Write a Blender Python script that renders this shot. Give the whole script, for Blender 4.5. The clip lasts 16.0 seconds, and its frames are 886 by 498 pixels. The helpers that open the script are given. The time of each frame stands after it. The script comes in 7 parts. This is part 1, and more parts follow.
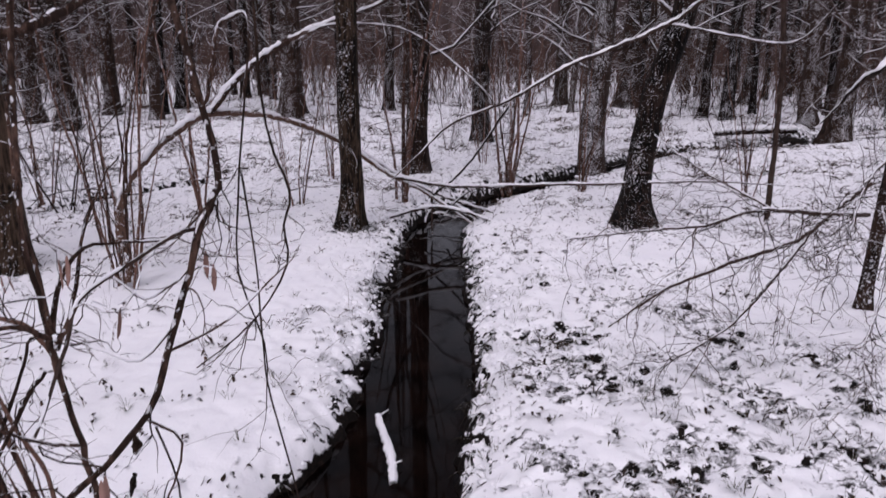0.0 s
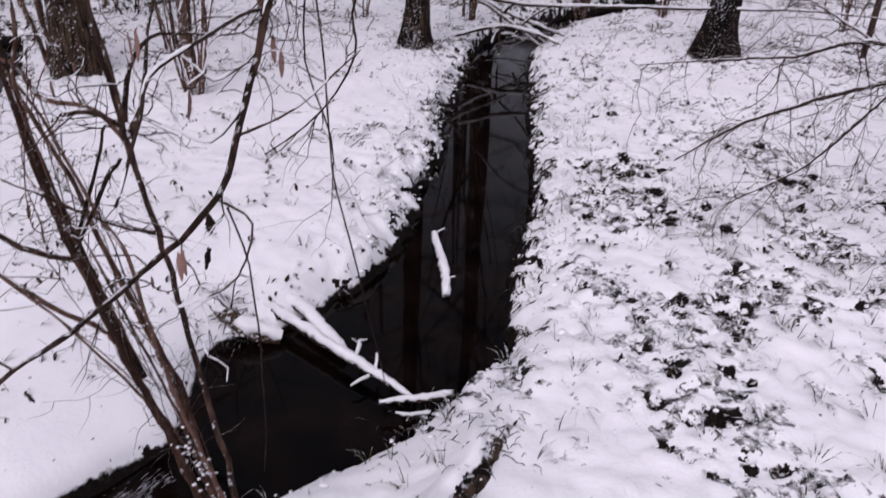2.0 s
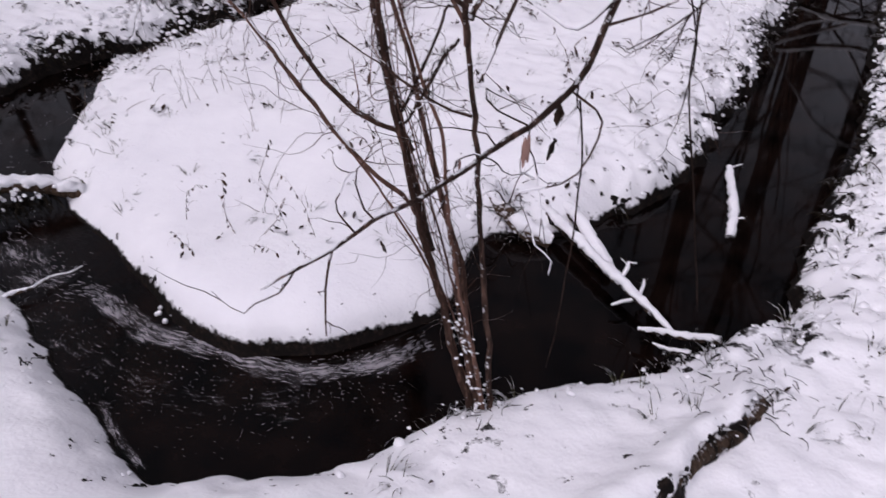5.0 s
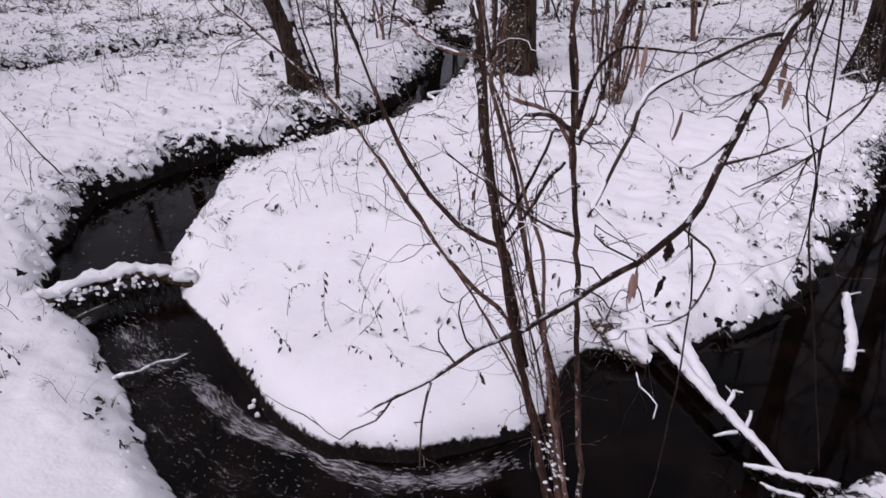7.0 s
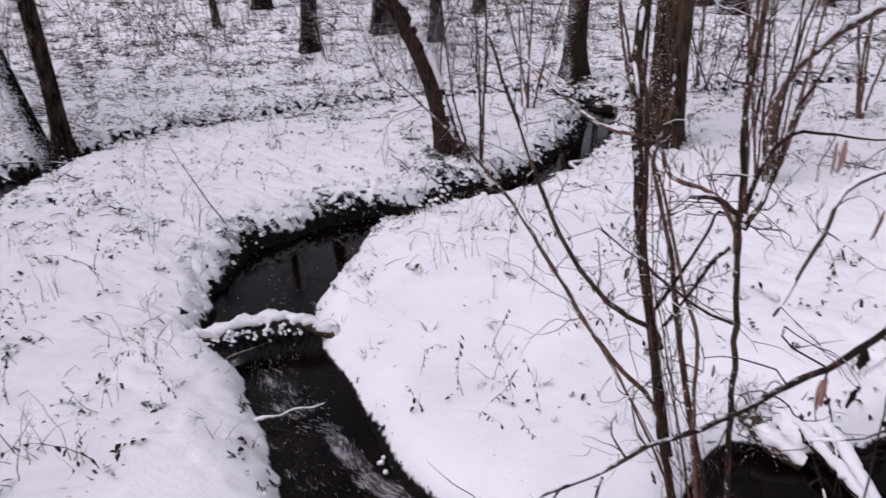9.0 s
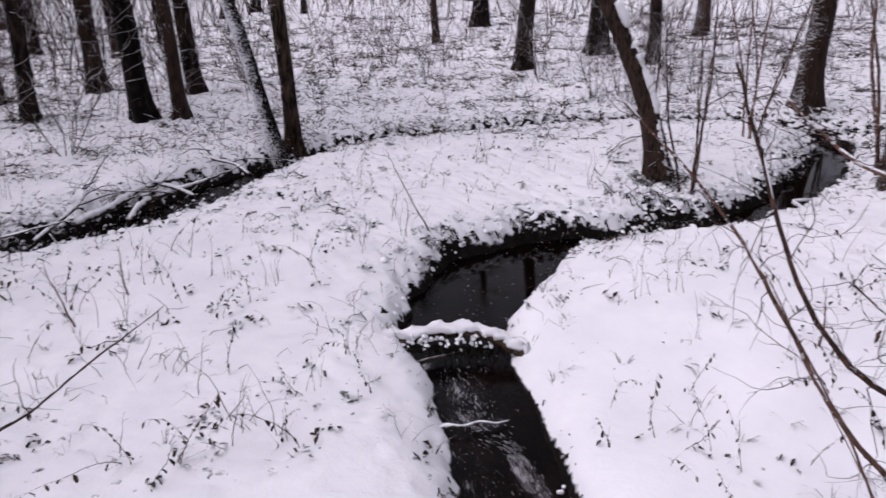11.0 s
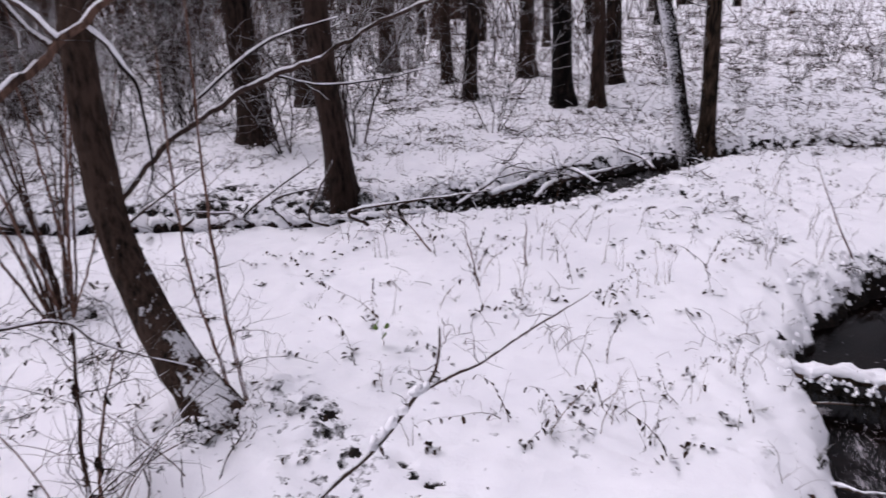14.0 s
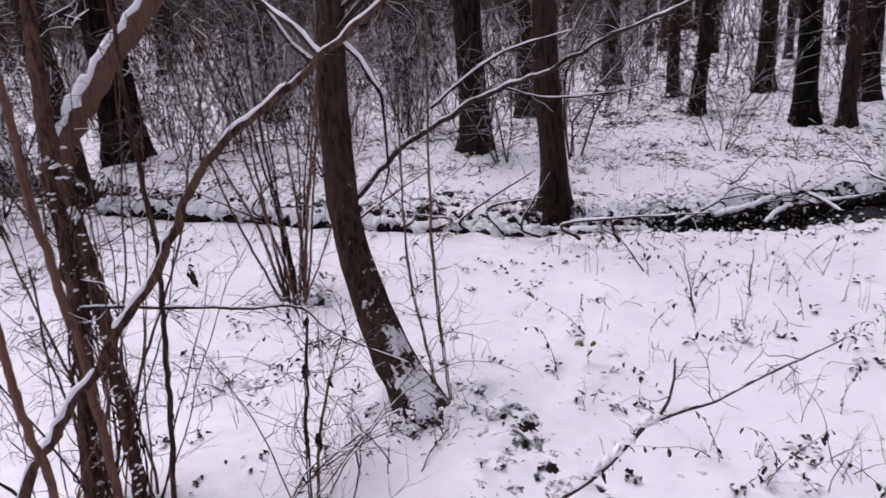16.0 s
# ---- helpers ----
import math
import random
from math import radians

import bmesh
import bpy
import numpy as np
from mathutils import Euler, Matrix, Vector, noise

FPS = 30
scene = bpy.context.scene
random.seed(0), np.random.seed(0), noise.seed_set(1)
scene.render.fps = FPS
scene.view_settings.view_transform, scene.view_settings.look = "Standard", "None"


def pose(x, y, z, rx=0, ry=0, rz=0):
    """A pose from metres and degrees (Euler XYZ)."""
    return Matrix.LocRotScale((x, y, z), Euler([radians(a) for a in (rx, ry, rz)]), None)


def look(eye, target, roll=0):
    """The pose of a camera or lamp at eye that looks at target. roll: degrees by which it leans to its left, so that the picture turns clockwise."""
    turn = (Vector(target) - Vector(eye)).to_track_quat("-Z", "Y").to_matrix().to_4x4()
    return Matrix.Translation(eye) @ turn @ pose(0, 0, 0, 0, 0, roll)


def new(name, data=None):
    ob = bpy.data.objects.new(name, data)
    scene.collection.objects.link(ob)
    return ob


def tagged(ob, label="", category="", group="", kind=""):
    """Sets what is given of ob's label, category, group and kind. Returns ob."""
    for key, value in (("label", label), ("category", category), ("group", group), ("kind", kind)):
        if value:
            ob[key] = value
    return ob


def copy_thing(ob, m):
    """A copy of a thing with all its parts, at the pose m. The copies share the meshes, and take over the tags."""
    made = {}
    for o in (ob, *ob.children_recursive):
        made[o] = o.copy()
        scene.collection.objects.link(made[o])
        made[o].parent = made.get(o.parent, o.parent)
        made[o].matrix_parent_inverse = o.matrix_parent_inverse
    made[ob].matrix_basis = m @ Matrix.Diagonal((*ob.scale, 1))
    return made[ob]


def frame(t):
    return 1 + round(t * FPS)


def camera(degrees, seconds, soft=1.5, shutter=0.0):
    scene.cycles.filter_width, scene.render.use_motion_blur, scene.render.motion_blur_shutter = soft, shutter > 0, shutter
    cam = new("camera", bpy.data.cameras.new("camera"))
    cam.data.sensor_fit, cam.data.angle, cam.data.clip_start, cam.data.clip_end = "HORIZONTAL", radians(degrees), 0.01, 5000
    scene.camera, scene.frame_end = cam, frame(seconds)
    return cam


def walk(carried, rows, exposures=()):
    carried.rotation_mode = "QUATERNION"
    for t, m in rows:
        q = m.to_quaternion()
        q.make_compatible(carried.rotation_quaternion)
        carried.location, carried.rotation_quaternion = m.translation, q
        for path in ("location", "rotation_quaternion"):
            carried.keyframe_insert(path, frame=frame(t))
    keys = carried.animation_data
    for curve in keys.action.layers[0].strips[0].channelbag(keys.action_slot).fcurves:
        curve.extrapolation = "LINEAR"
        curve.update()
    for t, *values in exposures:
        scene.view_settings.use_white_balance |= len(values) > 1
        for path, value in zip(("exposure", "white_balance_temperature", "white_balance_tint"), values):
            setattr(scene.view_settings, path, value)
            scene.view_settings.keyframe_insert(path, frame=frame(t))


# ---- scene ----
# The camera turns slowly where it stands, about two metres over the snow.
cam = camera(64.0, 16.0, shutter=0.5)
PATH = [
    (0.0, 0.008, 0.004, 2.095, 74.72, -0.37, -0.23),
    (0.5, 0.010, -0.002, 2.084, 71.82, -0.30, 0.79),
    (1.0, 0.010, -0.005, 2.074, 68.84, -0.79, 2.03),
    (1.5, 0.004, 0.002, 2.057, 64.76, -1.54, 3.65),
    (2.0, -0.006, 0.007, 2.045, 60.77, -1.87, 5.39),
    (2.5, -0.022, 0.011, 2.032, 57.22, -2.12, 8.13),
    (3.0, -0.053, 0.017, 2.018, 53.73, -2.04, 12.58),
    (3.5, -0.081, 0.016, 2.007, 51.46, -1.56, 16.42),
    (4.0, -0.101, 0.009, 2.003, 51.24, -1.58, 20.88),
    (4.5, -0.114, -0.001, 2.005, 51.85, -1.17, 25.25),
    (7.0, -0.149, 0.015, 2.040, 61.37, 0.51, 36.99),
    (7.5, -0.155, 0.015, 2.047, 62.91, 0.61, 38.26),
    (8.0, -0.163, 0.001, 2.056, 64.52, 0.94, 40.74),
    (10.5, -0.258, -0.058, 2.075, 68.29, 1.30, 60.28),
    (11.0, -0.271, -0.075, 2.075, 68.35, 1.41, 64.25),
    (11.5, -0.287, -0.093, 2.075, 68.32, 1.48, 68.65),
    (12.0, -0.303, -0.103, 2.073, 68.46, 1.73, 73.34),
    (12.5, -0.315, -0.109, 2.072, 68.53, 2.21, 79.12),
    (13.0, -0.323, -0.131, 2.071, 68.54, 2.31, 84.97),
    (13.5, -0.326, -0.154, 2.070, 68.65, 2.38, 90.70),
    (14.0, -0.320, -0.172, 2.075, 68.93, 2.61, 95.99),
    (14.5, -0.316, -0.181, 2.080, 69.41, 3.29, 100.86),
    (15.0, -0.313, -0.193, 2.081, 69.92, 3.52, 105.71),
    (15.5, -0.309, -0.211, 2.085, 70.28, 3.77, 109.95),
    (16.0, -0.311, -0.216, 2.087, 70.76, 3.87, 113.04),
]
walk(cam, [(row[0], pose(*row[1:])) for row in PATH],
     exposures=[(0.0, -0.07, 6230, 25), (7.0, 0.02, 6230, 25), (11.0, 0.12, 6230, 25), (13.5, 0.25, 6230, 25), (16.0, 0.25, 6230, 25)])

# ---- world and light: a closed winter sky ----
world = bpy.data.worlds.new("overcast")
scene.world = world
world.use_nodes = True
wn, wl = world.node_tree.nodes, world.node_tree.links
wn.clear()
sky = wn.new("ShaderNodeTexSky")
sky.sky_type = "NISHITA"
sky.sun_disc = False
sky.sun_elevation, sky.sun_rotation = radians(58), radians(200)
sky.dust_density, sky.air_density = 4.0, 1.0
grey = wn.new("ShaderNodeHueSaturation")
grey.inputs["Saturation"].default_value = 0.22
bg = wn.new("ShaderNodeBackground")
bg.inputs["Strength"].default_value = 0.15
wout = wn.new("ShaderNodeOutputWorld")
wl.new(sky.outputs[0], grey.inputs["Color"])
wl.new(grey.outputs[0], bg.inputs["Color"])
wl.new(bg.outputs[0], wout.inputs["Surface"])

sun = new("sun", bpy.data.lights.new("sun", "SUN"))
sun.data.energy, sun.data.angle, sun.data.color = 0.6, radians(75), (1.0, 0.97, 0.95)
sun.matrix_world = look((-3, -8, 14), (0, 0, 0))


# ---- materials ----
def material(name, rough=0.8):
    m = bpy.data.materials.new(name)
    m.use_nodes = True
    n, l = m.node_tree.nodes, m.node_tree.links
    b = n["Principled BSDF"]
    b.inputs["Roughness"].default_value = rough
    b.inputs["Specular IOR Level"].default_value = 0.12
    return m, n, l, b


def noise_node(n, l, where, scale, detail=4.0, rough=0.6):
    k = n.new("ShaderNodeTexNoise")
    k.inputs["Scale"].default_value, k.inputs["Detail"].default_value, k.inputs["Roughness"].default_value = scale, detail, rough
    l.new(where, k.inputs["Vector"])
    return k.outputs["Fac"]


def ramp(n, l, fac, stops):
    r = n.new("ShaderNodeValToRGB")
    e = r.color_ramp.elements
    while len(e) < len(stops):
        e.new(0.5)
    for k, (at, c) in zip(e, stops):
        k.position, k.color = at, (*c, 1) if len(c) == 3 else c
    l.new(fac, r.inputs[0])
    return r.outputs["Color"]


def calc(n, l, op, a, b=None, clamp=False):
    k = n.new("ShaderNodeMath")
    k.operation, k.use_clamp = op, clamp
    for i, v in enumerate((a, b)):
        if v is None:
            continue
        if isinstance(v, (int, float)):
            k.inputs[i].default_value = v
        else:
            l.new(v, k.inputs[i])
    return k.outputs[0]


def smooth(n, l, v, lo, hi):
    k = n.new("ShaderNodeMapRange")
    k.interpolation_type = "SMOOTHSTEP"
    k.inputs["From Min"].default_value, k.inputs["From Max"].default_value = lo, hi
    l.new(v, k.inputs["Value"])
    return k.outputs["Result"]


def mixed(n, l, fac, a, b):
    k = n.new("ShaderNodeMix")
    k.data_type = "RGBA"
    for v, s in ((fac, k.inputs["Factor"]), (a, k.inputs["A"]), (b, k.inputs["B"])):
        if isinstance(v, tuple):
            s.default_value = (*v, 1)
        elif isinstance(v, float):
            s.default_value = v
        else:
            l.new(v, s)
    return k.outputs["Result"]


def bumped(n, l, b, height, strength, distance):
    k = n.new("ShaderNodeBump")
    k.inputs["Strength"].default_value, k.inputs["Distance"].default_value = strength, distance
    l.new(height, k.inputs["Height"])
    l.new(k.outputs[0], b.inputs["Normal"])


def stretched(n, l, where, sx, sy, sz):
    k = n.new("ShaderNodeMapping")
    k.inputs["Scale"].default_value = (sx, sy, sz)
    l.new(where, k.inputs["Vector"])
    return k.outputs[0]


SNOW = (0.80, 0.80, 0.83)


def snow_material():
    m, n, l, b = material("snow", 0.65)
    g = n.new("ShaderNodeNewGeometry")
    f = noise_node(n, l, g.outputs["Position"], 7.0)
    l.new(ramp(n, l, f, [(0.3, (0.76, 0.76, 0.79)), (0.7, (0.84, 0.84, 0.86))]), b.inputs["Base Color"])
    bumped(n, l, b, noise_node(n, l, g.outputs["Position"], 90.0, 5.0), 0.5, 0.01)
    return m


def ground_material():
    """Snow that lies on level ground and leaves steep soil and litter bare."""
    m, n, l, b = material("snowy_ground", 0.75)
    g = n.new("ShaderNodeNewGeometry")
    p = g.outputs["Position"]
    soft = noise_node(n, l, p, 2.2)
    white = ramp(n, l, soft, [(0.3, (0.76, 0.76, 0.79)), (0.7, (0.84, 0.84, 0.86))])
    litter = noise_node(n, l, p, 38.0, 6.0, 0.7)
    earth = ramp(n, l, litter, [(0.32, (0.0016, 0.0012, 0.001)), (0.52, (0.005, 0.0034, 0.0027)), (0.66, (0.020, 0.0125, 0.009)), (0.80, (0.018, 0.017, 0.008))])
    bare = n.new("ShaderNodeAttribute")
    bare.attribute_name = "bare"
    fine = noise_node(n, l, p, 26.0, 5.0, 0.65)
    s = n.new("ShaderNodeSeparateXYZ")
    l.new(g.outputs["Normal"], s.inputs[0])
    slope = calc(n, l, "SUBTRACT", 1.0, s.outputs["Z"])
    need = calc(n, l, "ADD", calc(n, l, "MULTIPLY", slope, 0.62), bare.outputs["Fac"])
    need = calc(n, l, "ADD", need, calc(n, l, "MULTIPLY", calc(n, l, "SUBTRACT", fine, 0.5), 0.6))
    thick = n.new("ShaderNodeAttribute")
    thick.attribute_name = "thicket"
    gap = noise_node(n, l, p, 11.0, 4.0, 0.6)
    gap = calc(n, l, "ADD", gap, calc(n, l, "MULTIPLY", thick.outputs["Fac"], 0.20))
    need = calc(n, l, "ADD", need, calc(n, l, "MULTIPLY", smooth(n, l, gap, 0.62, 0.72), 0.5))
    cover = smooth(n, l, need, 0.42, 0.62)
    l.new(mixed(n, l, cover, white, earth), b.inputs["Base Color"])
    h = calc(n, l, "ADD", noise_node(n, l, p, 60.0, 6.0), calc(n, l, "MULTIPLY", noise_node(n, l, p, 9.0, 3.0), 2.5))
    bumped(n, l, b, h, 0.32, 0.012)
    return m


def wood_material(name, dark, light, grain=1.0, top=0.75, flecks=0.0, snow_soft=0.2, speck_scale=48.0, speck_push=1.3, patchy=0.0):
    """Bark with long ridges; snow lies where it faces up, and sticks in flecks to the windward side."""
    m, n, l, b = material(name, 0.85)
    g = n.new("ShaderNodeNewGeometry")
    p = g.outputs["Position"]
    ridge = noise_node(n, l, stretched(n, l, p, 30 * grain, 30 * grain, 5 * grain), 1.0, 5.0, 0.65)
    patch = noise_node(n, l, p, 2.3, 3.0)
    info = n.new("ShaderNodeObjectInfo")
    tone = calc(n, l, "ADD", calc(n, l, "MULTIPLY", ridge, 0.75), calc(n, l, "MULTIPLY", patch, 0.25))
    tone = calc(n, l, "ADD", tone, calc(n, l, "MULTIPLY", calc(n, l, "SUBTRACT", info.outputs["Random"], 0.5), 0.22))
    bark = ramp(n, l, tone, [(0.41, dark), (0.60, light)])
    s = n.new("ShaderNodeSeparateXYZ")
    l.new(g.outputs["Normal"], s.inputs[0])
    speck = noise_node(n, l, p, speck_scale, 5.0, 0.62)
    lie = calc(n, l, "ADD", s.outputs["Z"], calc(n, l, "MULTIPLY", calc(n, l, "SUBTRACT", speck, 0.5), speck_push))
    if patchy:
        lie = calc(n, l, "ADD", lie, calc(n, l, "MULTIPLY", calc(n, l, "SUBTRACT", noise_node(n, l, p, 9.0, 3.0), 0.5), patchy))
    snow = smooth(n, l, lie, top, top + snow_soft)
    if flecks:
        d = n.new("ShaderNodeVectorMath")
        d.operation = "DOT_PRODUCT"
        l.new(g.outputs["Normal"], d.inputs[0])
        d.inputs[1].default_value = (-0.22, -0.62, 0.55)
        clump = noise_node(n, l, p, 3.1, 2.0)
        w = calc(n, l, "ADD", calc(n, l, "MULTIPLY", d.outputs["Value"], 0.22), calc(n, l, "MULTIPLY", clump, 0.34))
        w = calc(n, l, "ADD", w, calc(n, l, "MULTIPLY", info.outputs["Random"], 0.06))
        w = calc(n, l, "ADD", w, speck)
        snow = calc(n, l, "MAXIMUM", snow, smooth(n, l, w, 0.90 - flecks, 0.94 - flecks))
    l.new(mixed(n, l, snow, bark, SNOW), b.inputs["Base Color"])
    bumped(n, l, b, calc(n, l, "ADD", ridge, calc(n, l, "MULTIPLY", snow, 0.5)), 1.0, 0.035)
    return m


def water_material():
    """Dark peaty brook: a still black mirror over mud, rippled where it runs round the bend."""
    m, n, l, b = material("brook_water", 0.015)
    b.inputs["IOR"].default_value = 1.33
    b.inputs["Specular IOR Level"].default_value = 0.15
    g = n.new("ShaderNodeNewGeometry")
    p = g.outputs["Position"]
    mud = noise_node(n, l, p, 3.5, 5.0)
    l.new(ramp(n, l, mud, [(0.38, (0.0008, 0.0005, 0.0005)), (0.74, (0.007, 0.0036, 0.0027))]), b.inputs["Base Color"])
    s = n.new("ShaderNodeSeparateXYZ")
    l.new(p, s.inputs[0])
    quick = calc(n, l, "MULTIPLY", smooth(n, l, calc(n, l, "MULTIPLY", s.outputs["X"], -1.0), 1.0, 2.3), smooth(n, l, calc(n, l, "MULTIPLY", s.outputs["Y"], -1.0), -2.4, -1.7))
    run = noise_node(n, l, stretched(n, l, p, 22, 46, 1), 1.0, 3.0)
    swell = noise_node(n, l, p, 2.2, 2.0)
    k = n.new("ShaderNodeBump")
    k.inputs["Distance"].default_value = 0.006
    l.new(calc(n, l, "ADD", calc(n, l, "MULTIPLY", quick, 0.55), 0.018), k.inputs["Strength"])
    l.new(calc(n, l, "ADD", run, swell), k.inputs["Height"])
    l.new(k.outputs[0], b.inputs["Normal"])
    return m


def plain(name, lo, hi, scale=40.0, rough=0.8):
    m, n, l, b = material(name, rough)
    g = n.new("ShaderNodeNewGeometry")
    f = noise_node(n, l, g.outputs["Position"], scale)
    f = calc(n, l, "ADD", calc(n, l, "MULTIPLY", f, 0.6), calc(n, l, "MULTIPLY", g.outputs["Random Per Island"], 0.4))
    l.new(ramp(n, l, f, [(0.3, lo), (0.7, hi)]), b.inputs["Base Color"])
    return m


def dusted(name, lo, hi, top=0.7):
    """Dry stalks and leaves with a dusting of snow on their upper faces."""
    return wood_material(name, lo, hi, 2.0, top)


def woods_material():
    """The far wall of the wood: countless stems and snowy twigs run together."""
    m, n, l, b = material("far_woods", 1.0)
    g = n.new("ShaderNodeNewGeometry")
    p = g.outputs["Position"]
    stems = noise_node(n, l, stretched(n, l, p, 0.9, 0.9, 0.03), 1.0, 6.0, 0.7)
    twigs = noise_node(n, l, stretched(n, l, p, 1.6, 1.6, 1.6), 1.0, 6.0, 0.75)
    f = calc(n, l, "ADD", calc(n, l, "MULTIPLY", stems, 0.6), calc(n, l, "MULTIPLY", twigs, 0.4))
    l.new(ramp(n, l, f, [(0.36, (0.022, 0.015, 0.014)), (0.54, (0.060, 0.044, 0.041)), (0.72, (0.17, 0.145, 0.145))]), b.inputs["Base Color"])
    return m


M_SNOW = snow_material()
M_GROUND = ground_material()
M_BARK = wood_material("dark_bark", (0.0020, 0.0013, 0.0011), (0.040, 0.0245, 0.0185), 0.9, 0.85, -0.03)
M_BARK_PLAIN = wood_material("brown_bark", (0.0045, 0.0030, 0.0020), (0.085, 0.056, 0.038), 1.0, 0.9, -0.02)
M_BARK_WHITE = wood_material("snow_plastered_bark", (0.006, 0.004, 0.0033), (0.045, 0.030, 0.024), 0.9, 0.62, 0.02)
M_BARK_PLASTER = wood_material("plastered_bark", (0.006, 0.004, 0.0033), (0.045, 0.030, 0.024), 0.9, 0.62, 0.23)
M_BARK_LEAN = wood_material("ridged_bark", (0.005, 0.0034, 0.0027), (0.060, 0.038, 0.028), 1.3, 0.64, 0.0, 0.12, 38.0, 1.1, 1.7)
M_BRANCH = wood_material("branch_bark", (0.013, 0.009, 0.0075), (0.068, 0.044, 0.035), 1.6, 0.7)
M_HAZEL = wood_material("hazel_bark", (0.046, 0.025, 0.018), (0.20, 0.112, 0.084), 2.0, 0.92, -0.03)
M_HAZEL_OLD = wood_material("old_hazel_bark", (0.026, 0.015, 0.011), (0.15, 0.088, 0.065), 1.6, 0.88, -0.01)
M_STEM = wood_material("dead_stem", (0.022, 0.013, 0.010), (0.095, 0.055, 0.042), 2.0, 0.9)
M_TWIG = wood_material("twig", (0.018, 0.011, 0.008), (0.085, 0.050, 0.038), 2.0, 0.85)
M_TWIG_FAR = wood_material("snowy_twig", (0.010, 0.0062, 0.005), (0.060, 0.036, 0.028), 2.0, 0.33)
M_WATER = water_material()
M_LEAF = plain("dry_leaf", (0.13, 0.075, 0.06), (0.30, 0.18, 0.15))
M_DEAD = dusted("dead_leaf", (0.018, 0.012, 0.009), (0.085, 0.05, 0.034), 0.75)
M_BRAMBLE = dusted("bramble_stems", (0.010, 0.007, 0.005), (0.060, 0.038, 0.026), 1.05)
M_GRASS = dusted("winter_grass", (0.022, 0.024, 0.012), (0.10, 0.095, 0.045), 0.8)
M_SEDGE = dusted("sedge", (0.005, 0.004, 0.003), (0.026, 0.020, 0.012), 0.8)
M_STALK = dusted("dry_stalk", (0.05, 0.034, 0.024), (0.17, 0.12, 0.085), 0.8)
M_GREEN = plain("green_leaf", (0.06, 0.11, 0.025), (0.14, 0.20, 0.05))
M_FOAM = plain("foam", (0.10, 0.095, 0.105), (0.34, 0.33, 0.36), 60.0, 0.6)
def film_material():
    """Froth drawn out in threads by the current, with clear water between them."""
    m, n, l, b = material("froth_film", 0.5)
    flow, cover = n.new("ShaderNodeAttribute"), n.new("ShaderNodeAttribute")
    flow.attribute_name, cover.attribute_name = "flow", "cover"
    warp = n.new("ShaderNodeVectorMath")
    warp.operation = "MULTIPLY_ADD"
    w = n.new("ShaderNodeTexNoise")
    w.inputs["Scale"].default_value = 9.0
    l.new(flow.outputs["Vector"], w.inputs["Vector"])
    l.new(w.outputs["Color"], warp.inputs[0])
    warp.inputs[1].default_value = (0.05, 0.05, 0.0)
    l.new(flow.outputs["Vector"], warp.inputs[2])
    thread = noise_node(n, l, stretched(n, l, warp.outputs[0], 10, 85, 1), 1.0, 4.0, 0.6)
    patch = noise_node(n, l, stretched(n, l, warp.outputs[0], 5, 16, 1), 1.0, 3.0)
    f = calc(n, l, "ADD", calc(n, l, "ADD", calc(n, l, "MULTIPLY", thread, 0.5), calc(n, l, "MULTIPLY", patch, 0.5)), calc(n, l, "MULTIPLY", calc(n, l, "SUBTRACT", cover.outputs["Fac"], 0.5), 0.5))
    b.inputs["Base Color"].default_value = (0.36, 0.34, 0.36, 1)
    l.new(calc(n, l, "MULTIPLY", smooth(n, l, f, 0.46, 0.68), 0.75), b.inputs["Alpha"])
    return m


M_FILM = film_material()
M_WOODS = woods_material()


# ---- mesh helpers ----
def mesh_of(name, V, F, mat, shade=True):
    me = bpy.data.meshes.new(name)
    me.from_pydata([tuple(v) for v in V], [], F)
    if shade:
        me.polygons.foreach_set("use_smooth", [True] * len(me.polygons))
    me.materials.append(mat)
    me.update()
    return me


def part(name, V, F, mat, parent=None, label=""):
    ob = new(name, mesh_of(name, V, F, mat))
    if parent is not None:
        ob.parent = parent
        ob.matrix_parent_inverse = parent.matrix_basis.inverted()
    if label:
        tagged(ob, label)
    return ob


def thing(name, x, y, z, label, category, group="", kind=""):
    ob = new(name)
    ob.empty_display_size = 0.1
    ob.matrix_basis = pose(x, y, z)
    return tagged(ob, label, category, group, kind)


def mesh_np(name, V, F, mat):
    """A mesh from arrays of corners and of faces with one number of sides."""
    V, F = np.asarray(V, np.float32), np.asarray(F, np.int32)
    me = bpy.data.meshes.new(name)
    me.vertices.add(len(V))
    me.vertices.foreach_set("co", V.ravel())
    me.loops.add(F.size)
    me.loops.foreach_set("vertex_index", F.ravel())
    me.polygons.add(len(F))
    me.polygons.foreach_set("loop_start", np.arange(0, F.size, F.shape[1], dtype=np.int32))
    me.polygons.foreach_set("loop_total", np.full(len(F), F.shape[1], np.int32))
    me.polygons.foreach_set("use_smooth", np.ones(len(F), bool))
    me.update(calc_edges=True)
    me.materials.append(mat)
    return me


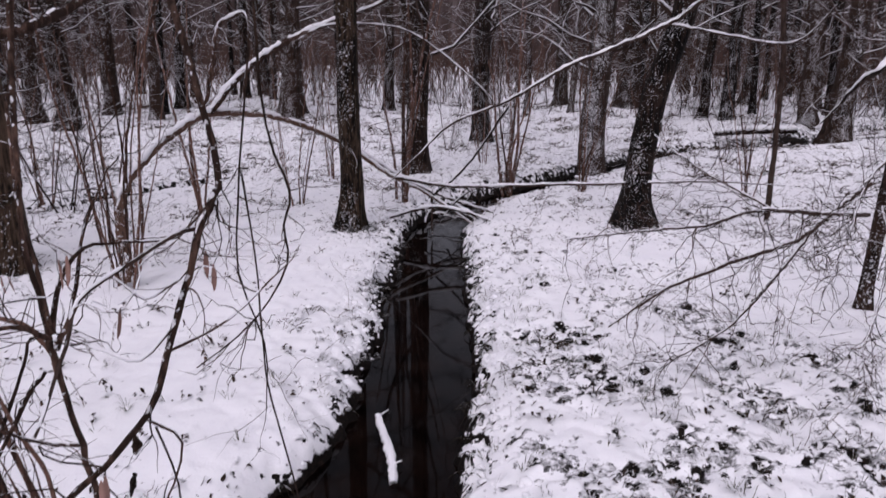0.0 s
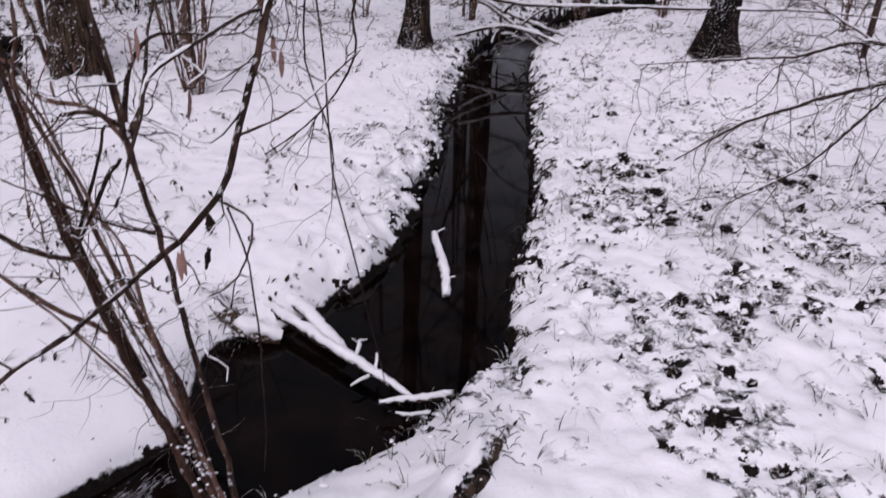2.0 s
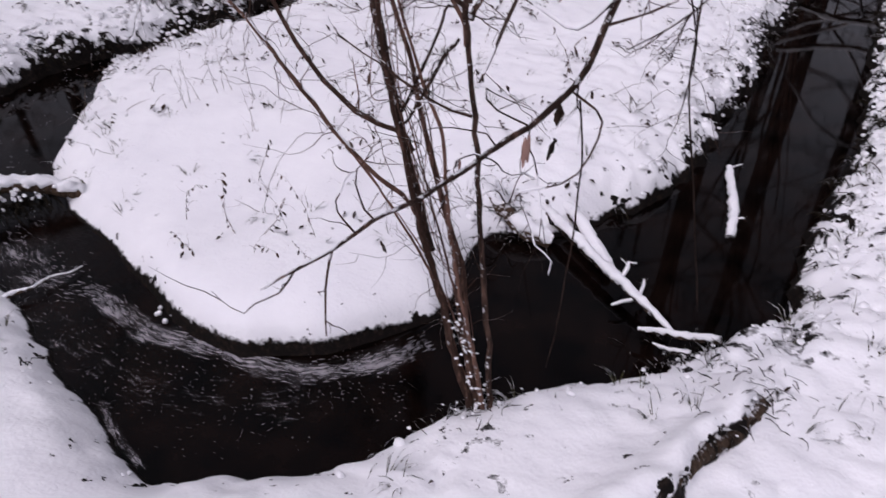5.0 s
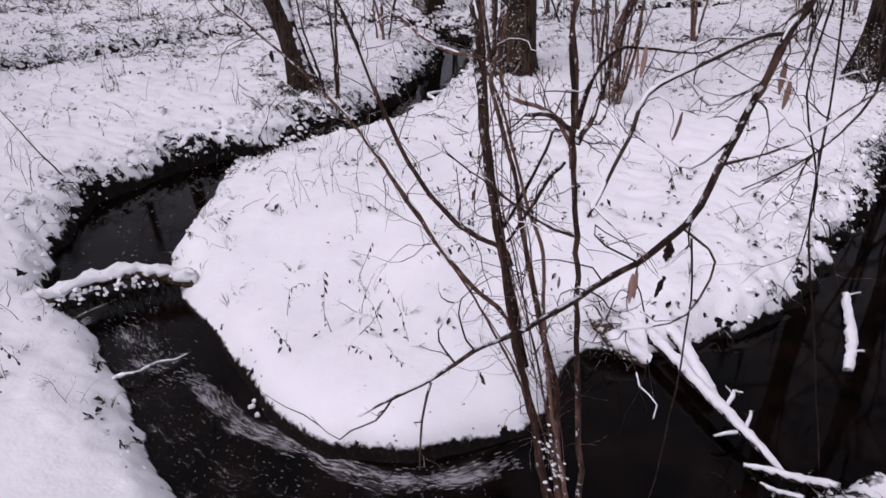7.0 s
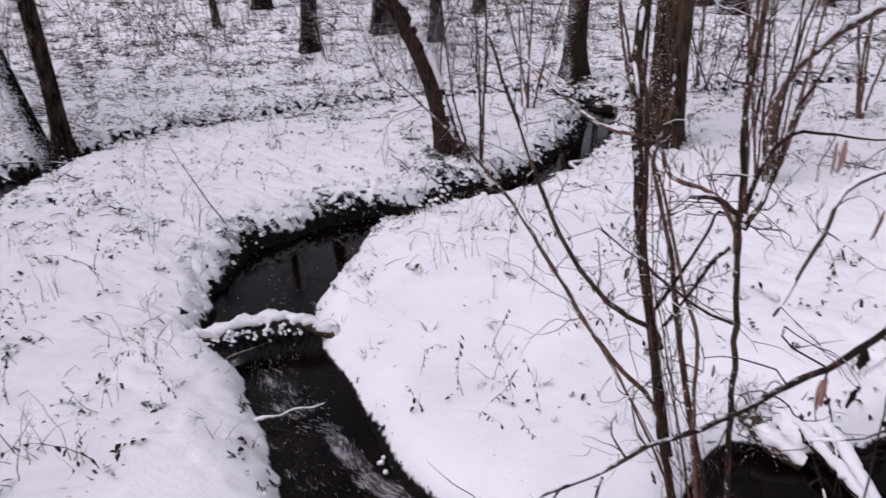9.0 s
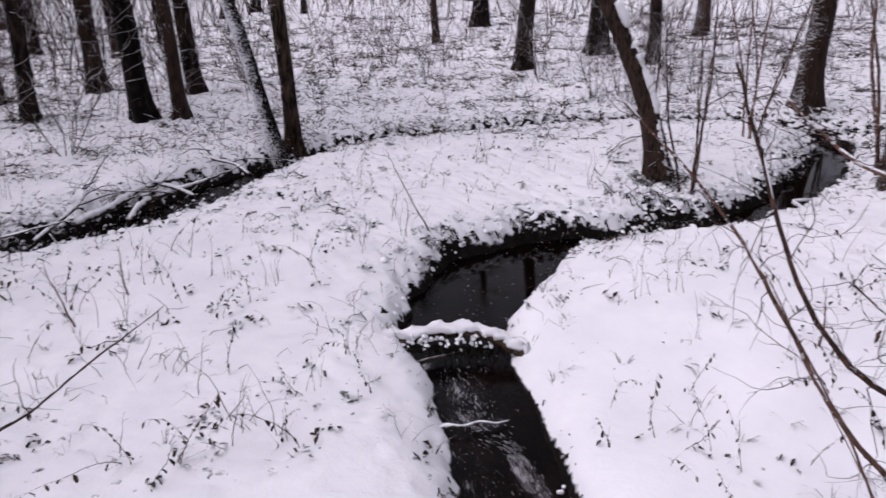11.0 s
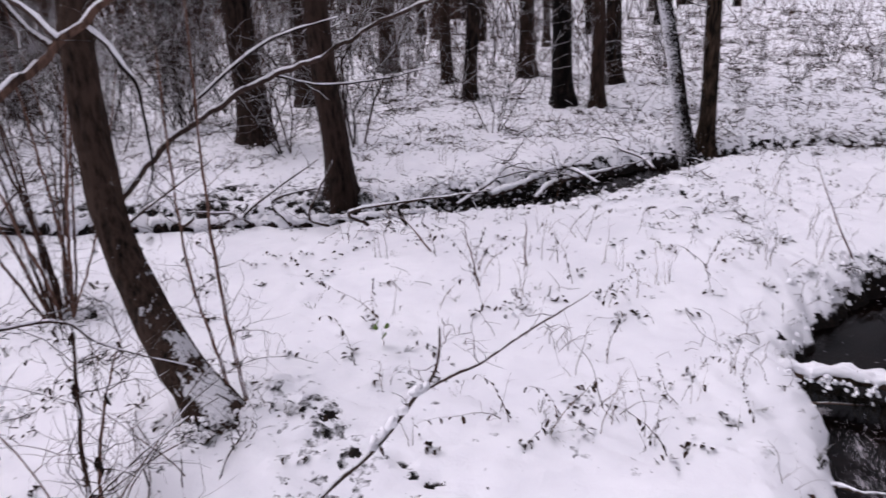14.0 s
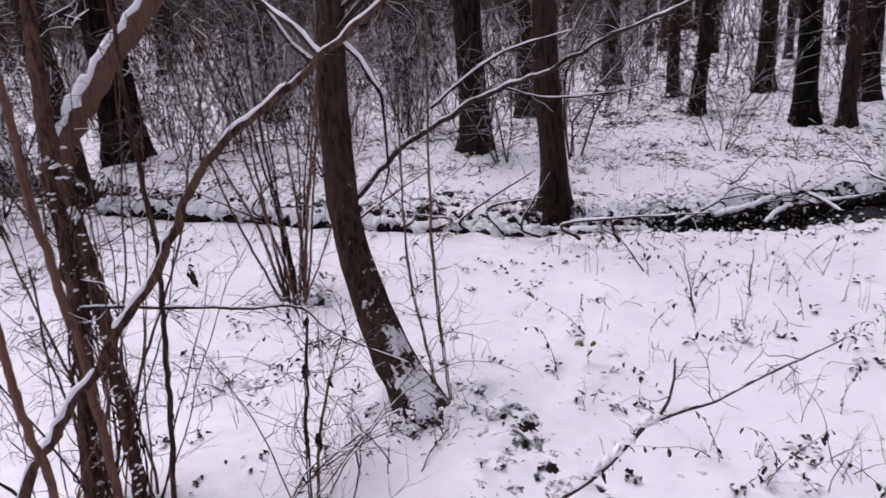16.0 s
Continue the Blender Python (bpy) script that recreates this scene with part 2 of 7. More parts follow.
def whips(P, R, sides=3):
    """Round bars for many lines at once: P is lines x points x 3, R lines x points."""
    n, k, _ = P.shape
    d = np.gradient(P, axis=1)
    d /= np.maximum(np.linalg.norm(d, axis=2), 1e-9)[..., None]
    ref = np.where(np.abs(d[..., 2:3]) > 0.8, np.array((1.0, 0, 0)), np.array((0, 0, 1.0)))
    a = np.cross(d, ref)
    a /= np.maximum(np.linalg.norm(a, axis=2), 1e-9)[..., None]
    b = np.cross(a, d)
    w = 2 * math.pi * np.arange(sides) / sides
    V = P[:, :, None] + R[:, :, None, None] * (np.cos(w)[:, None] * a[:, :, None] + np.sin(w)[:, None] * b[:, :, None])
    i = np.arange(n * k * sides).reshape(n, k, sides)
    j = np.roll(i, -1, axis=2)
    F = np.stack([i[:, :-1], j[:, :-1], j[:, 1:], i[:, 1:]], -1).reshape(-1, 4)
    return V.reshape(-1, 3), F


def spline(points, step=3):
    """A smooth line through rows of x, y, z, radius."""
    c = np.array(points, float)
    c = np.vstack([2 * c[0] - c[1], c, 2 * c[-1] - c[-2]])
    out = []
    for i in range(1, len(c) - 2):
        for k in range(step):
            t = k / step
            a, b, d, e = c[i - 1], c[i], c[i + 1], c[i + 2]
            out.append(0.5 * (2 * b + (d - a) * t + (2 * a - 5 * b + 4 * d - e) * t * t + (3 * b - a - 3 * d + e) * t ** 3))
    out.append(c[-2])
    out = np.array(out)
    out[:, 3] = np.maximum(out[:, 3], 0.0006)
    return out


def tube(V, F, line, sides=6, wob=0.0, rng=None, close=True):
    """Adds a tapered round bar along rows of x, y, z, radius."""
    p, r = line[:, :3], line[:, 3]
    d = np.gradient(p, axis=0)
    d /= np.maximum(np.linalg.norm(d, axis=1), 1e-9)[:, None]
    ref = np.array((0.31, 0.94, 0.1)) if abs(d[0][2]) > 0.6 else np.array((0.05, 0.07, 1.0))
    start = len(V)
    for i in range(len(p)):
        a = np.cross(d[i], ref)
        a /= max(np.linalg.norm(a), 1e-9)
        b = np.cross(a, d[i])
        ref = b
        for k in range(sides):
            w = 2 * math.pi * k / sides
            q = r[i] * (1 + (wob * rng.uniform(-1, 1) if wob else 0))
            V.append(p[i] + q * (math.cos(w) * a + math.sin(w) * b))
    for i in range(len(p) - 1):
        for k in range(sides):
            k2 = (k + 1) % sides
            F.append((start + i * sides + k, start + i * sides + k2, start + (i + 1) * sides + k2, start + (i + 1) * sides + k))
    if close:
        F.append(tuple(start + k for k in reversed(range(sides))))
        F.append(tuple(start + (len(p) - 1) * sides + k for k in range(sides)))


def snow_on(V, F, line, rng, thick=1.0, least=0.004, gaps=0.25, sides=6, uneven=0.10, each=None, vary=1.2):
    """A ridge of snow lying along the upper side of a bar, broken where it has slid off."""
    p, r = line[:, :3], line[:, 3]
    d = np.gradient(p, axis=0)
    d /= np.maximum(np.linalg.norm(d, axis=1), 1e-9)[:, None]
    flat = np.sqrt(np.clip(1 - d[:, 2] ** 2, 0, 1))
    seg, keep = [], []
    along = np.concatenate([[0], np.cumsum(np.linalg.norm(np.diff(p, axis=0), axis=1))]) + rng.uniform(0, 90)
    swell = 0.5 + 0.55 * field(along / 0.16, along * 0.0 + 0.37) + 0.45 * field(along / 0.055, along * 0.0 + 0.71)
    loose = field(along / 0.13, along * 0.0 + 5.3) + 0.5
    for i in range(len(p)):
        s = max(r[i] * 0.85, least) * thick * (0.95 - 0.5 * vary + vary * swell[i]) * min(max(flat[i] - 0.15, 0.0) / 0.6, 1.0)
        keep.append(s > least * 0.4 and loose[i] > gaps)
        side = np.array((0, 0, 1.0)) - d[i] * d[i][2]
        side /= max(np.linalg.norm(side), 0.2)
        seg.append((*(p[i] + side * (r[i] * 0.75 + s * 0.25)), s))
    run = []
    for i in range(len(p) + 1):
        if i < len(p) and keep[i]:
            run.append(seg[i])
            continue
        if len(run) > 1:
            q = np.array(run)
            e0, e1 = q[0].copy(), q[-1].copy()
            e0[:3] -= (q[1] - q[0])[:3] * 0.25
            e1[:3] += (q[-1] - q[-2])[:3] * 0.25
            e0[3] *= 0.35
            e1[3] *= 0.35
            tube(V, F, np.vstack([e0, q, e1]), sides, uneven, rng)
            if each is not None:
                each.append((list(V), list(F)))
                V.clear()
                F.clear()
        run = []


def wander(start, way, length, radius, rng, steps=6, bend=0.22, rise=0.0, tip=0.25):
    """A crooked line that grows from start towards way."""
    p, d = np.array(start, float), np.array(way, float)
    d /= np.linalg.norm(d)
    rows = [(*p, radius)]
    for i in range(steps):
        d = d + rng.normal(0, bend, 3) + np.array((0, 0, rise))
        d /= np.linalg.norm(d)
        p = p + d * length / steps
        rows.append((*p, radius * (1 - (1 - tip) * (i + 1) / steps)))
    return np.array(rows)


def twigs_from(V, F, line, count, length, radius, rng, sides=3, sub=2, down=0.0, lo=0.15, spread=0.9, keep=None, each=None, steps=(5, 3)):
    """Side twigs that leave a line, each with smaller ones."""
    p = line[:, :3]
    for _ in range(count):
        i = int(len(p) * (lo + (1 - lo) * rng.random() * 0.98))
        i = min(max(i, 1), len(p) - 1)
        d = p[i] - p[i - 1]
        d = d / max(np.linalg.norm(d), 1e-9) + rng.normal(0, spread, 3) + np.array((0, 0, -down))
        tw = wander(p[i], d, length * rng.uniform(0.4, 1.2), min(radius, line[i, 3] * 0.8), rng, steps[0], 0.36)
        tube(V, F, tw, sides, close=False)
        if keep is not None:
            keep.append(tw)
        for _ in range(sub):
            j = rng.integers(1, steps[0])
            e = tw[j, :3] - tw[j - 1, :3]
            e = e / max(np.linalg.norm(e), 1e-9) + rng.normal(0, 0.7, 3)
            tube(V, F, wander(tw[j, :3], e, length * rng.uniform(0.2, 0.5), radius * 0.6, rng, steps[1], 0.25), sides, close=False)
        if each is not None:
            each.append((list(V), list(F)))
            V.clear()
            F.clear()


_table = np.random.RandomState(5).rand(256, 256) * 2 * math.pi


def field(x, y, seed=0):
    """Gradient noise of about -0.7 to 0.7 on a unit lattice."""
    x, y = np.asarray(x, float) + seed * 17.3, np.asarray(y, float) + seed * 31.7
    xi, yi = np.floor(x).astype(int), np.floor(y).astype(int)
    fx, fy = x - xi, y - yi
    u, v = fx * fx * fx * (fx * (fx * 6 - 15) + 10), fy * fy * fy * (fy * (fy * 6 - 15) + 10)

    def g(a, b):
        w = _table[(xi + a) % 256, (yi + b) % 256]
        return np.cos(w) * (fx - a) + np.sin(w) * (fy - b)

    return (g(0, 0) * (1 - u) + g(1, 0) * u) * (1 - v) + (g(0, 1) * (1 - u) + g(1, 1) * u) * v


# ---- the ground: snow over a low wet wood, cut by a winding brook ----
WATER = -0.30
# x, y and half width along the brooks, upstream to downstream
BROOK_UPPER = [(14, 22, 0.5), (10.4, 20.2, 0.7), (8.8, 18.2, 0.8), (5.6, 17.4, 0.5), (3.7, 15.0, 0.45), (1.6, 12.4, 0.42), (0.45, 11.0, 0.45),
               (-0.05, 9.6, 0.44), (-0.07, 8.6, 0.42), (-0.10, 7.6, 0.44), (-0.14, 6.6, 0.48), (-0.09, 5.7, 0.44), (-0.15, 4.8, 0.49), (-0.22, 4.2, 0.44), (-0.27, 3.7, 0.47)]
BROOK_BEND = [(-0.27, 3.7, 0.47), (-0.40, 3.17, 0.61), (-0.80, 2.59, 0.58), (-1.10, 2.06, 0.36), (-1.47, 1.53, 0.39), (-1.88, 1.25, 0.40), (-2.18, 1.31, 0.35), (-2.45, 1.34, 0.34),
              (-2.87, 1.47, 0.33), (-3.23, 1.60, 0.33), (-3.71, 1.71, 0.33), (-4.22, 1.84, 0.40), (-4.62, 2.17, 0.46), (-4.95, 2.62, 0.52)]
BROOK_LOWER = [(-4.95, 2.62, 0.50), (-5.17, 3.2, 0.36), (-5.06, 3.7, 0.27), (-4.95, 4.3, 0.25), (-4.78, 4.9, 0.25), (-4.85, 5.5, 0.28), (-5.08, 6.2, 0.30), (-5.5, 7.2, 0.28),
               (-5.95, 7.9, 0.27), (-6.3, 8.5, 0.26), (-7.4, 8.4, 0.25)]
BAY = [(-0.80, 2.59, 0.55), (-1.14, 2.55, 0.30), (-1.17, 2.78, 0.33)]
DITCH = [(-4.0, 12.5, 0.2), (-6.0, 9.4, 0.2), (-7.4, 8.4, 0.25), (-8.3, 7.5, 0.24), (-8.9, 6.5, 0.22), (-9.15, 5.4, 0.20), (-9.4, 4.3, 0.20), (-9.6, 3.4, 0.20), (-9.4, 2.5, 0.25),
         (-9.0, 1.6, 0.36), (-8.55, 1.08, 0.46), (-7.98, 0.50, 0.47), (-7.52, -0.18, 0.42), (-7.25, -0.9, 0.27), (-7.0, -1.8, 0.16), (-6.9, -3.0, 0.16), (-6.85, -5.0, 0.18), (-6.9, -8, 0.5), (-8, -13, 0.6)]


STRETCHES = np.array([(*p, *q) for way in (BROOK_UPPER, BROOK_BEND, BAY, BROOK_LOWER, DITCH) for p, q in zip(way, way[1:])])


def from_brook(x, y):
    """Metres outside (plus) or inside (minus) the water's edge."""
    x, y = np.asarray(x, float), np.asarray(y, float)
    if x.size < 20:
        ax, ay, ar, bx, by, br = STRETCHES.T
        ex, ey = bx - ax, by - ay
        t = np.clip(((x[..., None] - ax) * ex + (y[..., None] - ay) * ey) / (ex * ex + ey * ey), 0, 1)
        return np.min(np.hypot(x[..., None] - ax - t * ex, y[..., None] - ay - t * ey) - (ar + t * (br - ar)), axis=-1)
    best = np.full(x.shape, 99.0)
    for ax, ay, ar, bx, by, br in STRETCHES:
        ex, ey = bx - ax, by - ay
        t = np.clip(((x - ax) * ex + (y - ay) * ey) / (ex * ex + ey * ey), 0, 1)
        best = np.minimum(best, np.hypot(x - ax - t * ex, y - ay - t * ey) - (ar + t * (br - ar)))
    return best


def blob(x, y, cx, cy, rx, ry):
    return np.exp(-((x - cx) / rx) ** 2 - ((y - cy) / ry) ** 2)


LOG_EDGE = [(0.16, 2.36), (0.082, 2.09), (0.028, 1.904), (-0.054, 1.73), (-0.133, 1.50), (-0.19, 1.32), (-0.30, 1.0), (-0.38, 0.8)]


def smooth_sides(x, y):
    """Where the snow lies in one clean sheet: the island and the near bank of the bend."""
    return np.clip(1.35 * blob(x, y, -2.4, 2.5, 1.65, 1.35) + 0.28 * blob(x, y, -3.6, 0.2, 2.0, 1.4) + 0.3 * blob(x, y, -0.6, 1.3, 0.8, 0.7), 0, 0.95)


def buried_log(x, y):
    """The ridge of snow over the log on the near bank and its bare eastern side."""
    best, side = np.full(x.shape, 9.0), np.full(x.shape, 9.0)
    for (ax, ay), (bx, by) in zip(LOG_EDGE, LOG_EDGE[1:]):
        ex, ey = bx - ax, by - ay
        t = np.clip(((x - ax) * ex + (y - ay) * ey) / (ex * ex + ey * ey), 0, 1)
        d = np.hypot(x - ax - t * ex, y - ay - t * ey)
        s = (ex * (y - ay) - ey * (x - ax)) / math.hypot(ex, ey)
        side = np.where(d < best, np.where(s < 0, d, -d), side)
        best = np.minimum(best, d)
    fade = np.clip((y - 0.75) / 0.4, 0, 1) * np.clip((2.35 - y) / 0.3, 0, 1)
    wave = 0.07 * field(x / 0.22, y / 0.22, 31) + 0.03 * field(x / 0.07, y / 0.07, 33)
    side = side + wave
    ridge = np.where(side > 0, np.exp(-((side - 0.07) / 0.11) ** 2), np.exp(-0.40 - (side / 0.014) ** 2))
    naked = np.exp(-((side + 0.022) / 0.026) ** 2) * np.clip(0.45 + 2.2 * field(x / 0.22, y / 0.22, 32), 0, 1)
    return 0.13 * ridge * fade, 0.9 * naked * fade


FEET = [(-7.33, -2.07), (-1.09, 8.65), (-5.72, 4.97), (2.5, 8.8), (-4.22, 6.72), (-3.05, -1.62), (-4.4, -3.34), (-0.88, 1.66), (-9.75, -3.85)]


def terrain(x, y):
    """Height of the snow and how bare it is, with undercut shade painted in at the waterline."""
    x, y = np.asarray(x, float), np.asarray(y, float)
    far = np.clip((np.hypot(x, y) - 7) / 20, 0, 1)
    level = 0.05 * field(x / 2.7, y / 2.7, 1) + 0.03 * field(x / 0.9, y / 0.9, 2) + far * (0.5 * field(x / 13, y / 13, 3) + 0.12 * field(x / 4, y / 4, 4))
    level += 0.10 * blob(x, y, 0.0, 0.6, 2.0, 1.1) + 0.13 * blob(x, y, -3.0, -1.7, 0.9, 0.9) - 0.12 * blob(x, y, -2.9, 2.2, 1.3, 0.6) - 0.06 * blob(x, y, -4.2, 0.9, 1.0, 0.8)
    level = level + 0.20 * np.clip((np.hypot(x, y) - 12) / 30, 0, 1) + 0.5 * np.clip((np.hypot(x, y) - 24) / 50, 0, 1.3)
    smoothness = smooth_sides(x, y)
    rough = 1 - smoothness
    island = np.clip(1.5 * blob(x, y, -2.0, 1.75, 1.0, 0.5), 0, 1) * (y > 1.2)
    sd = from_brook(x, y) + 0.045 + 0.05 * island
    sd = sd + (0.03 + 0.05 * rough) * field(x / 0.45, y / 0.45, 5) + 0.07 * rough * field(x / 0.17, y / 0.17, 6) + 0.05 * rough * field(x / 0.08, y / 0.08, 7)
    bank = np.exp(-np.maximum(sd, 0) / 0.20)
    cluster = np.clip(0.45 + 2.2 * field(x / 0.6, y / 0.6, 13), 0, 1.5)
    patch = 0.95 * blob(x, y, 1.45, 3.8, 1.5, 1.3) + 0.75 * blob(x, y, 1.6, 5.6, 1.8, 2.8) + 0.9 * blob(x, y, -2.9, -0.9, 0.8, 0.6) + 0.95 * blob(x, y, 1.0, 2.2, 1.2, 0.9) + 0.5 * blob(x, y, -3.2, 0.0, 0.3, 0.3) + 0.5 * blob(x, y, -3.4, -1.0, 0.5, 0.4) + 0.8 * blob(x, y, -7.3, -1.6, 0.8, 4.0)
    for fx, fy in FEET:
        patch = patch + 0.9 * blob(x, y, fx, fy, 0.38, 0.38)
    # the west bank of the upper pool is overgrown
    wild = (1.3 * blob(x, y, -5.6, 3.6, 0.55, 1.6) + 0.9 * blob(x, y, -5.2, 5.6, 0.5, 1.6) + 0.8 * blob(x, y, -0.7, 7.0, 0.3, 2.5)) * np.clip(0.4 + 2.2 * field(x / 0.5, y / 0.5, 14), 0, 1.2)
    thicket = np.clip(patch * (0.18 + 0.82 * cluster) + (0.45 + wild) * bank * rough + 0.10 + 0.55 * np.clip((np.hypot(x, y) - 6) / 7, 0, 1), 0, 1)
    # snow lies in pillows on what grows beneath, with gaps between them
    pillow = 0.6 - np.abs(field(x / 0.24, y / 0.24, 8)) - 0.6 * np.abs(field(x / 0.12, y / 0.12, 9))
    lumps = rough * (0.032 + 0.062 * thicket) * (0.3 - pillow)
    hole = field(x / 0.14, y / 0.14, 11) + 0.6 * field(x / 0.065, y / 0.065, 12) + 0.6 * (pillow - 0.25)
    bare = np.clip((hole - 0.76 + 0.41 * thicket) * 3.2, 0, 0.8) * np.clip(rough, 0.35, 1)
    lumps = (lumps - 0.075 * np.clip(bare, 0, 0.6)) * np.clip((20 - np.hypot(x, y)) / 7, 0.15, 1)
    ridge, naked = buried_log(x, y)
    level = level + ridge
    up = np.maximum(sd, 0)
    lip = 0.08 + 0.08 * rough + 0.01 * island
    outside = WATER + 0.012 + lip * (1 - np.exp(-up / (0.03 + 0.03 * rough + 0.07 * smoothness * (1 - island)))) + (level - WATER - lip) * (1 - np.exp(-up / (0.42 - 0.20 * rough - 0.16 * island))) + lumps * np.clip(up / 0.06, 0, 1)
    inside = WATER + 0.012 + np.maximum(1.6 * sd, -0.30)
    z = np.where(sd > 0, outside, inside)
    z = np.where((sd > 0.3) & (z < WATER + 0.08), WATER + 0.08, z)
    # dark strip at the waterline: wet soil, and the lip's undercut shade as colour
    wet = np.clip((0.012 * island + 0.012 * rough + 0.04 * np.clip(wild, 0, 1) - 0.010 - sd) / 0.05 + 0.5, 0, 1)
    return z, np.clip(bare + wet + naked, 0, 1.2), thicket * rough


def height(x, y):
    return float(terrain(np.array([x]), np.array([y]))[0][0])


def spread_axis(marks, steps, end_lo, end_hi, grow=1.12):
    """Grid lines: each stretch between marks at its own step, widening outside."""
    mid = [marks[0]]
    for lo, hi, s in zip(marks, marks[1:], steps):
        k = max(1, round((hi - lo) / s))
        mid += [lo + (hi - lo) * (i + 1) / k for i in range(k)]
    s = steps[-1]
    while mid[-1] < end_hi:
        s *= grow
        mid.append(mid[-1] + s)
    s = steps[0]
    while mid[0] > end_lo:
        s *= grow
        mid.insert(0, mid[0] - s)
    return np.array(mid)


def build_ground():
    xs = spread_axis((-16.0, -8.2, -4.6, 3.0, 3.2), (0.09, 0.042, 0.024, 0.042), -160, 160)
    ys = spread_axis((-8.0, -2.6, 0.8, 5.6, 9.8, 17.0), (0.08, 0.042, 0.024, 0.040, 0.09), -160, 160)
    gx, gy = np.meshgrid(xs, ys)
    z, bare, thicket = terrain(gx, gy)
    nx, ny = len(xs), len(ys)
    me = bpy.data.meshes.new("ground")
    me.vertices.add(nx * ny)
    me.vertices.foreach_set("co", np.stack([gx, gy, z], -1).ravel())
    i = np.arange(nx * ny).reshape(ny, nx)
    quads = np.stack([i[:-1, :-1], i[:-1, 1:], i[1:, 1:], i[1:, :-1]], -1).reshape(-1, 4)
    me.loops.add(quads.size)
    me.loops.foreach_set("vertex_index", quads.ravel())
    me.polygons.add(len(quads))
    me.polygons.foreach_set("loop_start", np.arange(0, quads.size, 4))
    me.polygons.foreach_set("loop_total", np.full(len(quads), 4))
    me.polygons.foreach_set("use_smooth", np.ones(len(quads), bool))
    me.update(calc_edges=True)
    me.validate()
    a = me.attributes.new("bare", "FLOAT", "POINT")
    a.data.foreach_set("value", bare.ravel().astype(np.float32))
    a = me.attributes.new("thicket", "FLOAT", "POINT")
    a.data.foreach_set("value", thicket.ravel().astype(np.float32))
    me.materials.append(M_GROUND)
    tagged(new("ground", me), "snow-covered forest floor with lumpy grass and bare soil at the brook's banks", "ground", kind="structure")


build_ground()
water_mesh = mesh_of("water", [(-60, -60, WATER), (60, -60, WATER), (60, 60, WATER), (-60, 60, WATER)], [(0, 1, 2, 3)], M_WATER, False)
tagged(new("water", water_mesh), "still black peaty water of a narrow forest brook", "water", kind="structure")


def build_backdrop():
    V, F, k = [], [], 64
    for i in range(k):
        w = 2 * math.pi * i / k
        V += [(85 * math.sin(w), 85 * math.cos(w), -1.0), (85 * math.sin(w), 85 * math.cos(w), 17.0)]
    for i in range(k):
        j = (i + 1) % k
        F.append((2 * i, 2 * j, 2 * j + 1, 2 * i + 1))
    tagged(new("backdrop", mesh_of("backdrop", V, F, M_WOODS)), "far edge of a bare brown winter wood", "backdrop", kind="structure")


build_backdrop()


# ---- trees ----
def crown_mesh(seed, tall=14.0, low=2.2, limbs=26, trunk=0.16, twigs=10, sub=1):
    """Bare limbs and twigs of a tree that stands at the origin."""
    rng = np.random.default_rng(seed)
    V, F = [], []
    for i in range(limbs):
        h = low + (tall - low - 0.6) * (i / limbs) ** 1.1 + rng.uniform(-0.2, 0.3)
        w = rng.uniform(0, 2 * math.pi)
        d = (math.cos(w), math.sin(w), rng.uniform(0.15, 0.9))
        long = rng.uniform(1.4, 3.2) * (1.15 - 0.5 * h / tall)
        r = trunk * 0.7 * (1 - h / tall)
        limb = wander((math.cos(w) * r, math.sin(w) * r, h), d, long, 0.014 + trunk * 0.16 * (1 - h / tall), rng, 5, 0.16, 0.02)
        tube(V, F, limb, 4, close=False)
        twigs_from(V, F, limb, twigs, 1.1 if h < 5 else 1.5, 0.008 if h < 5 else 0.017, rng, 3, sub, 0.1, steps=(3, 2))
    for _ in range(7):
        w = rng.uniform(0, 2 * math.pi)
        dead = wander((math.cos(w) * trunk * 0.8, math.sin(w) * trunk * 0.8, rng.uniform(0.9, 2.8)), (math.cos(w), math.sin(w), rng.uniform(-0.3, 0.3)), rng.uniform(0.4, 1.5), 0.008, rng, 5, 0.2)
        tube(V, F, dead, 3, close=False)
        twigs_from(V, F, dead, 4, 0.4, 0.004, rng, 3, 0, steps=(3, 2))
    return V, F


def trunk_mesh(line, rng, sides=14, flare=0.8, ridge=0.0):
    """A trunk along rows of x, y, z, radius, with root feet at its base."""
    q = spline(line, 10 if ridge else 4)
    V, F = [], []
    feet = rng.integers(3, 6)
    turn = rng.uniform(0, 6.28)
    for i, (x, y, z, r) in enumerate(q):
        up = max(0.0, z - q[0][2] - 0.24)
        for k in range(sides):
            w = 2 * math.pi * k / sides
            spread = 1 + flare * math.exp(-up / (1.6 * q[0][3] + 0.02)) * (0.5 + 0.5 * math.cos(feet * w + turn)) ** 1.0
            rr = r * spread * (1 + 0.05 * noise.noise(Vector((math.cos(w) * 2 + x, math.sin(w) * 2 + y, z * 1.7))) + 0.035 * noise.noise(Vector((math.cos(w) * 7, math.sin(w) * 7 + x, z * 3.0))) + ridge * noise.noise(Vector((math.cos(w) * 5.5, math.sin(w) * 5.5, z * 2.6))) + 0.6 * ridge * noise.noise(Vector((math.cos(w) * 13, math.sin(w) * 13, z * 7))))
            V.append((x + rr * math.cos(w), y + rr * math.sin(w), z))
    for i in range(len(q) - 1):
        for k in range(sides):
            j = (k + 1) % sides
            F.append((i * sides + k, i * sides + j, (i + 1) * sides + j, (i + 1) * sides + k))
    F.append(tuple((len(q) - 1) * sides + k for k in range(sides)))
    return V, F


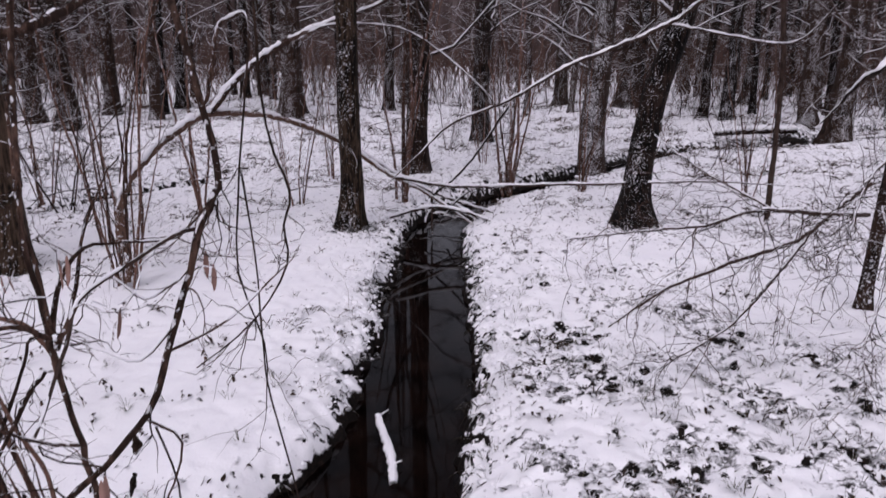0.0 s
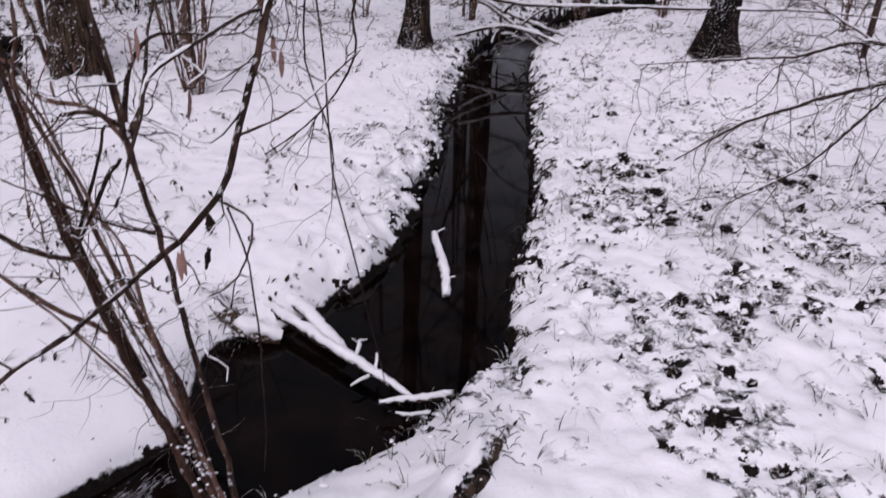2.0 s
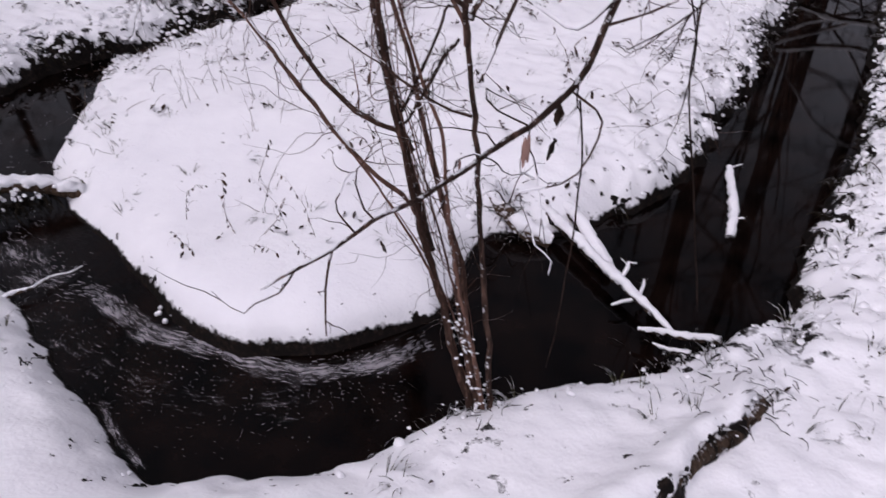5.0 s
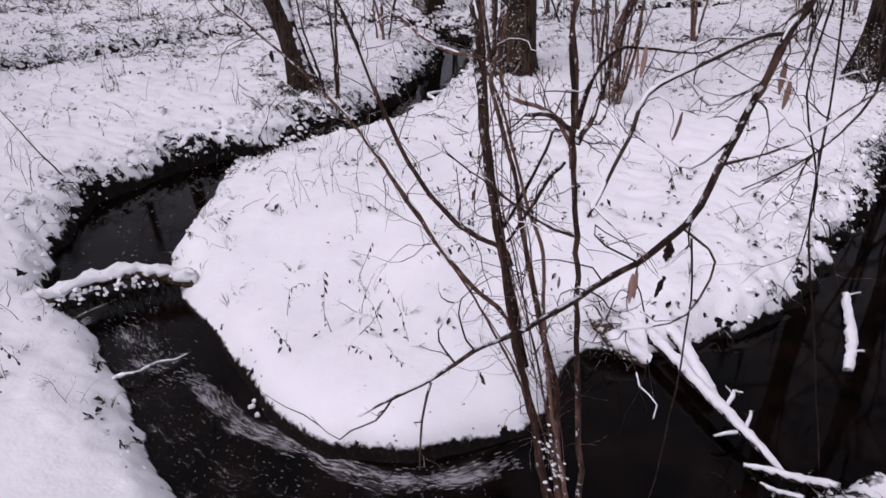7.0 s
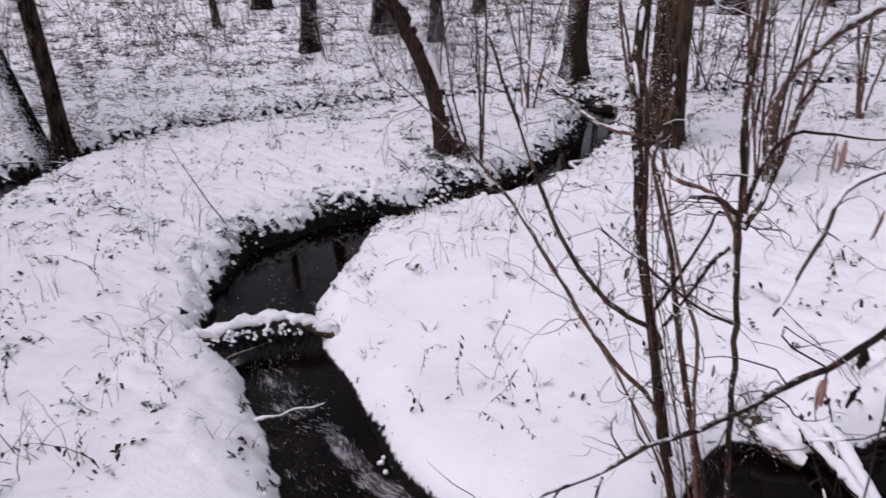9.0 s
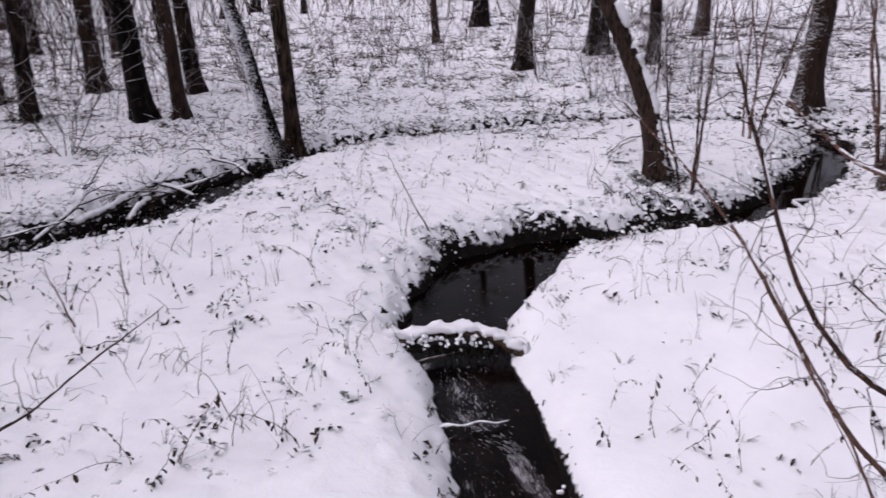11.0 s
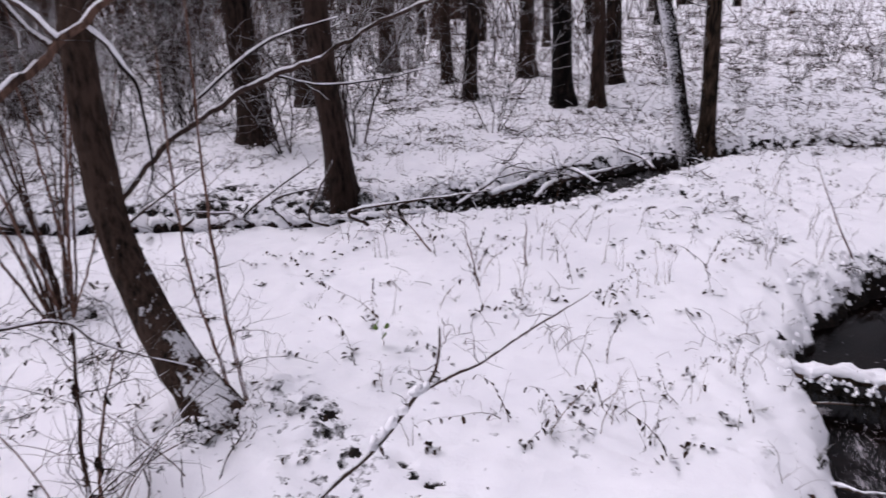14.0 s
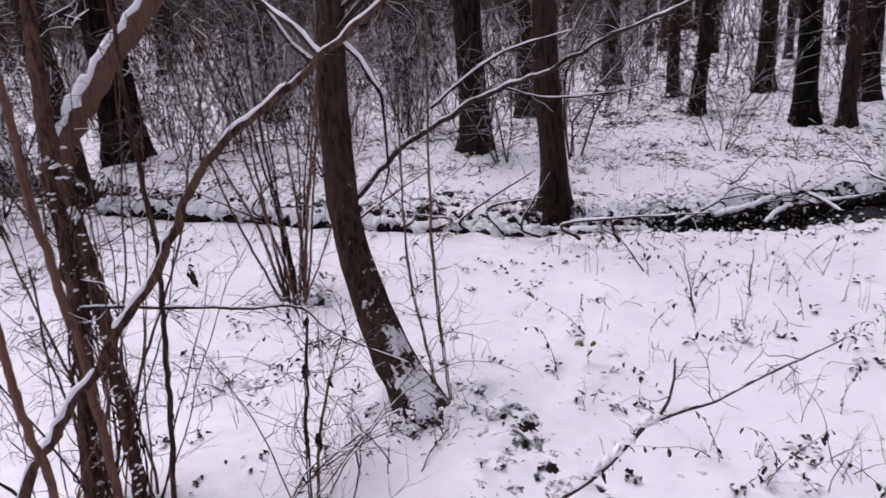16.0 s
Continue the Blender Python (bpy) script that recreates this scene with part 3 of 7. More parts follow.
def straight_trunk(r, tall, lean, rng):
    lx, ly = lean
    rows = [(0, 0, -0.25, r * 1.08)]
    for h in (0.15, 0.6, 1.4, 2.6, 4.5, 7.0, 10.0, tall):
        rows.append((lx * h + rng.normal(0, 0.015) * h ** 0.5, ly * h + rng.normal(0, 0.015) * h ** 0.5, h, r * (1 - 0.85 * (h / tall) ** 1.2)))
    return rows


CROWNS = [mesh_of("crown", *crown_mesh(s), M_TWIG_FAR) for s in (3, 4, 5)]
FAR_CROWNS = [mesh_of("crown", *crown_mesh(s, 13.0, 1.8, 12, 0.16, 7, 0), M_TWIG_FAR) for s in (13, 14, 15, 16)]


def tree(x, y, r, lean=(0.0, 0.0), mat=None, label="straight dark-barked alder trunk with snow at its foot", seed=0, tall=14.0):
    rng = np.random.default_rng(1000 + seed)
    ob = thing("alder_tree", x, y, height(x, y), label, "tree", "trees of the wood")
    t = new("trunk", mesh_of("trunk", *trunk_mesh(straight_trunk(r, tall, lean, rng), rng), mat or M_BARK))
    t.parent = ob
    c = new("crown", CROWNS[seed % 3])
    c.parent = ob
    s = max(0.75, min(1.2, r / 0.17))
    c.matrix_basis = Matrix(((1, 0, lean[0], 0), (0, 1, lean[1], 0), (0, 0, 1, 0), (0, 0, 0, 1))) @ Matrix.Rotation(seed * 1.7, 4, "Z") @ Matrix.Diagonal((s, s, 1, 1))
    return ob


# x, y, radius, lean east, lean north
NEAR_TREES = [(-1.09, 8.65, 0.14, 0.0, 0.0), (1.06, 18.6, 0.22, 0.01, 0), (2.96, 13.8, 0.25, 0.015, 0), (-0.39, 13.0, 0.20, 0.0, 0), (-4.8, 23.5, 0.32, 0, 0),
              (9.2, 23.1, 0.20, 0.03, 0), (9.9, 17.8, 0.27, 0.05, 0), (-4.22, 6.72, 0.19, -0.01, 0), (-9.6, 18.7, 0.25, -0.04, 0),
              (-8.9, 25.1, 0.2, 0, 0), (4.8, 28.9, 0.25, 0, 0), (7.2, 27.6, 0.38, 0, 0), (8.8, 24.1, 0.15, 0.06, 0)]
WEST_TREES = [(-12.8, -1.1, 0.12, 0.02, 0.06), (-15.6, -0.1, 0.16, 0.02, 0.02), (-12.05, 0.46, 0.16, 0, -0.03), (-14.5, 1.55, 0.15, 0, -0.02), (-11.9, 1.0, 0.11, 0, -0.02),
              (-9.62, 2.17, 0.10, 0, -0.03), (-23.2, 12.4, 0.26, 0, 0), (-7.38, 9.2, 0.165, 0, 0.02), (-17.6, 17.2, 0.2, 0, 0), (-12.4, 10.7, 0.13, 0, 0),
              (-14.7, 11.0, 0.24, 0, 0), (-7.33, -2.07, 0.135, 0, -0.025), (-9.75, -3.85, 0.20, 0, -0.03), (-12.5, -3.9, 0.16, 0, 0), (-14.8, -1.7, 0.12, 0, 0),
              (-6.5, -8.1, 0.19, 0, 0), (-8.6, -9.4, 0.30, 0, 0.02)]
for i, (tx, ty, tr, lx, ly) in enumerate(NEAR_TREES):
    tree(tx, ty, tr, (lx, ly), M_BARK_WHITE if i in (2, 5) else M_BARK_PLAIN if i in (0, 7) else M_BARK, "alder trunk plastered with wind-blown snow flecks" if i in (2, 5) else "straight dark-barked alder trunk with snow at its foot", i)
for i, (tx, ty, tr, lx, ly) in enumerate(WEST_TREES):
    tree(tx, ty, tr, (lx, ly), M_BARK_PLAIN if i == 5 else M_BARK, seed=20 + i)


def leaning_tree(rows, label, seed, mat=None, tall=9.0, snow=0.0):
    """A crooked tree: its trunk is given to some height and grows on the same way."""
    rng = np.random.default_rng(seed)
    x, y = rows[0][0], rows[0][1]
    ob = thing("leaning_tree", x, y, height(x, y), label, "tree", "trees of the wood")
    a, b = np.array(rows[-2]), np.array(rows[-1])
    d = (b - a)[:3] / np.linalg.norm((b - a)[:3])
    full = [(rows[0][0] - d[0] * 0.1, rows[0][1] - d[1] * 0.1, height(x, y) - 0.25, rows[0][3] * 1.05)] + list(rows)
    h = b[2]
    p = b[:3].copy()
    while h < tall:
        d = d * np.array((0.8, 0.8, 1.0)) + rng.normal(0, 0.03, 3)
        d /= np.linalg.norm(d)
        p = p + d * 1.2
        h = p[2]
        full.append((*p, max(0.02, b[3] * (1 - 0.8 * (h - b[2]) / (tall - b[2])))))
    part("trunk", *trunk_mesh(full, rng, 44 if mat is M_BARK_LEAN else 18, 0.45, 0.14 if mat is M_BARK_LEAN else 0.0), mat or M_BARK, ob)
    q = spline(full, 14)
    if snow:
        each = []
        snow_on([], [], q[(q[:, 2] > full[1][2] + 0.15) & (q[:, 2] < 3.4)], rng, snow, gaps=0.22, sides=8, uneven=0.22, each=each)
        for V, F in each:
            part("snow", V, F, M_SNOW, ob)
    V, F = [], []
    q = spline(full, 4)
    for i in range(14):
        s = q[int(len(q) * (0.45 + 0.5 * i / 14))]
        w = rng.uniform(0, 6.28)
        limb = wander(s[:3], (math.cos(w), math.sin(w), 0.6), rng.uniform(0.8, 2.2), s[3] * 0.3, rng, 6, 0.16)
        tube(V, F, limb, 4, close=False)
        twigs_from(V, F, limb, 6, 0.7, 0.005, rng, 3, 2)
    part("crown", V, F, M_TWIG_FAR, ob)
    return ob


leaning_tree([(2.48, 8.80, 0.09, 0.2200), (2.50, 8.86, 0.44, 0.1700), (2.59, 8.98, 1.07, 0.1600), (2.71, 9.00, 1.76, 0.1550), (2.94, 9.03, 2.50, 0.1500), (3.05, 9.05, 3.15, 0.1400)], "leaning alder trunk with snow along its upper side", 51, M_BARK)
leaning_tree([(-5.72, 4.97, 0.03, 0.1300), (-5.79, 4.97, 0.25, 0.1100), (-5.94, 4.95, 0.69, 0.1000), (-6.16, 4.82, 1.25, 0.0950), (-6.39, 4.68, 1.79, 0.0900), (-6.66, 4.56, 2.37, 0.0800)], "leaning alder beside the brook with snow along its upper side", 52, M_BARK_LEAN, snow=1.3)
leaning_tree([(-9.50, 1.87, -0.08, 0.1150), (-9.60, 1.80, 0.40, 0.0950), (-9.74, 1.67, 1.19, 0.0900), (-9.81, 1.54, 1.80, 0.0850)], "slender leaning alder at the ditch, snow on one side", 53, M_BARK_PLASTER)
bent_tree = leaning_tree([(-3.03, -1.57, 0.06, 0.1200), (-3.12, -1.70, 0.21, 0.1050), (-3.21, -1.85, 0.33, 0.0980), (-3.37, -2.07, 0.65, 0.0900), (-3.47, -2.21, 0.98, 0.0830), (-3.57, -2.28, 1.42, 0.0800), (-3.65, -2.30, 1.85, 0.0780), (-3.72, -2.31, 2.14, 0.0740), (-3.80, -2.34, 2.79, 0.0600)], "bent grey-brown tree with a snowy curved foot", 54, M_BARK_LEAN)


def far_wood():
    """Trunks of the wood, thinner towards the clearing, and unseen ones added behind for reflections."""
    rng = np.random.default_rng(77)
    kinds = []
    for s in range(5):
        r = (0.13, 0.17, 0.2, 0.24, 0.11)[s]
        ob = thing("alder_tree", 200 + s, 0, 0, "straight dark alder trunk far in the wood", "tree", "trees of the wood")
        t = new("trunk", mesh_of("trunk", *trunk_mesh(straight_trunk(r, 13.5, (rng.normal(0, 0.02), rng.normal(0, 0.02)), rng), rng, 9), M_BARK))
        t.parent = ob
        c = new("crown", FAR_CROWNS[s % 4])
        c.parent = ob
        kinds.append(ob)
    taken = [(a[0], a[1]) for a in NEAR_TREES + WEST_TREES] + [(2.5, 8.8), (-5.7, 4.9), (-9.1, 1.8), (-3.2, -1.7)]
    made = 0
    for _ in range(6000):
        if made >= 240:
            break
        w = radians(rng.uniform(-48, 172))
        far = rng.uniform(13, 62) if rng.random() < 0.75 else rng.uniform(13, 30)
        x, y = -far * math.sin(w), far * math.cos(w)
        deg = math.degrees(w)
        if 38 < deg < 80 and rng.random() > (0.10 if far < 34 else 0.6):
            continue
        if deg < 38 and far < 21:
            continue
        if 80 < deg < 150 and far < 24 and rng.random() > 0.25:
            continue
        if min(math.hypot(x - a, y - b) for a, b in taken) < 1.5 or from_brook(np.array([x]), np.array([y]))[0] < 0.5:
            continue
        taken.append((x, y))
        k = kinds[made % 5]
        place = pose(x, y, height(x, y) - 0.02, rng.normal(0, 1.6), rng.normal(0, 1.6), rng.uniform(0, 360))
        if made < 5:
            k.matrix_basis = place
        else:
            copy_thing(k, place)
        made += 1
    for _ in range(60):
        w = radians(rng.uniform(-44, 36) if made % 2 else rng.uniform(95, 160))
        far = rng.uniform(30, 72)
        x, y = -far * math.sin(w), far * math.cos(w)
        copy_thing(kinds[made % 5], pose(x, y, height(x, y) - 0.05, rng.normal(0, 2.0), rng.normal(0, 2.0), rng.uniform(0, 360)))
        made += 1
    # never in view: trees added behind the camera only to shape reflections
    for w in (185, 200, 215, 230, 250, 275, 290, 305):
        far = 7 + (w * 7) % 9
        copy_thing(kinds[w % 5], pose(-far * math.sin(radians(w)), far * math.cos(radians(w)), 0.0, 0, 0, w))


far_wood()


def dabs(x, y, z, r, rng):
    """Small uneven domes of snow."""
    n = len(x)
    ring = 2 * math.pi * np.arange(6) / 6
    turn = rng.uniform(0, 6.28, n)
    V = np.zeros((n, 13, 3))
    flat = rng.uniform(0.5, 1.0, n)[:, None]
    for row, (size, up) in enumerate(((1.0, -0.25), (0.78, 0.3))):
        rad = r[:, None] * size * rng.uniform(0.65, 1.3, (n, 6))
        V[:, row * 6:row * 6 + 6, 0] = x[:, None] + rad * np.cos(ring + turn[:, None])
        V[:, row * 6:row * 6 + 6, 1] = y[:, None] + rad * np.sin(ring + turn[:, None]) * flat
        V[:, row * 6:row * 6 + 6, 2] = (z + up * r)[:, None]
    V[:, 12] = np.stack([x, y, z + 0.5 * r], -1)
    F = []
    for q in range(6):
        t = (q + 1) % 6
        F += [(q, t, 6 + t), (q, 6 + t, 6 + q), (6 + q, 6 + t, 12)]
    F = ((np.arange(n) * 13)[:, None, None] + np.array(F)[None]).reshape(-1, 3)
    return V.reshape(-1, 3), F


def crust(ob, ends, count, seed, wide, size):
    """Lumps of snow caught on the flank of a log."""
    rng = np.random.default_rng(seed)
    k = rng.random(count)[:, None]
    p = np.array(ends[0]) + k * (np.array(ends[1]) - np.array(ends[0])) + rng.normal(0, 1, (count, 3)) * wide
    V, F = dabs(p[:, 0], p[:, 1], p[:, 2], rng.uniform(*size, count), rng)
    tagged(part("snow", [tuple(v) for v in V], [tuple(f) for f in F], M_SNOW, ob), kind="stuff")


# ---- shrubs and overhanging branches ----
def grow(ob, name, rows, seed, mat, twigs=0, long=0.3, thick=0.0025, snow=1.0, sides=7, label="", gaps=0.25, sub=2, down=0.0, lo=0.15, twig_mat=None, kink=1.0):
    """One branch of a shrub or tree with its side twigs and the snow that lies on it."""
    rng = np.random.default_rng(seed)
    long_way = float(np.sum(np.linalg.norm(np.diff(np.array(rows)[:, :3], axis=0), axis=1)))
    q = spline(rows, int(min(10, max(3, long_way / len(rows) / 0.035))))
    q[:, :3] += rng.normal(0, 0.12, (len(q), 3)) * q[:, 3:4]
    # the small bends from bud to bud
    way = np.concatenate([[0], np.cumsum(np.linalg.norm(np.diff(q[:, :3], axis=0), axis=1))]) + rng.uniform(0, 60)
    for axis in range(3):
        q[:, axis] += kink * np.minimum(0.011, 0.004 + 0.5 * q[:, 3]) * field(way / 0.085, way * 0 + 3.1 * axis + 0.4)
    q[:, 3] *= 1 + 0.22 * field(way / 0.04, way * 0 + 9.7)
    V, F = [], []
    tube(V, F, q, sides, 0.06, rng)
    b = part(name, V, F, mat, ob, label)
    kept = []
    if twigs:
        each = []
        twigs_from([], [], q, twigs, long, thick, rng, 4, sub, down, lo, keep=kept, each=each, steps=(8, 4))
        for V, F in each:
            part("twig", V, F, twig_mat or M_TWIG, b)
    if snow:
        each = []
        snow_on([], [], q, rng, snow, gaps=gaps, each=each)
        for tw in kept:
            if rng.random() < 0.4:
                snow_on([], [], tw, rng, snow * 0.9, 0.0025, 0.45, 4, each=each)
        for V, F in each:
            part("snow", V, F, M_SNOW, b)
    return b


def leaf_mesh(name, rng, long, wide, mat, curl=0.3, ragged=0.0):
    """A hanging dry leaf, folded along its rib and curled at the tip."""
    V, F, rows = [], [], 9
    for i in range(rows + 1):
        t = i / rows
        w = wide * math.sin(math.pi * min(t * 0.93 + 0.05, 1.0)) ** 0.8
        bend = curl * long * t * t + ragged * wide * rng.normal(0, 0.3)
        tear = [1 + ragged * rng.uniform(-0.7, 0.4) for _ in range(2)]
        for s in (-1, -0.5, 0, 0.5, 1):
            V.append((s * w * tear[s > 0] + ragged * wide * 0.25 * math.sin(5 * t), bend + (0.35 + ragged) * w * (1 - abs(s)) + rng.normal(0, 0.02 + 0.1 * ragged) * wide, -long * t + ragged * abs(s) * rng.normal(0, 0.04) * long))
    for i in range(rows):
        for k in range(4):
            a = i * 5 + k
            F.append((a, a + 1, a + 6, a + 5))
    n = len(V)
    V += [(v[0], v[1] + 0.0012, v[2]) for v in V]
    F += [tuple(n + k for k in reversed(f)) for f in F]
    return mesh_of(name, V, F, mat)


_leaf_rng = np.random.default_rng(8)
DRY_LEAF = leaf_mesh("leaf", _leaf_rng, 0.046, 0.0044, M_LEAF, 0.12, 0.15)
DARK_LEAF = leaf_mesh("leaf", _leaf_rng, 0.05, 0.010, M_DEAD, 0.25, 0.4)


def hang_leaf(ob, x, y, z, turn, mesh=None, size=1.0):
    k = new("leaf", mesh or DRY_LEAF)
    k.parent = ob
    k.matrix_parent_inverse = ob.matrix_basis.inverted()
    k.matrix_basis = pose(x, y, z, turn % 17 - 8, 0, turn) @ Matrix.Diagonal((size, size, size, 1))


def brook_hazel():
    """The many-stemmed hazel on the near bank, one of its stems arching over and hanging down."""
    ob = thing("hazel_bush", -0.88, 1.66, height(-0.88, 1.66), "many-stemmed reddish-brown hazel bush on the bank with snow in its forks", "bush")
    grow(ob, "stem", [(-0.87, 1.68, -0.22, 0.0165), (-0.95, 1.66, 0.07, 0.0150), (-1.04, 1.68, 0.38, 0.0136), (-1.10, 1.68, 0.57, 0.0123), (-1.17, 1.65, 0.99, 0.0085), (-1.20, 1.63, 1.20, 0.0072), (-1.21, 1.60, 1.51, 0.0064), (-1.22, 1.60, 1.67, 0.0055), (-1.27, 1.60, 1.81, 0.0043)], 1, M_HAZEL, 9, 0.26, 0.0019, 0.45, 8, gaps=0.58)
    grow(ob, "branch", [(-1.14, 1.67, 0.93, 0.0093), (-1.17, 1.66, 0.99, 0.0089), (-1.27, 1.62, 1.03, 0.0085), (-1.40, 1.59, 1.14, 0.0076), (-1.53, 1.57, 1.34, 0.0068), (-1.61, 1.57, 1.50, 0.0064), (-1.72, 1.58, 1.68, 0.0051), (-1.80, 1.60, 1.80, 0.0043)], 2, M_HAZEL, 16, 0.34, 0.0019, 0.68, 7, gaps=0.58)
    grow(ob, "branch", [(-1.13, 1.67, 0.70, 0.0085), (-1.17, 1.67, 0.75, 0.0081), (-1.29, 1.62, 0.86, 0.0076), (-1.41, 1.60, 1.00, 0.0068), (-1.55, 1.60, 1.14, 0.0064), (-1.69, 1.61, 1.26, 0.0055), (-1.92, 1.60, 1.43, 0.0047), (-2.21, 1.54, 1.63, 0.0034)], 3, M_HAZEL, 15, 0.36, 0.0019, 0.60, 7, gaps=0.58)
    grow(ob, "stem", [(-0.85, 1.70, -0.22, 0.0140), (-0.92, 1.69, 0.07, 0.0130), (-0.99, 1.75, 0.44, 0.0118), (-1.055, 1.735, 0.69, 0.0100), (-1.105, 1.69, 1.00, 0.0082), (-1.145, 1.66, 1.26, 0.0066), (-1.19, 1.61, 1.51, 0.0059), (-1.17, 1.63, 1.64, 0.0051), (-1.18, 1.65, 1.78, 0.0043)], 4, M_HAZEL, 9, 0.26, 0.0019, 0.45, 8, gaps=0.58)
    grow(ob, "stem", [(-0.82, 1.70, -0.22, 0.0120), (-0.85, 1.71, 0.10, 0.0110), (-0.93, 1.74, 0.70, 0.0092), (-0.94, 1.70, 1.03, 0.0080), (-0.94, 1.63, 1.35, 0.0076), (-0.95, 1.60, 1.62, 0.0066), (-0.95, 1.60, 1.75, 0.0060)] + [(-0.99, 1.74, 2.2, 0.0076), (-0.82, 1.62, 2.55, 0.0072), (-0.55, 1.38, 2.42, 0.0068)] + [(-0.37, 1.19, 1.95, 0.0062), (-0.36, 1.13, 1.87, 0.0060), (-0.37, 1.10, 1.83, 0.0058), (-0.39, 1.06, 1.74, 0.0055), (-0.40, 1.01, 1.66, 0.0055), (-0.42, 0.95, 1.58, 0.0050), (-0.48, 0.85, 1.52, 0.0045), (-0.51, 0.77, 1.50, 0.0040), (-0.56, 0.65, 1.48, 0.0030), (-0.59, 0.55, 1.47, 0.0025), (-0.62, 0.47, 1.46, 0.0012)], 5, M_HAZEL_OLD, 30, 0.24, 0.0016, 0.56, 8, lo=0.3, kink=1.5, gaps=0.58)
    grow(ob, "stem", [(-1.12, 1.75, 0.5, 0.014), (-1.36, 1.85, 1.2, 0.017), (-1.62, 2.15, 1.78, 0.019), (-1.68, 2.42, 2.0, 0.02)] + [(-1.64, 2.51, 2.08, 0.0200), (-1.52, 2.58, 2.15, 0.0190), (-1.43, 2.64, 2.19, 0.0180), (-1.34, 2.79, 2.27, 0.0160), (-1.22, 2.95, 2.38, 0.0120)] + [(-1.0, 3.3, 2.6, 0.008)], 91, M_HAZEL_OLD, 8, 0.26, 0.003, 0.49, 8, lo=0.5, gaps=0.58)
    grow(ob, "branch", [(-0.95, 1.65, 1.31, 0.0070), (-0.97, 1.66, 1.38, 0.0070), (-1.03, 1.65, 1.45, 0.0065), (-1.15, 1.63, 1.48, 0.0060), (-1.21, 1.64, 1.56, 0.0055), (-1.37, 1.60, 1.59, 0.0050), (-1.51, 1.57, 1.68, 0.0035), (-1.61, 1.57, 1.74, 0.0030)], 6, M_HAZEL, 13, 0.34, 0.0019, 0.68, 6, gaps=0.58)
    grow(ob, "stem", [(-0.84, 1.69, -0.22, 0.0095), (-0.89, 1.68, 0.12, 0.0088), (-0.96, 1.70, 0.33, 0.0080), (-1.03, 1.71, 0.67, 0.0070), (-1.04, 1.68, 1.00, 0.0060), (-1.10, 1.66, 1.18, 0.0050), (-1.19, 1.67, 1.42, 0.0040), (-1.27, 1.67, 1.56, 0.0030)], 7, M_HAZEL, 9, 0.26, 0.0019, 0.38, 6, gaps=0.58)
    grow(ob, "branch", [(-1.16, 1.65, 1.07, 0.0060), (-1.10, 1.67, 1.21, 0.0050), (-1.05, 1.68, 1.33, 0.0045), (-1.03, 1.69, 1.39, 0.0040), (-0.93, 1.68, 1.38, 0.0030), (-0.90, 1.69, 1.38, 0.0020)], 8, M_TWIG, 3, 0.15, 0.002, 0.68, 5, gaps=0.58)
    grow(ob, "branch", [(-0.95, 1.70, 1.08, 0.0050), (-1.04, 1.67, 1.11, 0.0045), (-1.13, 1.63, 1.17, 0.0040), (-1.20, 1.58, 1.24, 0.0030), (-1.29, 1.53, 1.32, 0.0020)], 9, M_TWIG, 4, 0.20, 0.002, 0.60, 5, gaps=0.58)
    grow(ob, "branch", [(-0.32, 1.31, 2.22, 0.0028), (-0.30, 1.28, 1.97, 0.0025), (-0.26, 1.25, 1.86, 0.0023), (-0.27, 1.24, 1.80, 0.0022), (-0.26, 1.20, 1.74, 0.0020), (-0.30, 1.13, 1.66, 0.0016), (-0.38, 1.05, 1.61, 0.0010)], 16, M_TWIG, 9, 0.20, 0.0012, 0.00, 5, sub=1, gaps=0.58)
    grow(ob, "branch", [(-0.33, 1.31, 2.13, 0.0020), (-0.35, 1.27, 1.90, 0.0020), (-0.35, 1.22, 1.72, 0.0018), (-0.30, 1.17, 1.60, 0.0016), (-0.29, 1.12, 1.50, 0.0010)], 17, M_TWIG, 5, 0.15, 0.001, 0.00, 5, sub=1, gaps=0.58)
    grow(ob, "vine", [(-0.34, 1.24, 1.90, 0.0018), (-0.32, 1.22, 1.76, 0.0018), (-0.30, 1.16, 1.60, 0.0017), (-0.27, 1.11, 1.48, 0.0016), (-0.22, 1.03, 1.37, 0.0014), (-0.17, 0.95, 1.25, 0.0010)], 18, M_TWIG, 0, snow=0.0, sides=5)
    grow(ob, "vine", [(-0.41, 0.95, 1.56, 0.0018), (-0.41, 1.01, 1.42, 0.0018), (-0.41, 1.01, 1.24, 0.0016), (-0.41, 1.00, 1.08, 0.0013), (-0.41, 0.97, 0.98, 0.0010)], 19, M_TWIG, 0, snow=0.0, sides=5)
    grow(ob, "branch", [(-0.93, 1.61, 1.44, 0.0080), (-0.95, 1.62, 1.57, 0.0070), (-0.98, 1.64, 1.70, 0.0060), (-1.00, 1.68, 1.83, 0.0050), (-1.02, 1.72, 1.98, 0.0040)], 22, M_HAZEL_OLD, 7, 0.26, 0.0022, 0.60, 6, gaps=0.58)
    grow(ob, "branch", [(-0.93, 1.61, 1.44, 0.0070), (-0.93, 1.68, 1.55, 0.0060), (-0.91, 1.77, 1.61, 0.0050), (-0.84, 1.86, 1.60, 0.0040), (-0.74, 1.96, 1.59, 0.0030), (-0.71, 2.03, 1.62, 0.0020)], 23, M_HAZEL_OLD, 7, 0.26, 0.002, 0.68, 6, gaps=0.58)
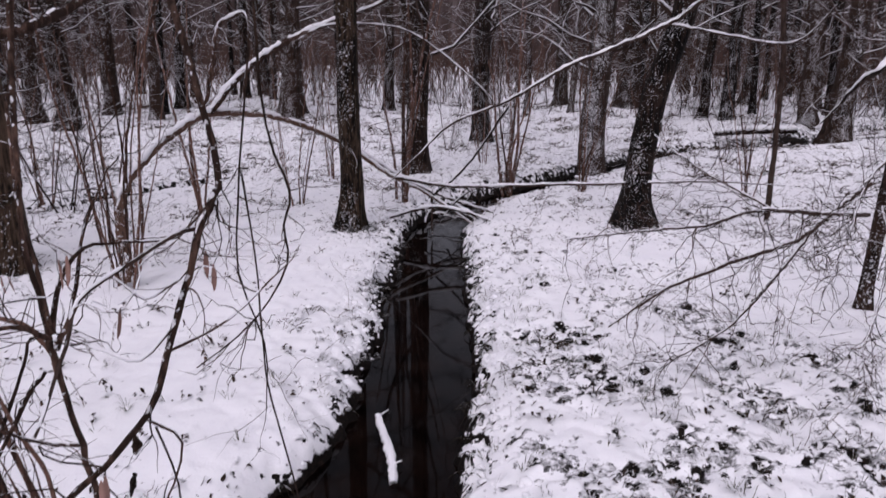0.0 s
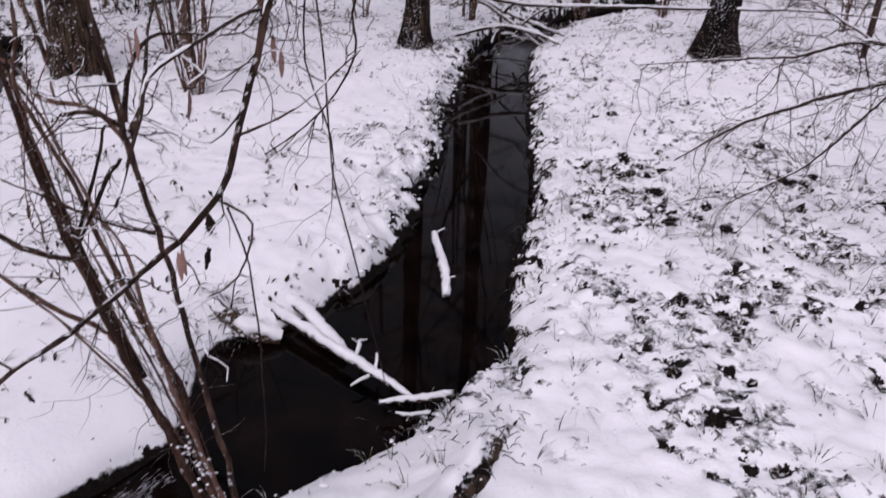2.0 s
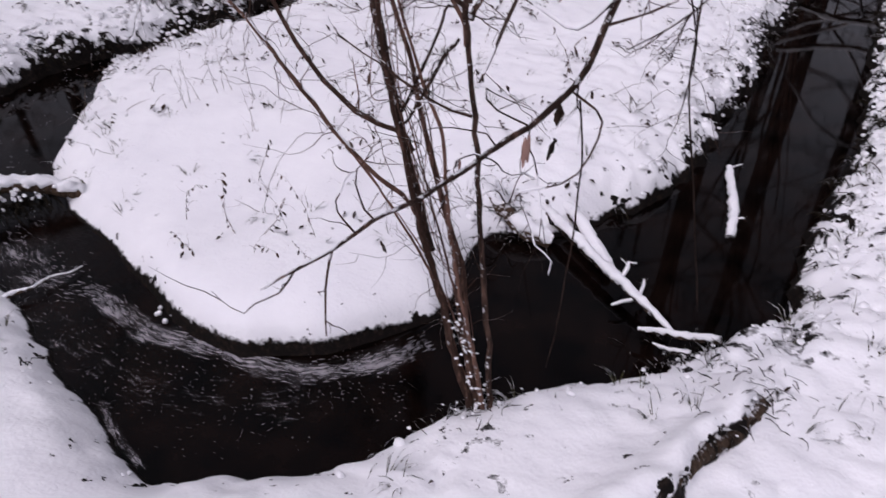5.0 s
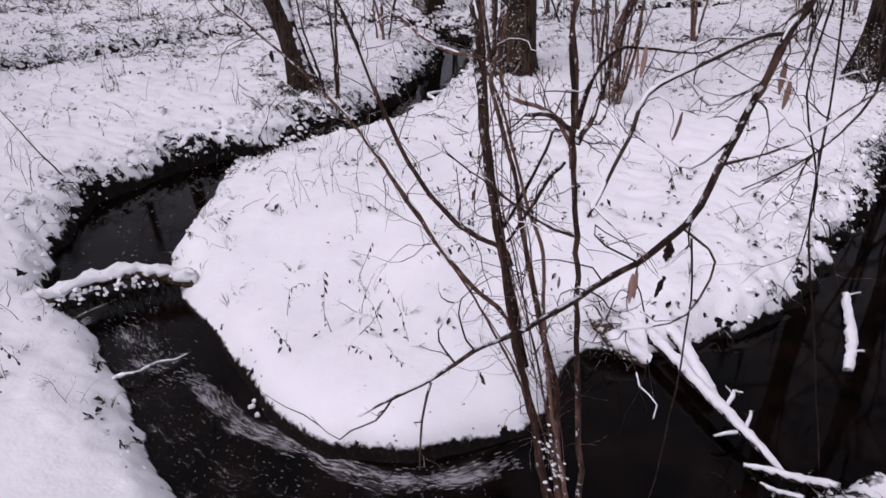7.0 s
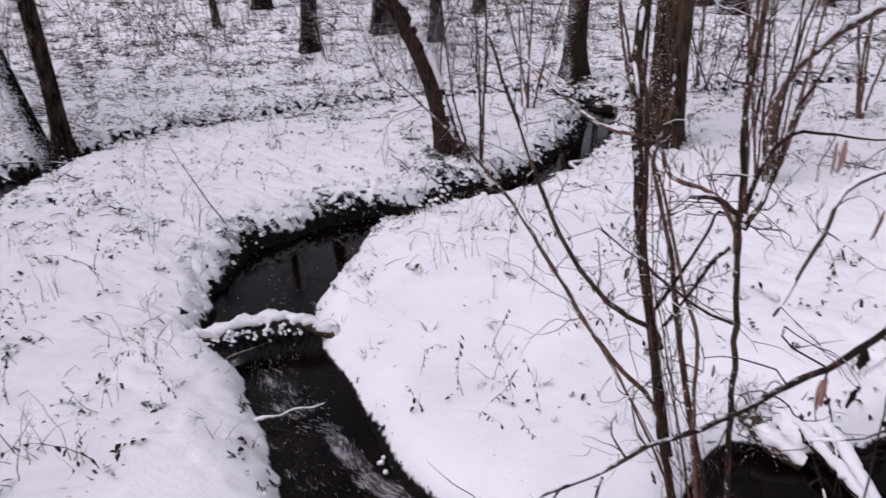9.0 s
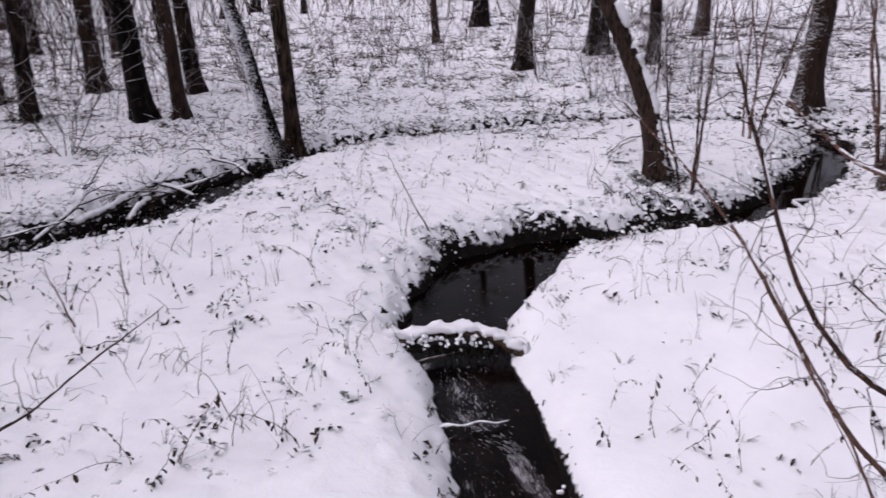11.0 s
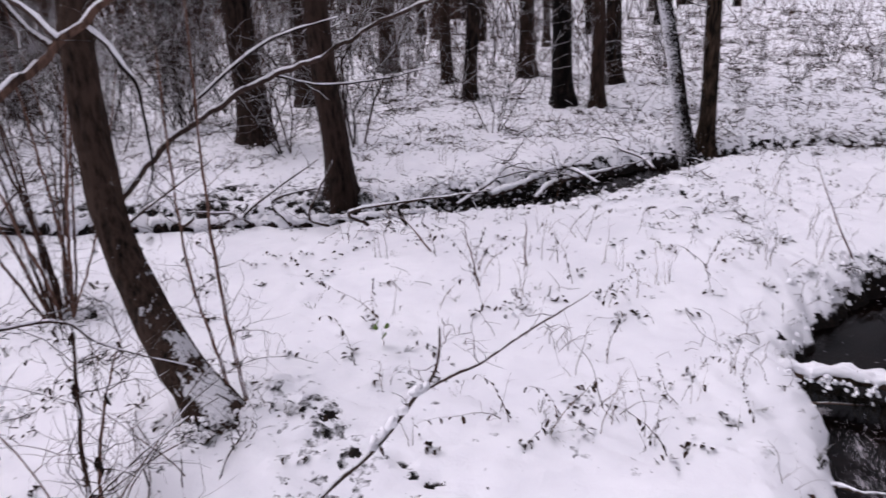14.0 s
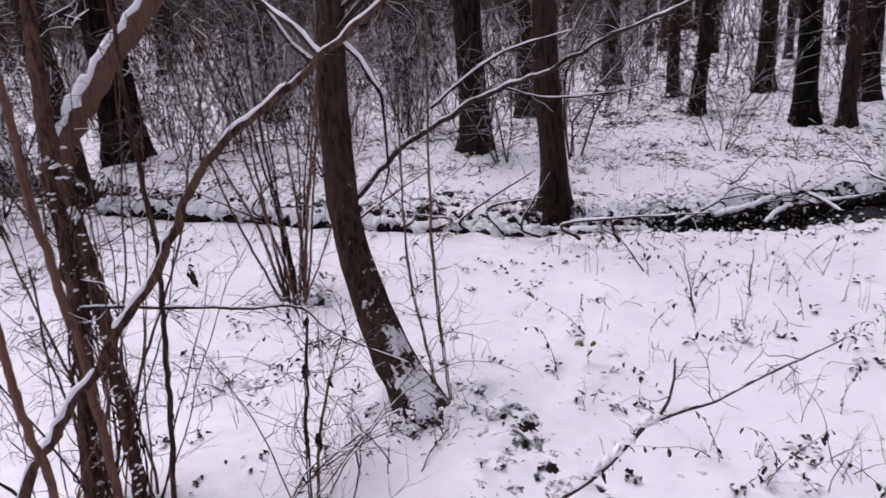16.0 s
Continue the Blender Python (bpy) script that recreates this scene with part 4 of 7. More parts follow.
    grow(ob, "branch", [(-0.93, 1.60, 1.43, 0.0090), (-0.95, 1.58, 1.45, 0.0070), (-0.97, 1.52, 1.49, 0.0060), (-1.01, 1.49, 1.49, 0.0050)], 24, M_HAZEL_OLD, 7, 0.26, 0.002, 0.68, 6, gaps=0.58)
    grow(ob, "branch", [(-0.92, 1.60, 1.40, 0.0080), (-0.91, 1.67, 1.46, 0.0060), (-0.92, 1.75, 1.55, 0.0050), (-0.93, 1.83, 1.65, 0.0040), (-0.92, 1.97, 1.78, 0.0030)], 25, M_HAZEL_OLD, 7, 0.26, 0.002, 0.60, 6, gaps=0.58)
    grow(ob, "branch", [(-0.93, 1.57, 1.36, 0.0070), (-0.95, 1.52, 1.32, 0.0060), (-0.95, 1.43, 1.27, 0.0050), (-0.97, 1.36, 1.20, 0.0040)], 26, M_HAZEL_OLD, 7, 0.26, 0.002, 0.60, 6, gaps=0.58)
    grow(ob, "branch", [(-0.37, 1.10, 1.83, 0.0036), (-0.41, 1.08, 1.82, 0.0036), (-0.47, 1.02, 1.78, 0.0030), (-0.51, 0.97, 1.75, 0.0030), (-0.51, 0.92, 1.70, 0.0027), (-0.52, 0.88, 1.64, 0.0024), (-0.53, 0.85, 1.60, 0.0018)], 10, M_BRANCH, 4, 0.16, 0.0014, 0.68, 6, gaps=0.58)
    grow(ob, "branch", [(-0.40, 1.04, 1.69, 0.0024), (-0.44, 0.99, 1.65, 0.0018), (-0.49, 0.98, 1.67, 0.0012), (-0.53, 0.97, 1.69, 0.0009)], 11, M_TWIG, 2, 0.10, 0.0014, 0.60, 5, gaps=0.58)
    grow(ob, "branch", [(-0.41, 1.02, 1.65, 0.0024), (-0.33, 1.09, 1.68, 0.0018), (-0.28, 1.15, 1.72, 0.0015), (-0.25, 1.20, 1.75, 0.0012)], 12, M_TWIG, 2, 0.12, 0.0014, 0.60, 5, gaps=0.58)
    grow(ob, "branch", [(-0.43, 0.96, 1.57, 0.0024), (-0.37, 0.94, 1.54, 0.0018), (-0.38, 0.88, 1.48, 0.0015), (-0.44, 0.82, 1.46, 0.0012)], 13, M_TWIG, 2, 0.12, 0.0014, 0.60, 5, gaps=0.58)
    grow(ob, "branch", [(-0.57, 0.54, 1.49, 0.0018), (-0.56, 0.51, 1.46, 0.0015), (-0.54, 0.48, 1.41, 0.0009)], 14, M_TWIG, 2, 0.06, 0.0012, 0.45, 5, gaps=0.58)
    grow(ob, "branch", [(-0.40, 1.06, 1.75, 0.0024), (-0.44, 1.03, 1.73, 0.0018), (-0.48, 1.02, 1.77, 0.0012), (-0.53, 1.00, 1.78, 0.0009)], 15, M_TWIG, 2, 0.10, 0.0014, 0.60, 5, gaps=0.58)
    rng = np.random.default_rng(21)
    for i in range(5):
        way = np.array([(-0.95, 1.65, 0.07, 0.002), (-1.04, 1.68, 0.38, 0.002), (-1.10, 1.68, 0.57, 0.002), (-1.17, 1.65, 0.99, 0.002), (-1.20, 1.63, 1.20, 0.002), (-1.21, 1.60, 1.51, 0.002)])
        if i % 2 == 0:
            way[:, :2] += (0.035, 0.03)
        way[:, 3] = 0.0017
        way[:, :3] += rng.normal(0, 0.035, (6, 3)) + rng.normal(0, 0.03, 3)
        way[0, :3] = -0.85 + rng.normal(0, 0.02), 1.69 + rng.normal(0, 0.015), -0.2
        grow(ob, "vine", [tuple(r) for r in way], 700 + i, M_HAZEL, 6, 0.25, 0.0013, 0.0, 5)
    for i in range(4):
        x, y = -0.85 + rng.normal(0, 0.025), 1.69 + rng.normal(0, 0.015)
        stem = wander((x, y, -0.2), (-0.28 + rng.normal(0, 0.12), 0.12 + rng.normal(0, 0.1), 1), rng.uniform(1.0, 1.9), rng.uniform(0.004, 0.009), rng, 7, 0.07)
        grow(ob, "stem", [tuple(r) for r in stem], 30 + i, M_HAZEL, 6, 0.3, 0.0016, 0.4, 5)
    for i, (x, y, z) in enumerate([(-0.368, 1.105, 1.789), (-0.356, 1.102, 1.767), (-0.470, 1.007, 1.722), (-0.538, 0.985, 1.809), (-0.529, 0.990, 1.813), (-0.461, 0.873, 1.521), (-0.457, 0.877, 1.525), (-1.094, 1.709, 1.552), (-1.080, 1.716, 1.550), (-1.139, 1.671, 1.512), (-0.974, 1.673, 0.948)]):
        hang_leaf(ob, x, y, z, 40 * i)
    for i, (x, y, z) in enumerate([(-0.436, 0.936, 1.554), (-0.421, 0.888, 1.523), (-1.236, 1.600, 1.193), (-1.997, 1.534, 1.509), (-0.552, 0.621, 1.461)]):
        hang_leaf(ob, x, y, z, 70 * i + 20, DARK_LEAF, 0.4 if y < 0.7 else 0.75)
    crust(ob, ((-0.85, 1.68, -0.10), (-0.98, 1.67, 0.30)), 60, 27, (0.020, 0.018, 0.03), (0.004, 0.009))


brook_hazel()


def multi_stem(name, x, y, seed, count, tall, label, lean=(0, 0), r=0.012, spread=0.28, mat=None, twigs=8, long=0.5, snow=0.5):
    """A shrub of upright stems from one stool."""
    rng = np.random.default_rng(seed)
    z = height(x, y)
    ob = thing(name, x, y, z, label, "shrub", "shrubs")
    for i in range(count):
        w = rng.uniform(0, 6.28)
        d = (lean[0] + spread * math.cos(w) * rng.uniform(0.2, 1), lean[1] + spread * math.sin(w) * rng.uniform(0.2, 1), 1)
        stem = wander((x + 0.07 * math.cos(w), y + 0.07 * math.sin(w), z - 0.05), d, tall * rng.uniform(0.6, 1.1), r * rng.uniform(0.5, 1.3), rng, 7, 0.06, tip=0.3)
        grow(ob, "stem", [tuple(q) for q in stem], seed * 50 + i, mat or M_HAZEL, twigs, long, 0.0025, snow, 6, twig_mat=M_TWIG_FAR)
    return ob


def arching_hazel():
    ob = multi_stem("hazel_shrub", -2.86, 6.24, 60, 10, 3.0, "old hazel with one snow-laden stem arching over the brook", (0, 0), 0.015, 0.22, None, 6, 0.6)
    grow(ob, "stem", [(-2.84, 6.19, 0.07, 0.0488), (-2.89, 6.28, 0.48, 0.0459), (-2.90, 6.42, 0.87, 0.0439), (-2.83, 6.88, 1.12, 0.0429), (-2.75, 7.47, 1.30, 0.0410), (-2.58, 8.07, 1.44, 0.0390), (-2.17, 8.71, 1.39, 0.0331), (-1.75, 9.00, 1.25, 0.0312), (-1.26, 9.25, 0.99, 0.0273), (-0.66, 9.45, 0.54, 0.0234), (-0.13, 9.43, 0.28, 0.0175), (0.71, 9.18, -0.25, 0.0045)], 61, M_HAZEL_OLD, 25, 0.69, 0.0040, 1.1, 9, gaps=0.08, lo=0.3)
    grow(ob, "branch", [(-2.58, 8.07, 1.44, 0.0342), (-2.29, 8.29, 1.82, 0.0322), (-2.08, 8.45, 2.02, 0.0312), (-1.70, 8.64, 2.28, 0.0292), (-1.20, 8.91, 2.50, 0.0254), (-0.75, 9.15, 2.69, 0.0195), (-0.13, 9.35, 3.09, 0.0090)], 62, M_HAZEL_OLD, 18, 0.80, 0.0040, 1.2, 8, gaps=0.05)
    grow(ob, "branch", [(-2.62, 8.06, 1.48, 0.0254), (-2.51, 8.12, 2.02, 0.0215), (-2.43, 8.14, 2.36, 0.0195), (-2.27, 8.08, 2.47, 0.0175), (-2.09, 8.02, 2.50, 0.0120), (-2.05, 7.94, 2.13, 0.0097), (-2.10, 7.93, 1.89, 0.0075), (-2.15, 7.79, 1.48, 0.0045)], 63, M_HAZEL_OLD, 14, 0.57, 0.0032, 1.5, 7, gaps=0.05, down=0.5)
    grow(ob, "branch", [(-1.70, 8.64, 2.23, 0.0120), (-1.32, 8.80, 2.43, 0.0105), (-0.67, 8.97, 2.44, 0.0097), (-0.29, 9.00, 2.33, 0.0090), (0.16, 9.00, 2.02, 0.0075), (0.58, 8.98, 1.65, 0.0060), (0.87, 8.93, 1.31, 0.0037)], 64, M_BRANCH, 14, 0.69, 0.0032, 1.4, 7, gaps=0.05)
    grow(ob, "branch", [(-0.20, 6.96, 2.89, 0.0120), (-0.22, 6.98, 2.59, 0.0110), (-0.15, 7.00, 2.29, 0.0100), (-0.20, 7.00, 1.93, 0.0080), (-0.12, 6.97, 1.45, 0.0050)], 65, M_BRANCH, 9, 0.46, 0.0024, 1.2, 6, gaps=0.1)


arching_hazel()


def right_alder():
    """The slim tree on the east bank whose branches droop over the snow."""
    ob = tree(3.66, 5.76, 0.058, (0.02, -0.01), M_BARK, "slim dark tree with many drooping snowy branches", 71, 8.0)
    grow(ob, "branch", [(3.42, 5.57, 1.13, 0.0315), (2.94, 5.12, 1.02, 0.0231), (2.44, 4.67, 0.90, 0.0189), (1.94, 4.53, 0.77, 0.0147), (1.49, 4.43, 0.61, 0.0105), (1.12, 4.35, 0.38, 0.0042)], 71, M_BRANCH, 28, 0.69, 0.0034, 0.6, 7, sub=3, down=0.3)
    grow(ob, "branch", [(3.43, 5.52, 0.89, 0.0210), (2.62, 4.62, 1.09, 0.0147), (2.02, 4.16, 1.21, 0.0126), (1.84, 4.13, 1.20, 0.0105), (1.60, 4.20, 1.10, 0.0084), (1.32, 4.29, 1.05, 0.0063), (0.83, 4.48, 0.94, 0.0032)], 72, M_BRANCH, 25, 0.69, 0.0034, 0.8, 7, sub=3, down=0.35)
    grow(ob, "branch", [(2.63, 4.82, 0.94, 0.0147), (2.27, 4.49, 0.73, 0.0126), (1.93, 4.31, 0.44, 0.0084), (1.70, 4.24, 0.31, 0.0063), (1.43, 4.17, 0.18, 0.0032)], 73, M_BRANCH, 21, 0.57, 0.0034, 0.6, 6, sub=3, down=0.2)
    grow(ob, "branch", [(2.02, 4.16, 1.21, 0.0067), (1.81, 4.27, 1.32, 0.0060), (1.55, 4.40, 1.47, 0.0037), (1.36, 4.48, 1.62, 0.0015)], 74, M_BRANCH, 14, 0.52, 0.0034, 0.9, 6, sub=3)
    grow(ob, "branch", [(3.66, 5.74, 2.6, 0.022), (3.2, 5.1, 2.45, 0.021)] + [(2.61, 4.27, 2.07, 0.0150), (2.58, 4.41, 1.97, 0.0135), (2.54, 4.54, 1.83, 0.0075), (2.49, 4.67, 1.68, 0.0037)], 75, M_BRANCH, 16, 0.57, 0.0034, 1.2, 6, sub=3, down=0.4)
    grow(ob, "branch", [(3.65, 5.7, 0.9, 0.014), (3.3, 5.0, 0.75, 0.011), (2.9, 4.4, 0.5, 0.008), (2.6, 4.0, 0.38, 0.005), (2.4, 3.6, 0.33, 0.002)], 76, M_BRANCH, 28, 0.57, 0.0034, 0.6, 6, sub=3)
    grow(ob, "branch", [(3.65, 5.7, 1.5, 0.014), (3.2, 5.0, 1.45, 0.011), (2.75, 4.5, 1.3, 0.008), (2.45, 4.1, 1.05, 0.005), (2.25, 3.9, 0.8, 0.002)], 77, M_BRANCH, 28, 0.57, 0.0034, 0.8, 6, sub=3)


right_alder()


def over_brook():
    """Long branches of the leaning alder that reach across the brook, and those that have come down in it."""
    ob = thing("fallen_branch", 0.1, 9.5, WATER, "tangle of snow-covered fallen branches lying across the brook", "fallen branch")
    grow(ob, "branch", [(-0.57, 9.26, 0.54, 0.0225), (0.18, 9.35, 0.41, 0.0210), (1.36, 9.16, 0.47, 0.0180), (2.32, 8.88, 0.54, 0.0150), (3.24, 8.49, 0.64, 0.0105), (4.00, 8.06, 0.67, 0.0045)], 81, M_BRANCH, 8, 0.5, 0.004, 1.2, 7, gaps=0.05)
    grow(ob, "branch", [(-1.06, 9.76, 0.80, 0.0225), (-0.45, 9.85, 0.40, 0.0210), (0.11, 9.82, 0.16, 0.0188), (0.58, 9.67, 0.04, 0.0150), (0.92, 9.52, -0.05, 0.0090)], 82, M_BRANCH, 6, 0.5, 0.004, 1.3, 8, gaps=0.03)
    grow(ob, "branch", [(-0.66, 9.35, -0.02, 0.0200), (-0.12, 9.40, 0.11, 0.0220), (0.33, 9.28, 0.08, 0.0180), (0.77, 9.03, -0.02, 0.0100)], 83, M_BRANCH, 5, 0.4, 0.004, 1.4, 7, gaps=0.03)
    grow(ob, "branch", [(0.19, 9.70, 0.11, 0.0160), (0.56, 9.35, -0.04, 0.0140), (0.78, 9.10, -0.15, 0.0100), (0.83, 8.87, -0.20, 0.0060)], 84, M_BRANCH, 4, 0.3, 0.004, 1.3, 7, gaps=0.05)
    grow(ob, "branch", [(-0.09, 9.44, 0.32, 0.0140), (-0.09, 9.34, -0.13, 0.0120), (-0.08, 9.31, -0.24, 0.0080)], 85, M_BRANCH, 2, 0.3, 0.003, 1.0, 6)
    grow(ob, "branch", [(0.88, 9.14, 1.47, 0.0120), (0.33, 9.39, 0.63, 0.0140), (-0.13, 9.52, 0.22, 0.0160)], 86, M_BRANCH, 4, 0.5, 0.004, 1.0, 6)
    rng = np.random.default_rng(88)
    for i in range(7):
        x, y = rng.uniform(-0.5, 0.6), rng.uniform(9.3, 10.6)
        b = wander((x, y, WATER + rng.uniform(0.06, 0.3)), (rng.normal(0, 1), rng.normal(0, 0.4), rng.uniform(-0.1, 0.25)), rng.uniform(0.6, 1.3), rng.uniform(0.008, 0.018), rng, 6, 0.15)
        grow(ob, "branch", [tuple(q) for q in b], 810 + i, M_BRANCH, 3, 0.3, 0.003, 1.3, 6, gaps=0.05)
    top = thing("overhanging_branch", 4.2, 8.9, 0.0, "long snow-topped branch reaching over the brook from a slim alder", "branch")
    grow(top, "stem", [(4.25, 8.95, -0.2, 0.035), (4.2, 8.9, 1.5, 0.032), (4.05, 8.8, 2.7, 0.03), (3.85, 8.75, 3.05, 0.028)] + [(3.60, 8.74, 3.11, 0.0263), (3.09, 8.76, 2.74, 0.0240), (2.75, 8.78, 2.49, 0.0225), (2.12, 8.85, 2.20, 0.0203), (1.53, 8.87, 1.96, 0.0188), (0.86, 8.95, 1.56, 0.0165), (0.16, 8.96, 1.27, 0.0135), (-0.26, 9.02, 0.87, 0.0090), (-0.70, 9.03, 0.46, 0.0037)], 87, M_BRANCH, 18, 0.6, 0.004, 1.1, 8, gaps=0.05, lo=0.4)
    grow(top, "branch", [(2.76, 8.78, 2.46, 0.0150), (3.34, 8.36, 2.32, 0.0128), (3.74, 8.08, 2.24, 0.0105), (3.93, 7.88, 2.33, 0.0083), (4.08, 7.67, 2.62, 0.0060)], 88, M_BRANCH, 8, 0.5, 0.004, 1.2, 7, gaps=0.05)


over_brook()


def west_shrubs():
    bush = thing("hazel_bush", -2.0, -2.75, height(-2.0, -2.75), "old many-stemmed hazel with snow caught in its forks", "bush")
    old = [(-2.08, -2.88, -0.10, 0.044), (-2.10, -2.87, 0.06, 0.042), (-2.14, -2.84, 0.40, 0.038), (-2.19, -2.81, 0.72, 0.036), (-2.22, -2.78, 1.13, 0.040), (-2.24, -2.77, 1.49, 0.050), (-2.25, -2.76, 1.70, 0.036), (-2.27, -2.75, 2.00, 0.030), (-2.28, -2.74, 2.20, 0.026)]
    twin = [(-2.14, -2.60, -0.10, 0.034), (-2.15, -2.61, 0.09, 0.032), (-2.16, -2.61, 0.55, 0.030), (-2.17, -2.60, 0.97, 0.029), (-2.17, -2.62, 1.31, 0.030), (-2.22, -2.70, 1.52, 0.028)]
    grow(bush, "stem", old, 101, M_HAZEL_OLD, 12, 0.45, 0.003, 1.1, 12, gaps=0.2)
    grow(bush, "stem", twin, 102, M_HAZEL_OLD, 7, 0.45, 0.003, 1.1, 12, gaps=0.2)
    grow(bush, "branch", [(-2.25, -2.76, 1.52, 0.040), (-2.32, -2.71, 1.70, 0.042), (-2.40, -2.64, 1.83, 0.041), (-2.49, -2.56, 1.99, 0.040), (-2.61, -2.45, 2.16, 0.038), (-2.80, -2.30, 2.42, 0.034)], 108, M_HAZEL_OLD, 7, 0.45, 0.003, 0.9, 12, gaps=0.2)
    grow(bush, "stem", [(-2.02, -2.56, -0.1, 0.019), (-2.00, -2.55, 0.22, 0.019), (-2.00, -2.55, 0.83, 0.018), (-1.98, -2.56, 1.20, 0.017), (-1.97, -2.57, 1.46, 0.017), (-1.97, -2.57, 1.77, 0.016), (-1.98, -2.58, 2.1, 0.015)], 103, M_HAZEL, 4, 0.35, 0.0025, 0.5, 9)
    grow(bush, "stem", [(-1.62, -2.28, -0.1, 0.016), (-1.55, -2.24, 0.64, 0.0150), (-1.53, -2.24, 0.95, 0.0145), (-1.52, -2.24, 1.25, 0.014), (-1.52, -2.26, 1.8, 0.012)], 109, M_HAZEL, 2, 0.3, 0.0025, 0.5, 9)
    grow(bush, "stem", [(-2.05, -2.37, -0.1, 0.012), (-2.09, -2.34, 0.20, 0.0120), (-2.14, -2.30, 0.67, 0.0115), (-2.17, -2.27, 1.01, 0.0110), (-2.19, -2.25, 1.26, 0.0105), (-2.19, -2.25, 1.52, 0.0100), (-2.19, -2.25, 1.81, 0.0095), (-2.20, -2.24, 2.17, 0.0080)], 104, M_HAZEL, 4, 0.3, 0.0025, 0.5, 8)
    grow(bush, "branch", [(-2.05, -2.56, 1.06, 0.008), (-2.10, -2.50, 1.05, 0.0075), (-2.28, -2.35, 0.99, 0.0070), (-2.48, -2.15, 0.92, 0.0060), (-2.63, -1.97, 0.88, 0.0050), (-2.70, -1.86, 0.74, 0.0035), (-2.86, -1.60, 0.55, 0.0020)], 111, M_BRANCH, 10, 0.4, 0.0020, 0.9, 7, gaps=0.4)
    crust(bush, ((-2.22, -2.76, 1.44), (-2.25, -2.73, 1.60)), 60, 112, (0.028, 0.028, 0.025), (0.008, 0.020))
    crust(bush, ((-2.10, -2.82, 0.05), (-2.24, -2.73, 1.40)), 60, 113, (0.014, 0.014, 0.05), (0.005, 0.014))
    crust(bush, ((-2.12, -2.57, 0.05), (-2.14, -2.57, 1.40)), 50, 114, (0.014, 0.014, 0.05), (0.005, 0.013))
    for i, (x, y, z) in enumerate([(-2.347, -2.254, 1.135), (-2.335, -2.27, 1.13), (-2.796, -1.622, 1.87)]):
        hang_leaf(bush, x, y, z, 33 * i, DARK_LEAF, 1.5)
    grow(bush, "stem", [(-1.35, -2.62, -0.1, 0.028)] + [(-1.59, -2.46, 0.57, 0.0208), (-1.70, -2.42, 0.71, 0.0200), (-1.91, -2.34, 0.93, 0.0192), (-2.14, -2.22, 1.22, 0.0176), (-2.24, -2.13, 1.43, 0.0168), (-2.29, -2.05, 1.58, 0.0160), (-2.45, -1.90, 1.74, 0.0160), (-2.67, -1.71, 1.93, 0.0144), (-2.81, -1.58, 2.08, 0.0128), (-2.93, -1.44, 2.21, 0.0096)], 105, M_HAZEL_OLD, 8, 0.4, 0.003, 0.72, 9, gaps=0.42, kink=1.8, lo=0.35)
    grow(bush, "branch", [(-2.66, -1.73, 1.93, 0.0096), (-2.69, -1.86, 2.04, 0.0096), (-2.72, -1.99, 2.12, 0.0088), (-2.73, -2.14, 2.24, 0.0080)], 106, M_BRANCH, 3, 0.3, 0.0025, 1.2, 7, gaps=0.02)
    grow(bush, "branch", [(-2.72, -1.67, 1.97, 0.0080), (-2.75, -1.62, 1.90, 0.0080), (-2.76, -1.58, 1.83, 0.0072), (-2.77, -1.55, 1.77, 0.0064), (-2.77, -1.54, 1.68, 0.0056), (-2.75, -1.54, 1.46, 0.0040), (-2.70, -1.57, 1.34, 0.0024)], 107, M_BRANCH, 5, 0.25, 0.0025, 1.8, 7, gaps=0.02)
    rng = np.random.default_rng(110)
    for i in range(24):
        x, y = -2.05 + rng.normal(0, 0.12), -2.75 + rng.normal(0, 0.12)
        stem = wander((x, y, height(x, y) - 0.05), (rng.normal(-0.15, 0.16), rng.normal(0, 0.16), 1), rng.uniform(0.9, 2.4), rng.uniform(0.003, 0.01), rng, 7, 0.09)
        grow(bush, "stem", [tuple(r) for r in stem], 120 + i, M_HAZEL, 7, 0.35, 0.002, 0.6, 5)
    for i in range(14):
        way = np.array(old if i % 2 else twin)[:6]
        q = spline([tuple(r) for r in way], 5)
        ph, turns = rng.uniform(0, 6.28), rng.uniform(1.0, 3.5)
        for k in range(len(q)):
            t = ph + turns * 6.28 * k / len(q)
            o = q[k, 3] * rng.uniform(1.1, 1.5) + 0.012
            q[k, 0] += math.cos(t) * o
            q[k, 1] += math.sin(t) * o
        q[:, 3] = rng.uniform(0.002, 0.0042)
        grow(bush, "vine", [tuple(r) for r in q[rng.integers(0, 6):]], 860 + i, M_HAZEL if i % 3 else M_TWIG, 5, 0.3, 0.0015, 0.0, 5)
    grow(bent_tree, "branch", [(-3.50, -2.25, 1.04, 0.0170), (-3.78, -2.04, 1.30, 0.0155), (-3.91, -1.84, 1.44, 0.0145), (-4.05, -1.55, 1.60, 0.0130), (-4.15, -1.25, 1.70, 0.0120), (-4.23, -0.96, 1.85, 0.0105), (-4.39, -0.60, 1.99, 0.0096), (-4.51, -0.27, 2.14, 0.0064)], 131, M_BRANCH, 8, 0.4, 0.003, 0.7, 8, gaps=0.25, kink=1.8)
    grow(bent_tree, "branch", [(-4.00, -1.91, 1.52, 0.0080), (-4.14, -1.64, 1.73, 0.0080), (-4.22, -1.43, 1.83, 0.0064), (-4.29, -1.18, 1.89, 0.0032)], 132, M_BRANCH, 4, 0.3, 0.0025, 1.0, 6, gaps=0.05)
